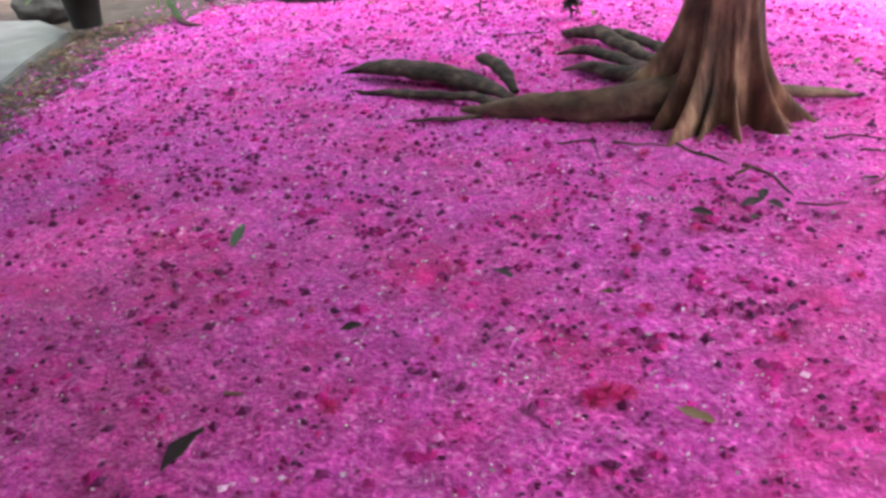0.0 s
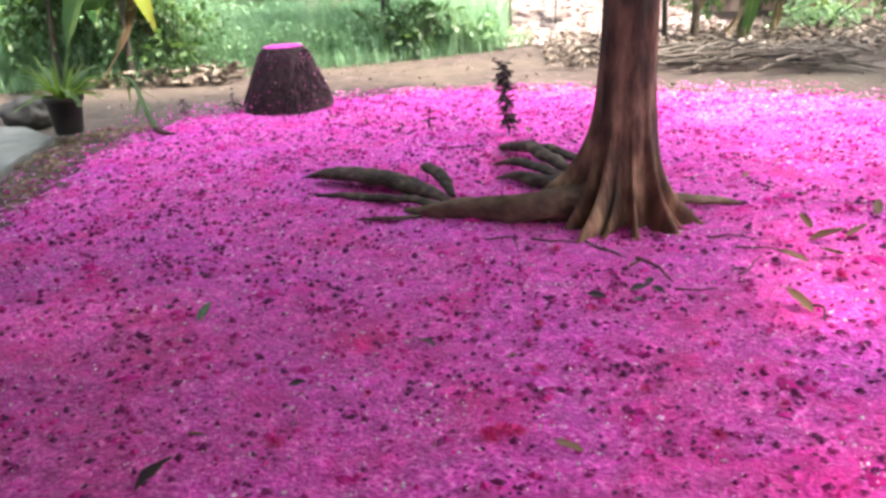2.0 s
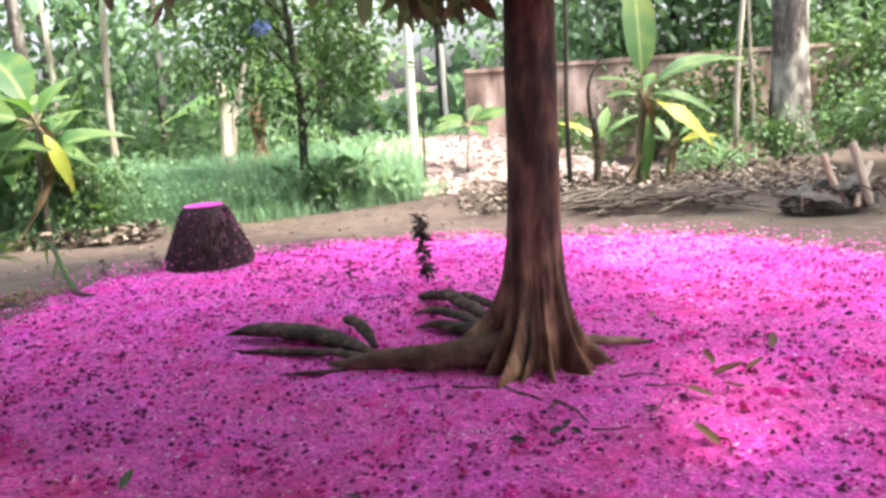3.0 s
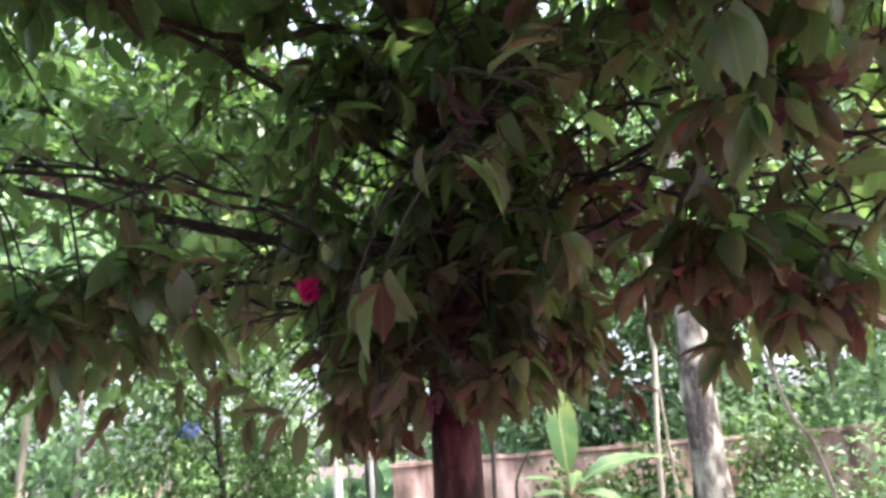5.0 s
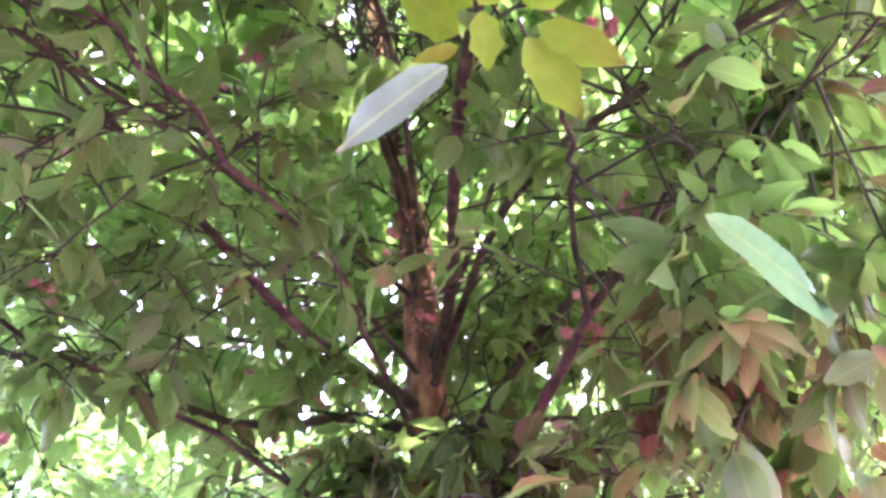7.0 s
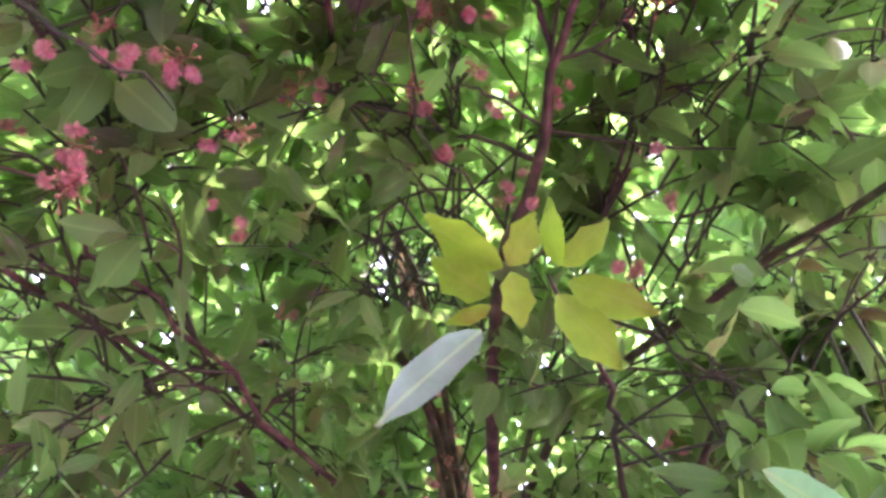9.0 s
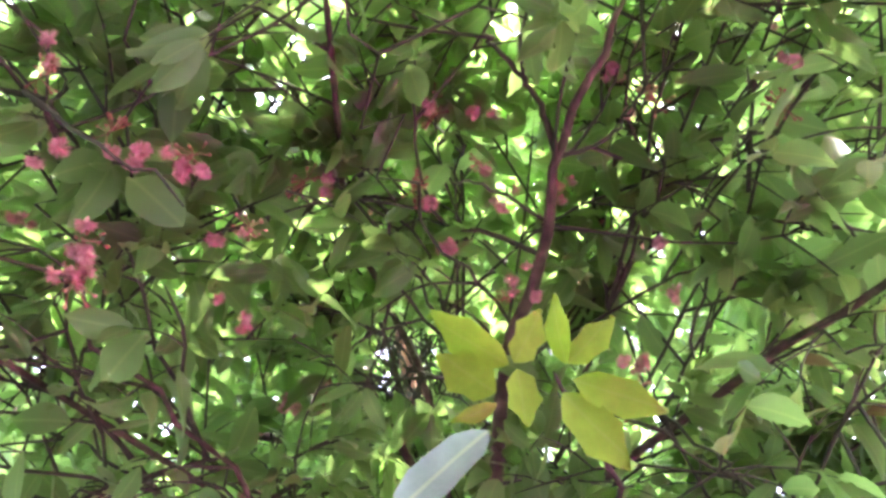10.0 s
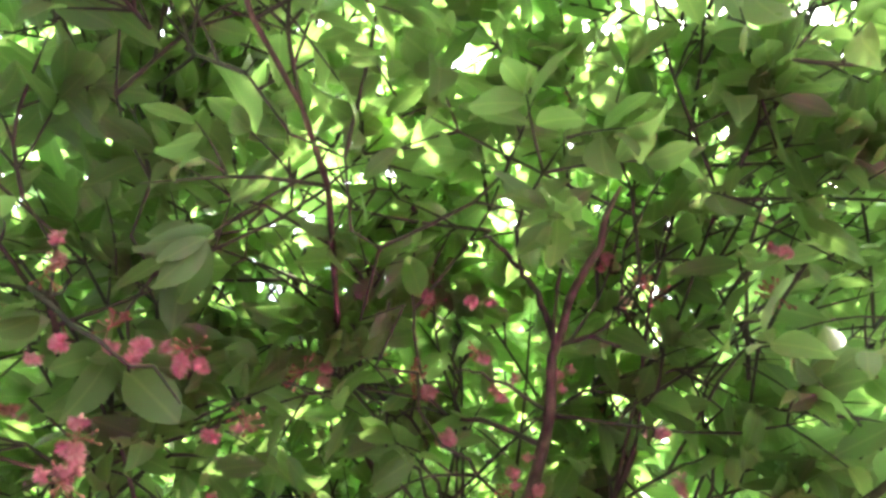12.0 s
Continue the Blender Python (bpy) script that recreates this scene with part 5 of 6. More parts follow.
# ---- stump ----
STUMP = (-2.06, 8.22)
stump = thing("palm_stump", "dark tapered palm stump with matted roots and a pink petal top", "stump", (*STUMP, 0))
hs = np.linspace(-0.02, 0.62, 16)
sr = np.interp(hs, [0, 0.1, 0.3, 0.5, 0.59, 0.62], [0.46, 0.435, 0.35, 0.262, 0.225, 0.20])
sth = np.linspace(0, 2 * np.pi, 64, endpoint=False)
srr = sr[:, None] * (1 + 0.05 * np.array([[noise.noise(Vector((math.cos(a) * 4, math.sin(a) * 4, z * 2.5))) for a in sth] for z in hs]))
sv = np.stack([STUMP[0] + srr * np.cos(sth), STUMP[1] + srr * np.sin(sth), np.repeat(hs[:, None], 64, 1)], -1)
i, j = np.meshgrid(np.arange(15), np.arange(64), indexing="ij")
sf_ = np.stack([i * 64 + j, i * 64 + (j + 1) % 64, (i + 1) * 64 + (j + 1) % 64, (i + 1) * 64 + j], -1).reshape(-1, 4)
part("body", mesh_of("body", sv.reshape(-1, 3), sf_, FIBRE), stump)
strands = []
for n in range(260):
    a = R.uniform(0, 2 * np.pi)
    z1, z0 = R.uniform(0.2, 0.6), R.uniform(-0.01, 0.3)
    if z1 - z0 < 0.08:
        continue
    pts = []
    for s in np.linspace(0, 1, 5):
        z = z1 + (z0 - z1) * s
        r_ = np.interp(z, hs, sr) + 0.012
        aa = a + 0.28 * s * R.uniform(-1, 1)
        pts.append((STUMP[0] + r_ * math.cos(aa), STUMP[1] + r_ * math.sin(aa), z))
    strands.append(tube(pts, taper(0.011, 0.006, 5), 5))
part("root_mat", mesh_of("root_mat", *joined(strands), FIBRE), stump, "hanging dark root strands", kind="stuff")
tr_, ta_ = np.meshgrid(np.linspace(0.0, 0.205, 8), np.linspace(0, 2 * np.pi, 33), indexing="ij")
tz = 0.625 + 0.02 * (1 - (tr_ / 0.205) ** 2)
tvv = np.stack([STUMP[0] + tr_ * np.cos(ta_), STUMP[1] + tr_ * np.sin(ta_), tz], -1).reshape(-1, 3)
i, j = np.meshgrid(np.arange(7), np.arange(32), indexing="ij")
part("petal_top", mesh_of("petal_top", tvv, np.stack([i * 33 + j, (i + 1) * 33 + j, (i + 1) * 33 + j + 1, i * 33 + j + 1], -1).reshape(-1, 4), PETALS), stump, "layer of pink petals")
bits = []
for n in range(300):
    a, z = R.uniform(0, 2 * np.pi), R.uniform(0.02, 0.6)
    r_ = np.interp(z, hs, sr) + 0.014
    c = np.array((STUMP[0] + r_ * math.cos(a), STUMP[1] + r_ * math.sin(a), z))
    bits.append((c + rng.normal(0, 0.009, (4, 3)), np.array([(0, 1, 2, 3)])))
part("caught_petals", mesh_of("caught_petals", *joined(bits), STAMENS, False), stump, "pink petals caught in the roots", kind="stuff")


# ---- sprouts in the carpet ----
def sprout(x, y, h, count):
    ob = thing("sprout", "thin dark seedling standing in pink petals", "plant", (x, y, 0), "seedlings")
    lean = R.uniform(-0.05, 0.02)
    pts = curve_points([(x, y, 0), (x + lean * 0.5, y, h * 0.5), (x + lean * 1.6, y, h)], 8)
    part("stem", mesh_of("stem", *tube(pts, taper(0.008, 0.004, 8), 6), DARK_STICK), ob)
    for n in range(count):
        u = 0.8 + 6.1 * n / count
        p = pts[int(u)] + (pts[min(7, int(u) + 1)] - pts[int(u)]) * (u - int(u))
        d = unit((math.cos(n * 2.4), math.sin(n * 2.4), R.uniform(-0.9, 0.3)))
        set_leaf(rotten, p, d, (0, 0, 1), R.uniform(0.07, 0.12), "leaf", "", ob)


sprout(0.264, 6.66, 0.62, 84)
sprout(-0.45, 7.0, 0.2, 8)
sprout(-2.62, 8.15, 0.16, 7)
sprout(-3.1, 8.0, 0.18, 7)


# ---- pot, stone and frond on the slab ----
pot = thing("potted_plant", "black plastic pot with a strap-leaved green plant", "potted plant", (-3.87, 7.12, 0.03))
pv, pf = [], []
for n, (z, r_) in enumerate(zip([0.0, 0.30, 0.30, 0.345, 0.345, 0.30], [0.125, 0.160, 0.182, 0.185, 0.168, 0.155])):
    for a in range(28):
        pv.append((-3.87 + r_ * math.cos(a * math.tau / 28), 7.12 + r_ * math.sin(a * math.tau / 28), 0.036 + z))
    if n:
        for a in range(28):
            b = (a + 1) % 28
            pf.append(((n - 1) * 28 + a, (n - 1) * 28 + b, n * 28 + b, n * 28 + a))
part("pot", mesh_of("pot", pv, pf, POT), pot, "black plastic pot")
sd_, sa_ = np.meshgrid(np.linspace(0, 0.158, 4), np.linspace(0, math.tau, 25), indexing="ij")
i, j = np.meshgrid(np.arange(3), np.arange(24), indexing="ij")
part("potting_soil", mesh_of("potting_soil", np.stack([-3.87 + sd_ * np.cos(sa_), 7.12 + sd_ * np.sin(sa_), 0.345 + 0.02 * np.cos(sd_ * 9)], -1).reshape(-1, 3),
                     np.stack([i * 25 + j, (i + 1) * 25 + j, (i + 1) * 25 + j + 1, i * 25 + j + 1], -1).reshape(-1, 4), STONE), pot)
straps = [mesh_of("leaf", *(lambda s: (s[0], s[1], PETIOLE, True, s[2]))(leaf_shape(w, dr, 0.3, 0.01, c))) for w, dr, c in ((0.13, 0.25, 0.05), (0.16, 0.6, -0.08), (0.11, 0.05, 0.02))]
for n in range(34):
    a = n * 2.4
    up = R.uniform(0.3, 1.5) if n > 6 else 2.2
    d = unit((math.cos(a) + 0.35, math.sin(a), up))
    set_leaf(straps[2 if n <= 6 else n % 3], (-3.87 + 0.05 * math.cos(a), 7.12 + 0.05 * math.sin(a), 0.36), d, unit((-math.cos(a) * 0.4, -math.sin(a) * 0.4, 1)),
             R.uniform(0.28, 0.52), "leaf", "", pot)
bm = bmesh.new()
bmesh.ops.create_icosphere(bm, subdivisions=4, radius=1)
for v in bm.verts:
    v.co *= 1 + 0.28 * noise.noise(v.co * 1.7) + 0.08 * noise.noise(v.co * 5)
bm.transform(Matrix.Translation((-4.62, 7.75, 0.12)) @ Matrix.Diagonal((0.30, 0.2, 0.17, 1)))
me = bpy.data.meshes.new("stone")
bm.to_mesh(me)
me.materials.append(STONE)
for p in me.polygons:
    p.use_smooth = True
tagged(new("stone", me), "rough dark grey stone lying beside the slab", "stone")
frond = thing("dead_frond", "fallen dry palm frond with a dark butt end", "frond", (-3.3, 7.5, 0))
fp = curve_points([(-3.95, 8.3, 0.42), (-3.62, 8.02, 0.36), (-3.30, 7.55, 0.17), (-3.02, 7.12, 0.05)], 14)
part("rib", mesh_of("rib", *tube(fp, np.linspace(0.016, 0.032, 14), 8, 0.6), PETIOLE), frond, "greenish curved midrib")
part("butt", mesh_of("butt", *tube(curve_points([(-3.04, 7.15, 0.05), (-2.92, 7.04, 0.03), (-2.78, 7.0, 0.02)], 6), [0.034, 0.045, 0.04, 0.03, 0.025, 0.01], 8, 0.5), DARK_STICK), frond,
     "dark brown butt end")
for n in range(9):
    p = fp[min(11, n * 11 // 9)]
    s = 1 if n % 2 else -1
    set_leaf(straps[n % 3], p, unit((0.4 * s + 0.3, 0.4 * s, -0.45)), (0, -0.4, 1), R.uniform(0.14, 0.24), "leaflet", "", frond)
# dark litter along the slab's edge
lc = 500
lx = rng.uniform(0, 1, lc)
lo = np.stack([np.interp(lx, [0, 0.45, 0.75, 1], [-3.05, -3.45, -3.7, -3.3]) + rng.normal(0, 0.14, lc), np.interp(lx, [0, 0.45, 0.75, 1], [4.1, 5.9, 6.9, 7.4]) + rng.normal(0, 0.1, lc),
               np.full(lc, 0.02)], -1)
la = rng.uniform(0, math.tau, lc)
tagged(new("leaf_litter", leaves_mesh("leaf_litter", BLADES, BROWN, lo, np.stack([np.cos(la), np.sin(la), rng.uniform(0, 0.3, lc)], -1), unit(rng.normal(0, 0.3, (lc, 3)) + (0, 0, 1)),
       rng.uniform(0.03, 0.09, lc), rng.integers(0, 5, lc))), "dark dry leaf scraps along the slab", "litter", kind="stuff")


# ---- grass ----
def grass(name, label, xy, h0, h1, material=GRASS, lean=0.35, wide=0.007):
    n = len(xy)
    h, a = rng.uniform(h0, h1, n), rng.uniform(0, math.tau, n)
    d, w = np.stack([np.cos(a), np.sin(a)], -1), rng.uniform(0.6, 1.4, n) * wide
    s = np.stack([-d[:, 1], d[:, 0]], -1)
    V = np.zeros((n, 8, 3))
    for k, (f, ww) in enumerate(((0, 1.0), (0.4, 0.9), (0.75, 0.6), (1.0, 0.08))):
        bend = lean * rng.uniform(0.7, 1.3, n) * f * f * h
        for m, sg in enumerate((-1, 1)):
            V[:, 2 * k + m, :2] = xy + d * bend[:, None] + sg * s * (w * ww)[:, None]
            V[:, 2 * k + m, 2] = h * f * (1 - 0.25 * lean * f) - 0.03
    q4 = np.array([(0, 1, 3, 2), (2, 3, 5, 4), (4, 5, 7, 6)])
    return tagged(new(name, mesh_of(name, V.reshape(-1, 3), (q4[None] + (np.arange(n) * 8)[:, None, None]).reshape(-1, 4), material)), label, "grass", kind="stuff")


def strewn(n, x0, x1, front, depth):
    x = rng.uniform(x0, x1, n)
    return np.stack([x, front(x) + depth * rng.random(n) ** 1.3 + rng.normal(0, 0.12, n)], -1)


gfront = lambda x: np.interp(x, [-8, -4.6, -3.74, -2.04, -0.79, 0.5], [10.2, 10.5, 11.0, 11.6, 12.1, 13.2])
grass("tall_grass", "tall soft light-green grass at the yard's edge", strewn(14000, -8, 0.0, gfront, 4.5), 0.25, 0.95, wide=0.006)
wp = strewn(28000, -8, -0.2, gfront, 4.5)
wz = rng.uniform(0.05, 1.05, 28000) * (0.6 + 0.5 * relief(wp[:, 0], wp[:, 1], 0.9, 4.0))
tagged(new("weeds", leaves_mesh("weeds", SMALL, GRASS, np.column_stack([wp, wz]), unit(rng.normal(0, 1, (28000, 3))), unit(rng.normal(0, 0.6, (28000, 3)) + (0, 0, 1)), rng.uniform(0.04, 0.10, 28000), rng.integers(0, 2, 28000))),
       "soft low weeds among the grass", "weeds", kind="stuff")
grass("verge_grass", "short ragged grass along the bare soil", strewn(3500, -8, 0.4, lambda x: gfront(x) - 0.25, 0.6), 0.08, 0.3, wide=0.007)
grass("far_grass", "sunlit green grass further back", strewn(7000, -14, 14, lambda x: 17.2 + 0 * x, 8), 0.2, 0.6, wide=0.02)


# ---- plants ----
def clump_leaves(centres, spread, count, size, flat=0.6):
    c = np.asarray(centres)[rng.integers(0, len(centres), count)]
    off = rng.normal(0, 1, (count, 3)) * np.asarray(spread)
    o = c + off
    d = unit(unit(off) + rng.normal(0, 0.5, (count, 3)) + np.array([0, 0, -0.25]))
    nrm = unit(rng.normal(0, flat, (count, 3)) + np.array([0, 0, 1.0]))
    return o, d, nrm, rng.uniform(0.6, 1.3, count) * size


def shrub(x, y, h, r, material, count, size, label, big=False, name="shrub", group="shrubs"):
    ob = thing(name, label, "shrub", (x, y, 0), group)
    stems = []
    for n in range(6):
        a = R.uniform(0, math.tau)
        stems.append(tube(curve_points([(x, y, -0.02), (x + 0.3 * r * math.cos(a), y + 0.3 * r * math.sin(a), h * 0.4), (x + 0.7 * r * math.cos(a), y + 0.7 * r * math.sin(a), h * 0.85)], 6),
                          taper(0.018, 0.006, 6), 5))
    for v_, f_ in stems:
        part("stem", mesh_of("stem", v_, f_, BLACK_BARK), ob)
    cs = [(x + R.gauss(0, 0.45) * r, y + R.gauss(0, 0.45) * r, h * R.uniform(0.25, 0.95)) for _ in range(14)]
    o, d, nn, l = clump_leaves(cs, (r * 0.22, r * 0.22, h * 0.12), count, size)
    keep = o[:, 2] > 0.03
    part("crown", leaves_mesh("crown", BLADES if big else SMALL, material, o[keep], d[keep], nn[keep], l[keep], rng.integers(0, 2, keep.sum())), ob)
    return ob


def wood_tree(x, y, h, r, material, bark, count, size, label, trunk_r=0.12, low=0.35, clumps=26, lean=0.0, name="tree", group="trees round the yard", shapes=None):
    ob = thing(name, label, "tree", (x, y, 0), group)
    top = (x + lean * h, y, h * 0.92)
    tp = curve_points([(x, y, -0.05), (x + lean * h * 0.3 + R.uniform(-0.1, 0.1), y, h * 0.35), (x + lean * h * 0.7, y + R.uniform(-0.15, 0.15), h * 0.7), top], 14)
    part("trunk", mesh_of("trunk", *tube(tp, taper(trunk_r, trunk_r * 0.25, 14), 10, 1.0, 0.04), bark), ob)
    cs = []
    for n in range(clumps):
        u = low + (1 - low) * (n + R.random()) / clumps
        a = n * 2.4 + R.uniform(-0.4, 0.4)
        k = r * math.sin(math.pi * min(1.0, max(0.12, (u - low) / (1 - low) * 0.85 + 0.15))) * R.uniform(0.45, 1.05)
        cs.append((x + lean * h * u + k * math.cos(a), y + k * math.sin(a), h * u + R.uniform(-0.2, 0.2)))
    for c in cs[::3]:
        b = tp[min(12, max(3, int(13 * (c[2] / h) * 0.8)))]
        part("limb", mesh_of("limb", *tube(curve_points([b, (np.array(b) + c) / 2 + np.array((0, 0, 0.1)), c], 7), taper(trunk_r * 0.35, 0.012, 7), 6), bark), ob)
    o, d, nn, l = clump_leaves(cs, (r * 0.2, r * 0.2, h * 0.055), count, size)
    shapes = shapes or SMALL
    part("crown", leaves_mesh("crown", shapes, material, o, d, nn, l, rng.integers(0, len(shapes), count)), ob)
    return ob


big_blade = [mesh_of("leaf", *(lambda s: (s[0], s[1], BANANA, True, s[2]))(leaf_shape(w, dr, 0.12, 0.02, c))) for w, dr, c in ((0.30, 0.35, 0.03), (0.26, 0.8, -0.05), (0.34, 0.1, 0.0), (0.5, 0.3, 0.06))]
big_blade.append(mesh_of("leaf", *(lambda s: (s[0], s[1], YELLOW, True, s[2]))(leaf_shape(0.26, 0.5, 0.1, 0.03, -0.05))))
big_blade.append(mesh_of("leaf", *(lambda s: (s[0], s[1], BANANA, True, s[2]))(leaf_shape(0.17, 0.75, 0.15, 0.02, 0.04))))
big_blade.append(mesh_of("leaf", *(lambda s: (s[0], s[1], BANANA, True, s[2]))(leaf_shape(0.44, 0.75, 0.2, 0.025, 0.05))))
straw_blade = mesh_of("leaf", *(lambda s: (s[0], s[1], BROWN, True, s[2]))(leaf_shape(0.2, 0.9, 0.5, 0.03, 0.05)))


def banana(x, y, stem_h, leaves, label, stem_r=0.07, dead=2, bark=STEM):
    """leaves: (azimuth in degrees, rise in degrees, length, blade)."""
    ob = thing("banana_plant", label, "plant", (x, y, 0), "broad-leaved plants")
    sp = curve_points([(x, y, -0.03), (x + 0.03, y, stem_h * 0.5), (x + 0.08, y, stem_h)], 8)
    part("stem", mesh_of("stem", *tube(sp, np.linspace(stem_r, stem_r * 0.6, 8), 10, 1.0, 0.04), bark), ob)
    top = sp[-1]
    for az, rise, length, kind in leaves:
        a, e = radians(az), radians(rise)
        d = np.array((math.cos(a) * math.cos(e), math.sin(a) * math.cos(e), math.sin(e)))
        pet = curve_points([top - (0, 0, 0.05), top + d * 0.12 * length, top + d * 0.22 * length], 5)
        part("petiole", mesh_of("petiole", *tube(pet, taper(0.02, 0.014, 5, 0.9), 6), STEM), ob)
        nn = unit(np.array((-math.cos(a) * math.sin(e), -math.sin(a) * math.sin(e), math.cos(e))) + np.array((0, -0.75, 0)) + rng.normal(0, 0.2, 3))
        set_leaf(big_blade[kind], pet[-1], d, nn, length, "leaf", "", ob)
    for n in range(dead):
        a = R.uniform(0, math.tau)
        set_leaf(straw_blade, top, unit((math.cos(a) * 0.4, math.sin(a) * 0.4, -0.8)), (math.cos(a), math.sin(a), 0.3), stem_h * 0.7, "dead_leaf", "hanging dry leaf", ob)
    return ob


banana(3.22, 11.9, 1.30, [(95, 84, 1.45, 2), (175, 15, 0.45, 0), (205, 50, 0.6, 1), (-8, 42, 1.15, 1), (-25, 8, 0.75, 1), (-40, -20, 0.95, 4), (-75, -68, 1.15, 5), (60, 40, 0.6, 0)],
       "young banana plant with torn green and yellowing leaves")
banana(3.75, 12.4, 0.5, [(20, 50, 0.6, 5), (120, 60, 0.55, 0), (220, 40, 0.5, 1), (300, 30, 0.6, 4)], "small yellowing banana sucker", 0.05, 1)
banana(2.75, 12.9, 0.6, [(60, 60, 0.6, 0), (160, 45, 0.6, 4), (260, 35, 0.55, 1), (340, 50, 0.6, 5)], "small yellow-green banana sucker", 0.05, 1)
banana(-4.75, 10.3, 1.55, [(150, 62, 1.3, 6), (70, 52, 0.75, 3), (-20, -55, 0.75, 4), (195, 20, 1.1, 6), (230, -25, 0.95, 6), (170, -5, 1.0, 6), (265, 45, 0.8, 6)],
       "tall dark-stemmed plant with big glossy leaves", 0.05, 1, BLACK_BARK)
banana(-5.7, 10.2, 1.2, [(20, 50, 1.1, 6), (80, 70, 1.2, 6), (140, 40, 1.1, 6), (220, 30, 1.1, 6), (290, 35, 1.0, 6), (-20, 15, 1.0, 0)], "broad-leaved green plant at the yard's edge", 0.05, 0, BLACK_BARK)
banana(-5.1, 10.9, 1.0, [(10, 40, 0.9, 6), (70, 60, 1.0, 6), (130, 35, 1.0, 6), (200, 25, 1.0, 6), (270, 20, 0.9, 6), (320, 30, 0.8, 6)], "dark broad-leaved plant in the undergrowth", 0.04, 0, BLACK_BARK)
banana(0.75, 14.2, 0.95, [(0, 25, 0.6, 3), (60, 45, 0.5, 3), (140, 20, 0.65, 3), (200, 5, 0.55, 3), (290, 0, 0.6, 3), (330, 30, 0.6, 3)], "leafy sapling with round light-green leaves", 0.015, 0)
banana(-3.6, 17.5, 1.6, [(20, 50, 1.6, 1), (90, 65, 1.5, 0), (160, 35, 1.6, 1), (230, 20, 1.4, 1), (300, 30, 1.5, 1)], "pale drooping banana plant behind the grass", 0.1, 4)

wood_tree(-1.74, 12.25, 4.7, 1.55, DARK_FOLIAGE, BLACK_BARK, 9000, 0.12, "slender dark tree with dense small leaves behind the grass", 0.075, 0.36, 30)
# A small crumpled blue shape stands for a bluish patch among the leaves.
bm = bmesh.new()
bmesh.ops.create_icosphere(bm, subdivisions=3, radius=0.13)
for v in bm.verts:
    v.co *= 1 + 0.6 * noise.noise(v.co * 14)
bm.transform(Matrix.Translation((-2.02, 11.75, 2.62)) @ Matrix.Diagonal((1.2, 0.5, 0.8, 1)))
me = bpy.data.meshes.new("blue_scrap")
bm.to_mesh(me)
me.materials.append(BLUE)
tagged(new("blue_scrap", me), "small crumpled blue shape in the dark tree", "litter")
shrub(-1.25, 12.0, 0.62, 0.5, DARK_FOLIAGE, 260, 0.2, "low broad-leaved bush at the foot of the dark tree", True)
shrub(-0.6, 12.5, 0.4, 0.4, FOLIAGE, 200, 0.14, "low green weeds at the litter's edge", True)
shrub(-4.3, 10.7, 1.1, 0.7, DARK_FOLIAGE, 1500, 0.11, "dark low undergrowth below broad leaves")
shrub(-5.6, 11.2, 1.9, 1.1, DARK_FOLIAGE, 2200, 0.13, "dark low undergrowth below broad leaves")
shrub(-7.2, 11.2, 1.4, 1.3, FOLIAGE, 1100, 0.13, "green bush at the yard's edge")
shrub(7.2, 12.2, 1.3, 1.2, DARK_FOLIAGE, 1500, 0.12, "green bush in front of the old wall")
shrub(8.8, 12.0, 2.0, 1.5, FOLIAGE, 2000, 0.13, "tall grey-green bush in front of the old wall")
shrub(6.0, 13.6, 0.7, 0.7, DARK_FOLIAGE, 600, 0.11, "low green weeds at the foot of the grey trunk")
shrub(10.4, 11.2, 1.4, 1.2, FOLIAGE, 1100, 0.13, "green bush at the yard's edge")
shrub(4.6, 12.9, 0.5, 0.7, FOLIAGE, 500, 0.10, "low bluish-green weeds beside the banana plant")
shrub(2.6, 15.4, 0.9, 0.8, DARK_FOLIAGE, 700, 0.14, "dark green bush in front of the old wall")
shrub(4.3, 15.6, 1.5, 0.9, DARK_FOLIAGE, 1300, 0.14, "dark climber grown against the old wall")
shrub(5.6, 16.0, 1.9, 0.8, DARK_FOLIAGE, 1300, 0.15, "dark climber grown against the old wall")
shrub(8.2, 15.8, 2.1, 1.1, DARK_FOLIAGE, 1600, 0.15, "dark climber grown against the old wall")

# the big grey trunk, the thin pale stems and the palm
big = thing("grey_tree", "thick grey lichen-spotted tree trunk standing by the wall", "tree", (6.6, 15.0, 0), "trees round the yard")
gp = curve_points([(6.62, 15.0, -0.1), (6.58, 15.0, 1.5), (6.62, 15.0, 4.0), (6.75, 15.0, 8.0), (6.8, 15, 11.0)], 26)
part("trunk", mesh_of("trunk", *tube(gp, np.interp(gp[:, 2], [0, 0.6, 1.5, 5, 11], [0.46, 0.35, 0.31, 0.27, 0.16]), 22, 1.0, 0.05), GREY_BARK), big)
gcs = [(6.8 + R.gauss(0, 1.6), 15.5 + R.gauss(0, 1.2), R.uniform(6.5, 12.5)) for _ in range(26)]
o, d, nn, l = clump_leaves(gcs, (0.6, 0.6, 0.45), 2600, 0.2)
part("crown", leaves_mesh("crown", SMALL, FOLIAGE, o, d, nn, l, rng.integers(0, 2, 2600)), big)
for c in gcs[::3]:
    b = gp[min(24, max(12, int(c[2] * 2)))]
    part("limb", mesh_of("limb", *tube(curve_points([b, (b + np.array(c)) / 2 + (0, 0, 0.3), c], 7), taper(0.09, 0.02, 7), 7), GREY_BARK), big)


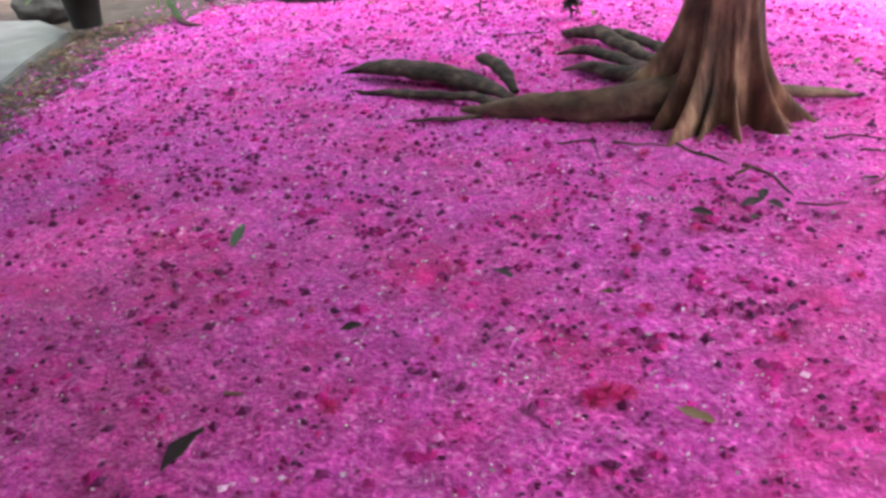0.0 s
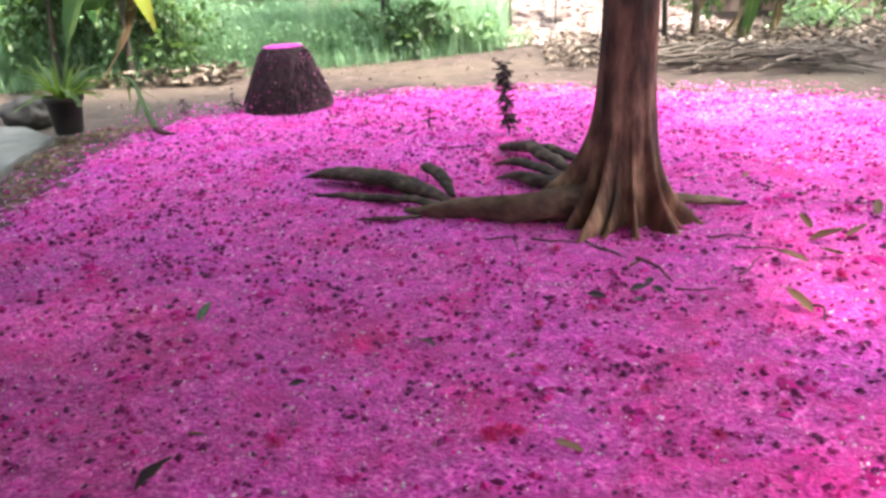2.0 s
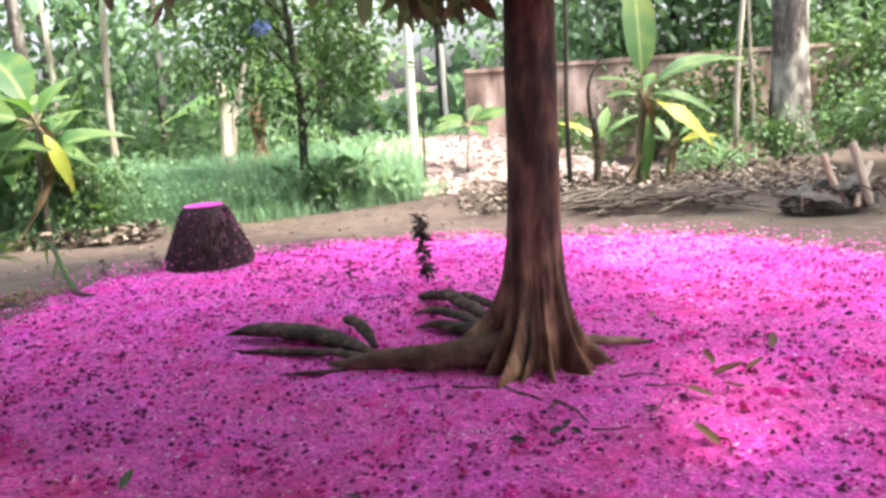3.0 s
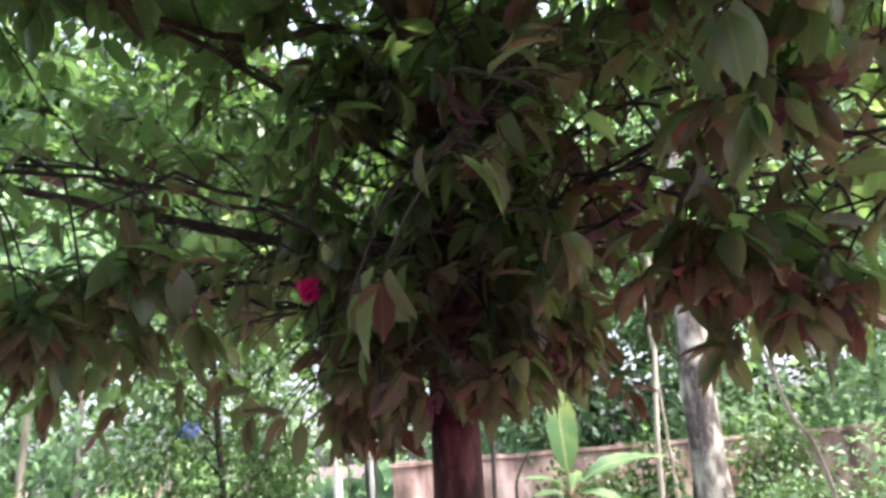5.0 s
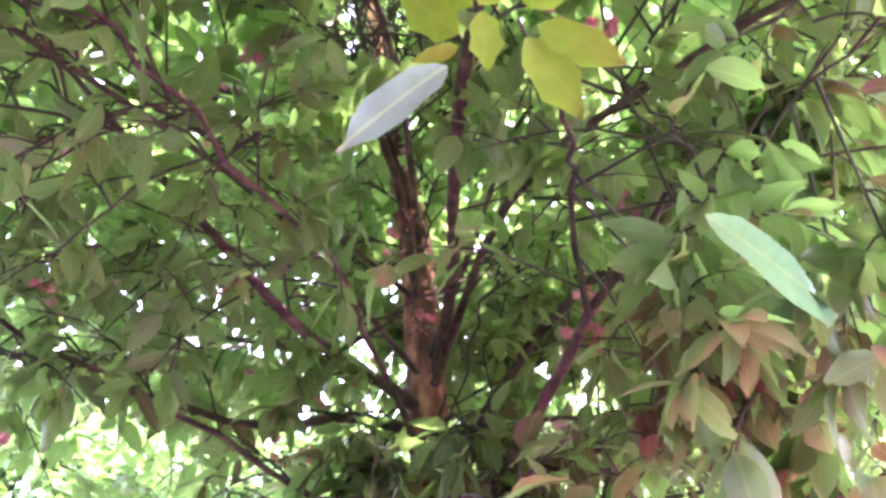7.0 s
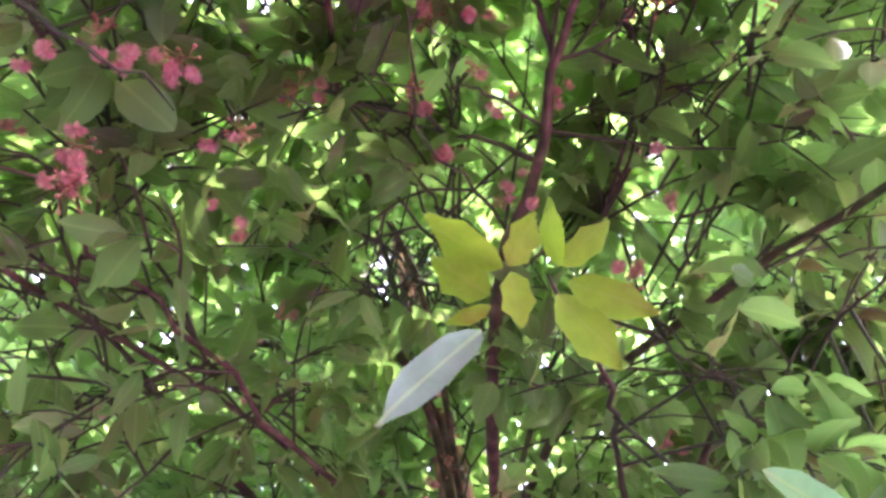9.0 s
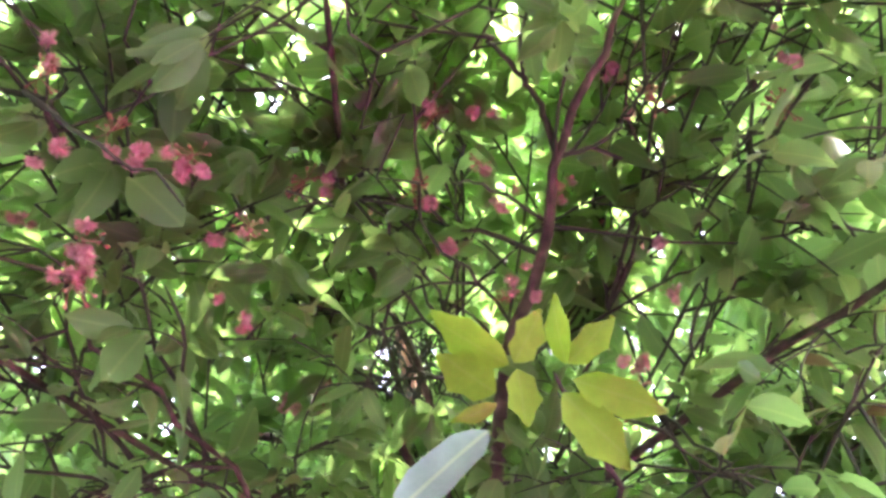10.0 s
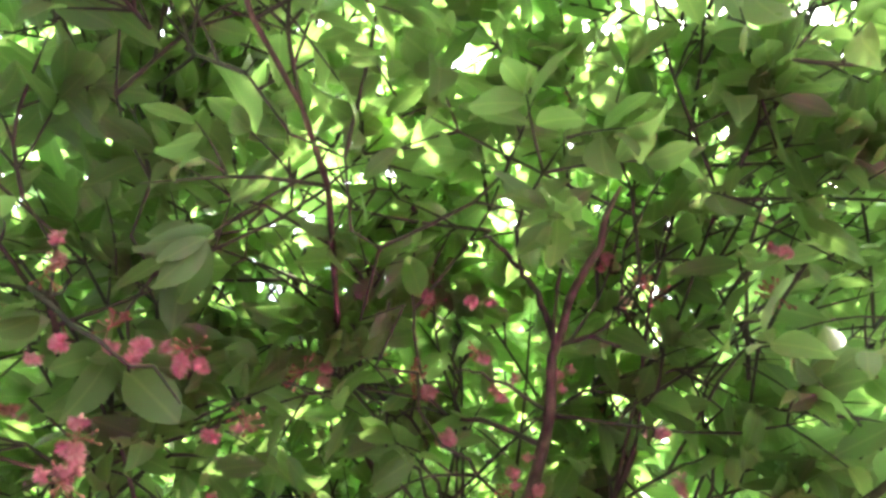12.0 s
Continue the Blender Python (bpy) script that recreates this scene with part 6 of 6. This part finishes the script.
def pole(ctrl, r0, r1, material, label, name="sapling", category="tree", group="thin stems at the yard's edge"):
    n = 18
    p = curve_points(ctrl, n)
    v, f = tube(p, taper(r0, r1, n, 0.8), 10, 1.0, 0.03)
    return tagged(new(name, mesh_of(name, v, f, material)), label, category, group)


pole([(5.36, 14.2, -0.05), (5.42, 14.2, 1.8), (5.62, 14.2, 3.8), (5.8, 14.2, 6.5)], 0.055, 0.03, PALE_BARK, "thin pale yellow-green sapling trunk")
pole([(5.95, 14.9, -0.05), (5.85, 14.9, 2.0), (5.75, 14.9, 5.0)], 0.035, 0.02, PALE_BARK, "thin pale sapling trunk by the wall")
pole([(2.30, 12.5, -0.05), (2.28, 12.5, 1.1), (2.33, 12.5, 2.6), (2.3, 12.5, 4.2)], 0.04, 0.03, BLACK_BARK, "thin dark straight sapling trunk")
pole([(0.03, 14.0, -0.05), (0.05, 14.0, 0.8), (0.10, 14.0, 2.3)], 0.018, 0.012, BLACK_BARK, "very thin dark stem in leaf litter")
pole([(2.64, 12.15, -0.05), (2.67, 12.15, 0.5), (2.62, 12.15, 1.02)], 0.06, 0.05, LIMB_BARK, "short brown cut-off trunk by the brush pile", "cut_trunk", "stump")
pole([(2.60, 12.2, 0.95), (2.58, 12.2, 1.5), (2.80, 12.2, 1.95)], 0.03, 0.015, BLACK_BARK, "thin forked shoot on a cut trunk")
pole([(-0.27, 17.0, -0.05), (-0.25, 17.0, 1.5), (-0.2, 17.0, 3.6)], 0.10, 0.085, WHITE, "whitish upright post behind the litter", "post", "post")
pole([(0.42, 20.0, -0.05), (0.40, 20.0, 1.5), (0.4, 20.0, 2.6)], 0.06, 0.06, WHITE, "thin whitish upright post further back", "post", "post")
pole([(-4.15, 17.0, -0.05), (-4.05, 17.0, 1.5), (-4.2, 17.0, 2.3)], 0.14, 0.10, PALE_BARK, "pale bare dead trunk behind the grass")
pole([(-4.1, 17.0, -0.05), (-3.88, 17.0, 1.2), (-3.55, 17.0, 2.4)], 0.09, 0.05, PALE_BARK, "leaning pale dead trunk behind the grass")
pole([(-6.4, 14.5, -0.05), (-6.3, 14.5, 2.0), (-6.35, 14.5, 4.5)], 0.06, 0.04, PALE_BARK, "thin pale trunk behind the grass")
pole([(-7.6, 16.0, -0.05), (-7.5, 16.0, 2.0), (-7.7, 16.0, 6.5)], 0.14, 0.10, GREY_BARK, "grey trunk behind the grass")
pole([(5.15, 9.4, 3.4), (5.30, 9.3, 2.9), (5.42, 9.2, 2.2), (5.62, 9.1, 1.75), (5.75, 9.0, 0.9), (5.9, 9.0, -0.05)], 0.02, 0.03, PALE_BARK, "pale crooked sapling stem by the logs")

palm = thing("areca_palm", "slender palm with a pale ringed trunk and yellow-green fronds", "palm", (-5.55, 15.0, 0), "trees round the yard")
pp = curve_points([(-5.6, 15, -0.05), (-5.62, 15, 1.6), (-5.5, 15, 3.0), (-5.42, 15, 3.9)], 16)
part("trunk", mesh_of("trunk", *tube(pp, np.linspace(0.075, 0.055, 16), 10, 1.0, 0.05), PALE_BARK), palm)
for n in range(11):
    a = n * 2.4
    rise = R.uniform(0.2, 1.3)
    d = unit((math.cos(a), math.sin(a), rise))
    rib = curve_points([pp[-1], pp[-1] + d * 0.7, pp[-1] + d * 1.25 + np.array((0, 0, -0.35)), pp[-1] + d * 1.6 + np.array((0, 0, -0.9))], 12)
    fr = part("frond", mesh_of("frond", *tube(rib, taper(0.014, 0.005, 12), 5), PETIOLE), palm)
    t_ = unit(np.gradient(rib, axis=0))
    oo, dd = [], []
    for m in range(2, 12):
        sd2 = unit(np.cross(t_[m], (0, 0, 1.0)))
        for sg in (-1, 1):
            for z_ in range(2):
                oo.append(rib[m] + t_[m] * 0.05 * z_)
                dd.append(unit(t_[m] * 0.6 + sg * sd2 + np.array((0, 0, -0.5))))
    oo, dd = np.array(oo), np.array(dd)
    part("blade", leaves_mesh("blade", [leaf_shape(0.1, 0.3, 0.2)], GRASS, oo, dd, np.tile((0, 0, 1.0), (len(oo), 1)), rng.uniform(0.3, 0.5, len(oo)), np.zeros(len(oo), int)), fr)

# ---- the old wall ----
xs_ = np.arange(0.84, 18.1, 0.3)
top = 1.93 + 0.03 * relief(xs_, xs_ * 0, 1.3)
wv, wf = [], []
for x, t_ in zip(xs_, top):
    wv += [(x, 16.65, -0.1), (x, 16.65, t_ - 0.09), (x, 16.61, t_ - 0.08), (x, 16.61, t_), (x, 16.92, t_), (x, 16.92, t_ - 0.08), (x, 16.88, t_ - 0.09), (x, 16.88, -0.1)]
for n in range(len(xs_) - 1):
    wf += [(n * 8 + m, (n + 1) * 8 + m, (n + 1) * 8 + m + 1, n * 8 + m + 1) for m in range(7)]
wf += [(0, 1, 6, 7), (1, 2, 5, 6), (2, 3, 4, 5)]
tagged(new("wall_north", mesh_of("wall_north", wv, wf, WALL, False)), "old stained pinkish plastered boundary wall", "wall", kind="structure")

# ---- unseen walls and roof slabs, added to shade the near and left carpet ----
bm = bmesh.new()
for lo_, hi_ in (((-5.5, -3.15, -0.1), (7.5, -2.9, 2.75)), ((-5.6, -3.3, 2.75), (7.8, -1.15, 2.85)), ((-5.5, -7.0, -0.1), (-5.25, 4.35, 2.6)), ((-9.5, 4.1, -0.1), (-5.5, 4.35, 2.6)), ((-9.6, 1.8, 2.6), (-2.15, 4.4, 2.7)), ((-9.6, -7.2, 2.6), (-1.5, 1.8, 2.7)), ((-9.6, -7.0, 2.72), (-4.2, 4.3, 4.4))):
    g_ = bmesh.ops.create_cube(bm, size=1)
    bmesh.ops.transform(bm, verts=g_["verts"], matrix=Matrix.Translation([(a + b) / 2 for a, b in zip(lo_, hi_)]) @ Matrix.Diagonal([b - a for a, b in zip(lo_, hi_)] + [1]))
me = bpy.data.meshes.new("shade_wall")
bm.to_mesh(me)
me.materials.append(CONCRETE)
tagged(new("shade_wall", me), "unseen grey walls and roof slabs that shade the carpet", "wall", kind="structure")

# ---- brush pile, litter and logs ----
brush = thing("brush_pile", "heap of dry cut sticks on the bare soil", "brush pile", (3.0, 9.9, 0))
for n in range(120):
    u = R.random()
    x, y = 2.15 + 1.75 * u + R.gauss(0, 0.15), 10.15 - 0.55 * u + R.gauss(0, 0.22)
    a, l = R.gauss(-0.12, 0.6), R.uniform(0.3, 1.1)
    z = R.uniform(0.01, 0.2)
    dx, dy = math.cos(a) * l / 2, math.sin(a) * l / 2
    stick([(x - dx, y - dy, z), (x, y, z + R.uniform(0, 0.06)), (x + dx, y + dy, max(0.01, z + R.gauss(0, 0.05)))], R.uniform(0.008, 0.022), STICK, "", "", brush)


def litter(name, n, fn, label, s0=0.06, s1=0.17, zmax=0.12, material=LITTER, shapes=FAR_BLADES):
    p = fn(n)
    a = rng.uniform(0, math.tau, n)
    o = np.column_stack([p, rng.uniform(-0.01, zmax, n) * rng.random(n)])
    return tagged(new(name, leaves_mesh(name, shapes, material, o, np.stack([np.cos(a), np.sin(a), rng.uniform(-0.1, 0.7, n)], -1), unit(rng.normal(0, 0.55, (n, 3)) + (0, 0, 1)),
                  rng.uniform(s0, s1, n), rng.integers(0, len(shapes), n))), label, "litter", kind="stuff")


litter("dry_leaf_litter", 6500, lambda n: np.column_stack([rng.uniform(0.6, 6.2, n), 10.3 + 3.2 * rng.random(n) ** 1.2 + rng.normal(0, 0.15, n)]), "thick dry brown leaf litter by the brush pile", 0.04, 0.13, 0.16)
litter("scattered_litter", 11000, lambda n: np.column_stack([rng.uniform(-1.6, 2.8, n), 12.6 + 4.8 * rng.random(n)]), "pinkish dry leaf litter painted pale for sunlight", 0.04, 0.11, 0.06, SUNLIT_LITTER, SMALL)
litter("weed_litter", 700, lambda n: np.column_stack([rng.uniform(-5.2, -3.4, n), 10.0 + 0.9 * rng.random(n)]), "pale dry leaf scraps below broad leaves", 0.06, 0.2, 0.2)
litter("soil_scraps", 500, lambda n: np.column_stack([rng.uniform(-4.5, 5.5, n), rng.uniform(8.4, 11.5, n)]), "few small dry leaf scraps on bare soil", 0.03, 0.07, 0.02)
# litter heaped up towards the wall, sunlight painted into its pale colour
bank_x, bank_y = np.arange(-2.2, 3.6, 0.2), np.arange(12.8, 18.4, 0.2)
BX, BY = np.meshgrid(bank_x, bank_y)
bank_z = -0.06 + 0.62 * np.clip((BY - 13.0) / 3.2, 0, 1) * np.clip((BX + 2.2) / 1.2, 0, 1) * np.clip((3.4 - BX) / 1.0, 0, 1) + 0.06 * relief(BX, BY, 1.5, 9.0)
bank_z[BY > 17.6] = -0.1
tagged(new("earth_bank", grid_mesh("earth_bank", bank_x, bank_y, bank_z, SUNLIT_LITTER)), "low bank of pinkish leaf litter painted pale for sunlight", "bank", kind="structure")
bn = 9000
bi, bj = rng.integers(0, len(bank_x) - 1, bn), rng.integers(0, len(bank_y) - 4, bn)
ba = rng.uniform(0, math.tau, bn)
bo = np.stack([bank_x[bi] + rng.uniform(0, 0.2, bn), bank_y[bj] + rng.uniform(0, 0.2, bn), bank_z[bj, bi] + rng.uniform(0.0, 0.05, bn)], -1)
tagged(new("bank_litter", leaves_mesh("bank_litter", SMALL, SUNLIT_LITTER, bo, np.stack([np.cos(ba), np.sin(ba), rng.uniform(-0.1, 0.5, bn)], -1), unit(rng.normal(0, 0.5, (bn, 3)) + (0, 0, 1)),
       rng.uniform(0.05, 0.13, bn), rng.integers(0, 2, bn))), "dry leaves on the bank painted pale for sunlight", "litter", kind="stuff")
for n in range(34):
    x, y = R.uniform(-0.3, 5.8), R.uniform(10.2, 13.0)
    a, l = R.uniform(0, math.pi), R.uniform(0.25, 0.8)
    stick([(x, y, 0.03), (x + math.cos(a) * l / 2, y + math.sin(a) * l / 2, R.uniform(0.05, 0.2)), (x + math.cos(a) * l, y + math.sin(a) * l, 0.04)], R.uniform(0.006, 0.016), STICK,
          "dry stick lying in brown leaf litter", "sticks in the litter")


def log(ctrl, r, label):
    p = curve_points(ctrl, 9)
    v, f = tube(p, [r * 0.9] + [r] * 7 + [r * 0.92], 14, 1.0, 0.05)
    n = len(v)
    v = np.vstack([v, p[0], p[-1]])
    caps = [(n, (q_ + 1) % 14, q_, n) for q_ in range(14)] + [(n + 1, n - 14 + q_, n - 14 + (q_ + 1) % 14, n + 1) for q_ in range(14)]
    me = bpy.data.meshes.new("log")
    me.from_pydata(v.tolist(), [], f.tolist() + [c[:3] for c in caps])
    me.materials.append(WOOD)
    return tagged(new("log", me), label, "log", "cut logs")


log([(4.72, 8.72, 0.06), (4.66, 8.80, 0.32), (4.58, 8.90, 0.62)], 0.042, "pale reddish cut log leaning on a root ball")
log([(4.98, 8.62, 0.08), (4.93, 8.70, 0.36), (4.86, 8.80, 0.74)], 0.048, "pale bleached cut log leaning on a root ball")
log([(4.82, 8.60, 0.06), (4.95, 8.75, 0.28), (5.12, 8.92, 0.50)], 0.032, "short pale cut log leaning on a root ball")
ball_ = thing("root_ball", "dark uprooted root ball on the bare soil", "roots", (4.75, 8.85, 0))
bm = bmesh.new()
bmesh.ops.create_icosphere(bm, subdivisions=4, radius=1)
for v in bm.verts:
    v.co *= 1 + 0.45 * noise.noise(v.co * 1.9) + 0.16 * noise.noise(v.co * 6)
bm.transform(Matrix.Translation((4.72, 8.95, 0.12)) @ Matrix.Diagonal((0.5, 0.3, 0.2, 1)))
me = bpy.data.meshes.new("clod")
bm.to_mesh(me)
me.materials.append(STONE)
part("clod", me, ball_)
for n in range(22):
    a = R.uniform(0, math.tau)
    c = np.array((4.72 + R.gauss(0, 0.25), 8.9 + R.gauss(0, 0.1), 0.14))
    stick([c, c + np.array((math.cos(a) * 0.2, math.sin(a) * 0.12 - 0.05, R.uniform(0, 0.16))), c + np.array((math.cos(a) * 0.42, math.sin(a) * 0.25 - 0.08, R.uniform(-0.1, 0.1)))],
          R.uniform(0.012, 0.028), ROOT, "", "", ball_, "root_end")
bm = bmesh.new()
bmesh.ops.create_icosphere(bm, subdivisions=3, radius=1)
for v in bm.verts:
    v.co *= 1 + 0.2 * noise.noise(v.co * 1.5)
bm.transform(Matrix.Translation((5.32, 8.05, 0.12)) @ Matrix.Diagonal((0.16, 0.14, 0.16, 1)))
me = bpy.data.meshes.new("stone")
bm.to_mesh(me)
me.materials.append(CONCRETE)
tagged(new("stone", me), "pale round stone beside the logs", "stone")

# ---- woods behind ----
for x, y, h, r, c, mt in ((-12, 20, 8, 2.6, 2200, FOLIAGE), (-8.6, 19, 7, 2.2, 2200, FOLIAGE), (-6.4, 20, 8, 2.6, 2800, FOLIAGE), (-3.8, 23, 6.5, 2.2, 1400, FOLIAGE),
                          (3.9, 19.2, 6.5, 2.3, 2600, FOLIAGE), (5.8, 20, 8, 2.6, 3000, DARK_FOLIAGE), (8.0, 19.0, 6.5, 2.4, 2800, FOLIAGE),
                          (10.6, 21, 8, 2.8, 2400, DARK_FOLIAGE), (13.2, 19, 7, 2.6, 2200, FOLIAGE), (-10.5, 14.5, 6.5, 2.2, 2200, DARK_FOLIAGE), (12.2, 15.0, 6.0, 2.2, 2000, FOLIAGE), (-15, 16, 7, 2.4, 1600, FOLIAGE), 
                          (16, 17, 7, 2.4, 1600, FOLIAGE), (2.6, 27, 9, 3, 1800, FOLIAGE)):
    wood_tree(x, y, h * 1.1, r, mt, GREY_BARK, int(c * 1.2), 0.27, "leafy green tree in the woods behind the yard", 0.13, 0.22, 24, R.uniform(-0.05, 0.05))
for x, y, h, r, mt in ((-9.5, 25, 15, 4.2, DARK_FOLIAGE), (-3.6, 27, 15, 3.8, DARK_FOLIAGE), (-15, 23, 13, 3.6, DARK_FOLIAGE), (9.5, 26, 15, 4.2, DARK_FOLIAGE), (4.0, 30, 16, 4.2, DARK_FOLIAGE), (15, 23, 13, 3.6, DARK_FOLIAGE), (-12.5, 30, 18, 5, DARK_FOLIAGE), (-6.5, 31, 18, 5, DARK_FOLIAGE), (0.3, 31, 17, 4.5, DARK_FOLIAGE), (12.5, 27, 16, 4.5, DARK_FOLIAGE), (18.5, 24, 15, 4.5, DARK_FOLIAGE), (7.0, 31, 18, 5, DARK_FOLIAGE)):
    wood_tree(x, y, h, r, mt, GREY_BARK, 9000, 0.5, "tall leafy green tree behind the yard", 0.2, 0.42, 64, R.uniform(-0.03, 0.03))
# out-of-view trees, added to keep sun and sky off the yard
for x, y, h, r, c in ((7.2, 2.4, 9.0, 2.8, 2600), (-8.6, 8.6, 9.0, 2.8, 5000), (8.6, 8.0, 9.0, 2.5, 4200)):
    wood_tree(x, y, h, r, FOLIAGE, GREY_BARK, c, 0.24, "leafy green tree added out of view to shade the yard", 0.16, 0.34, 44, 0.0, shapes=FAR_BLADES)
# hedge-high growth behind the wall and at the back
hc = 15000
hx = rng.uniform(-16, 18, hc)
hy = 18.0 + 5 * rng.random(hc)
hz = np.abs(rng.normal(0, 1.0, hc)) * (0.8 + 0.6 * np.array([noise.noise(Vector((a * 0.35, 3.0, 1.0))) for a in hx]))
gap = (hx > -2.6) & (hx < 1.7)
hz[gap] *= 0.25
hz[hx > 1.4] += 0.7
o = np.stack([hx, hy, hz + 0.1], -1)
tagged(new("undergrowth", leaves_mesh("undergrowth", SMALL, FOLIAGE, o, unit(rng.normal(0, 1, (hc, 3))), unit(rng.normal(0, 0.6, (hc, 3)) + (0, 0, 1)), rng.uniform(0.15, 0.34, hc), rng.integers(0, 2, hc))),
       "tangled light-green undergrowth behind the yard", "undergrowth", kind="stuff")
# far woods all round
fc = 12500
fa_ = rng.uniform(0, math.tau, fc)
fr_ = rng.uniform(30, 42, fc)
fz = np.where((np.abs(fa_ - 1.60) < 0.13) & (rng.random(fc) < 0.75), 0.12, 1.0) * rng.random(fc) ** 1.5 * (5 + 3 * np.sin(fa_ * 9) + 2 * np.sin(fa_ * 23))
tagged(new("far_woods", leaves_mesh("far_woods", SMALL, FOLIAGE, np.stack([1 + fr_ * np.cos(fa_), 4 + fr_ * np.sin(fa_), fz], -1), unit(rng.normal(0, 1, (fc, 3))),
       unit(rng.normal(0, 0.7, (fc, 3)) + (0, 0, 1)), rng.uniform(0.7, 1.7, fc), rng.integers(0, 2, fc))), "distant green woods", "woods", kind="stuff")
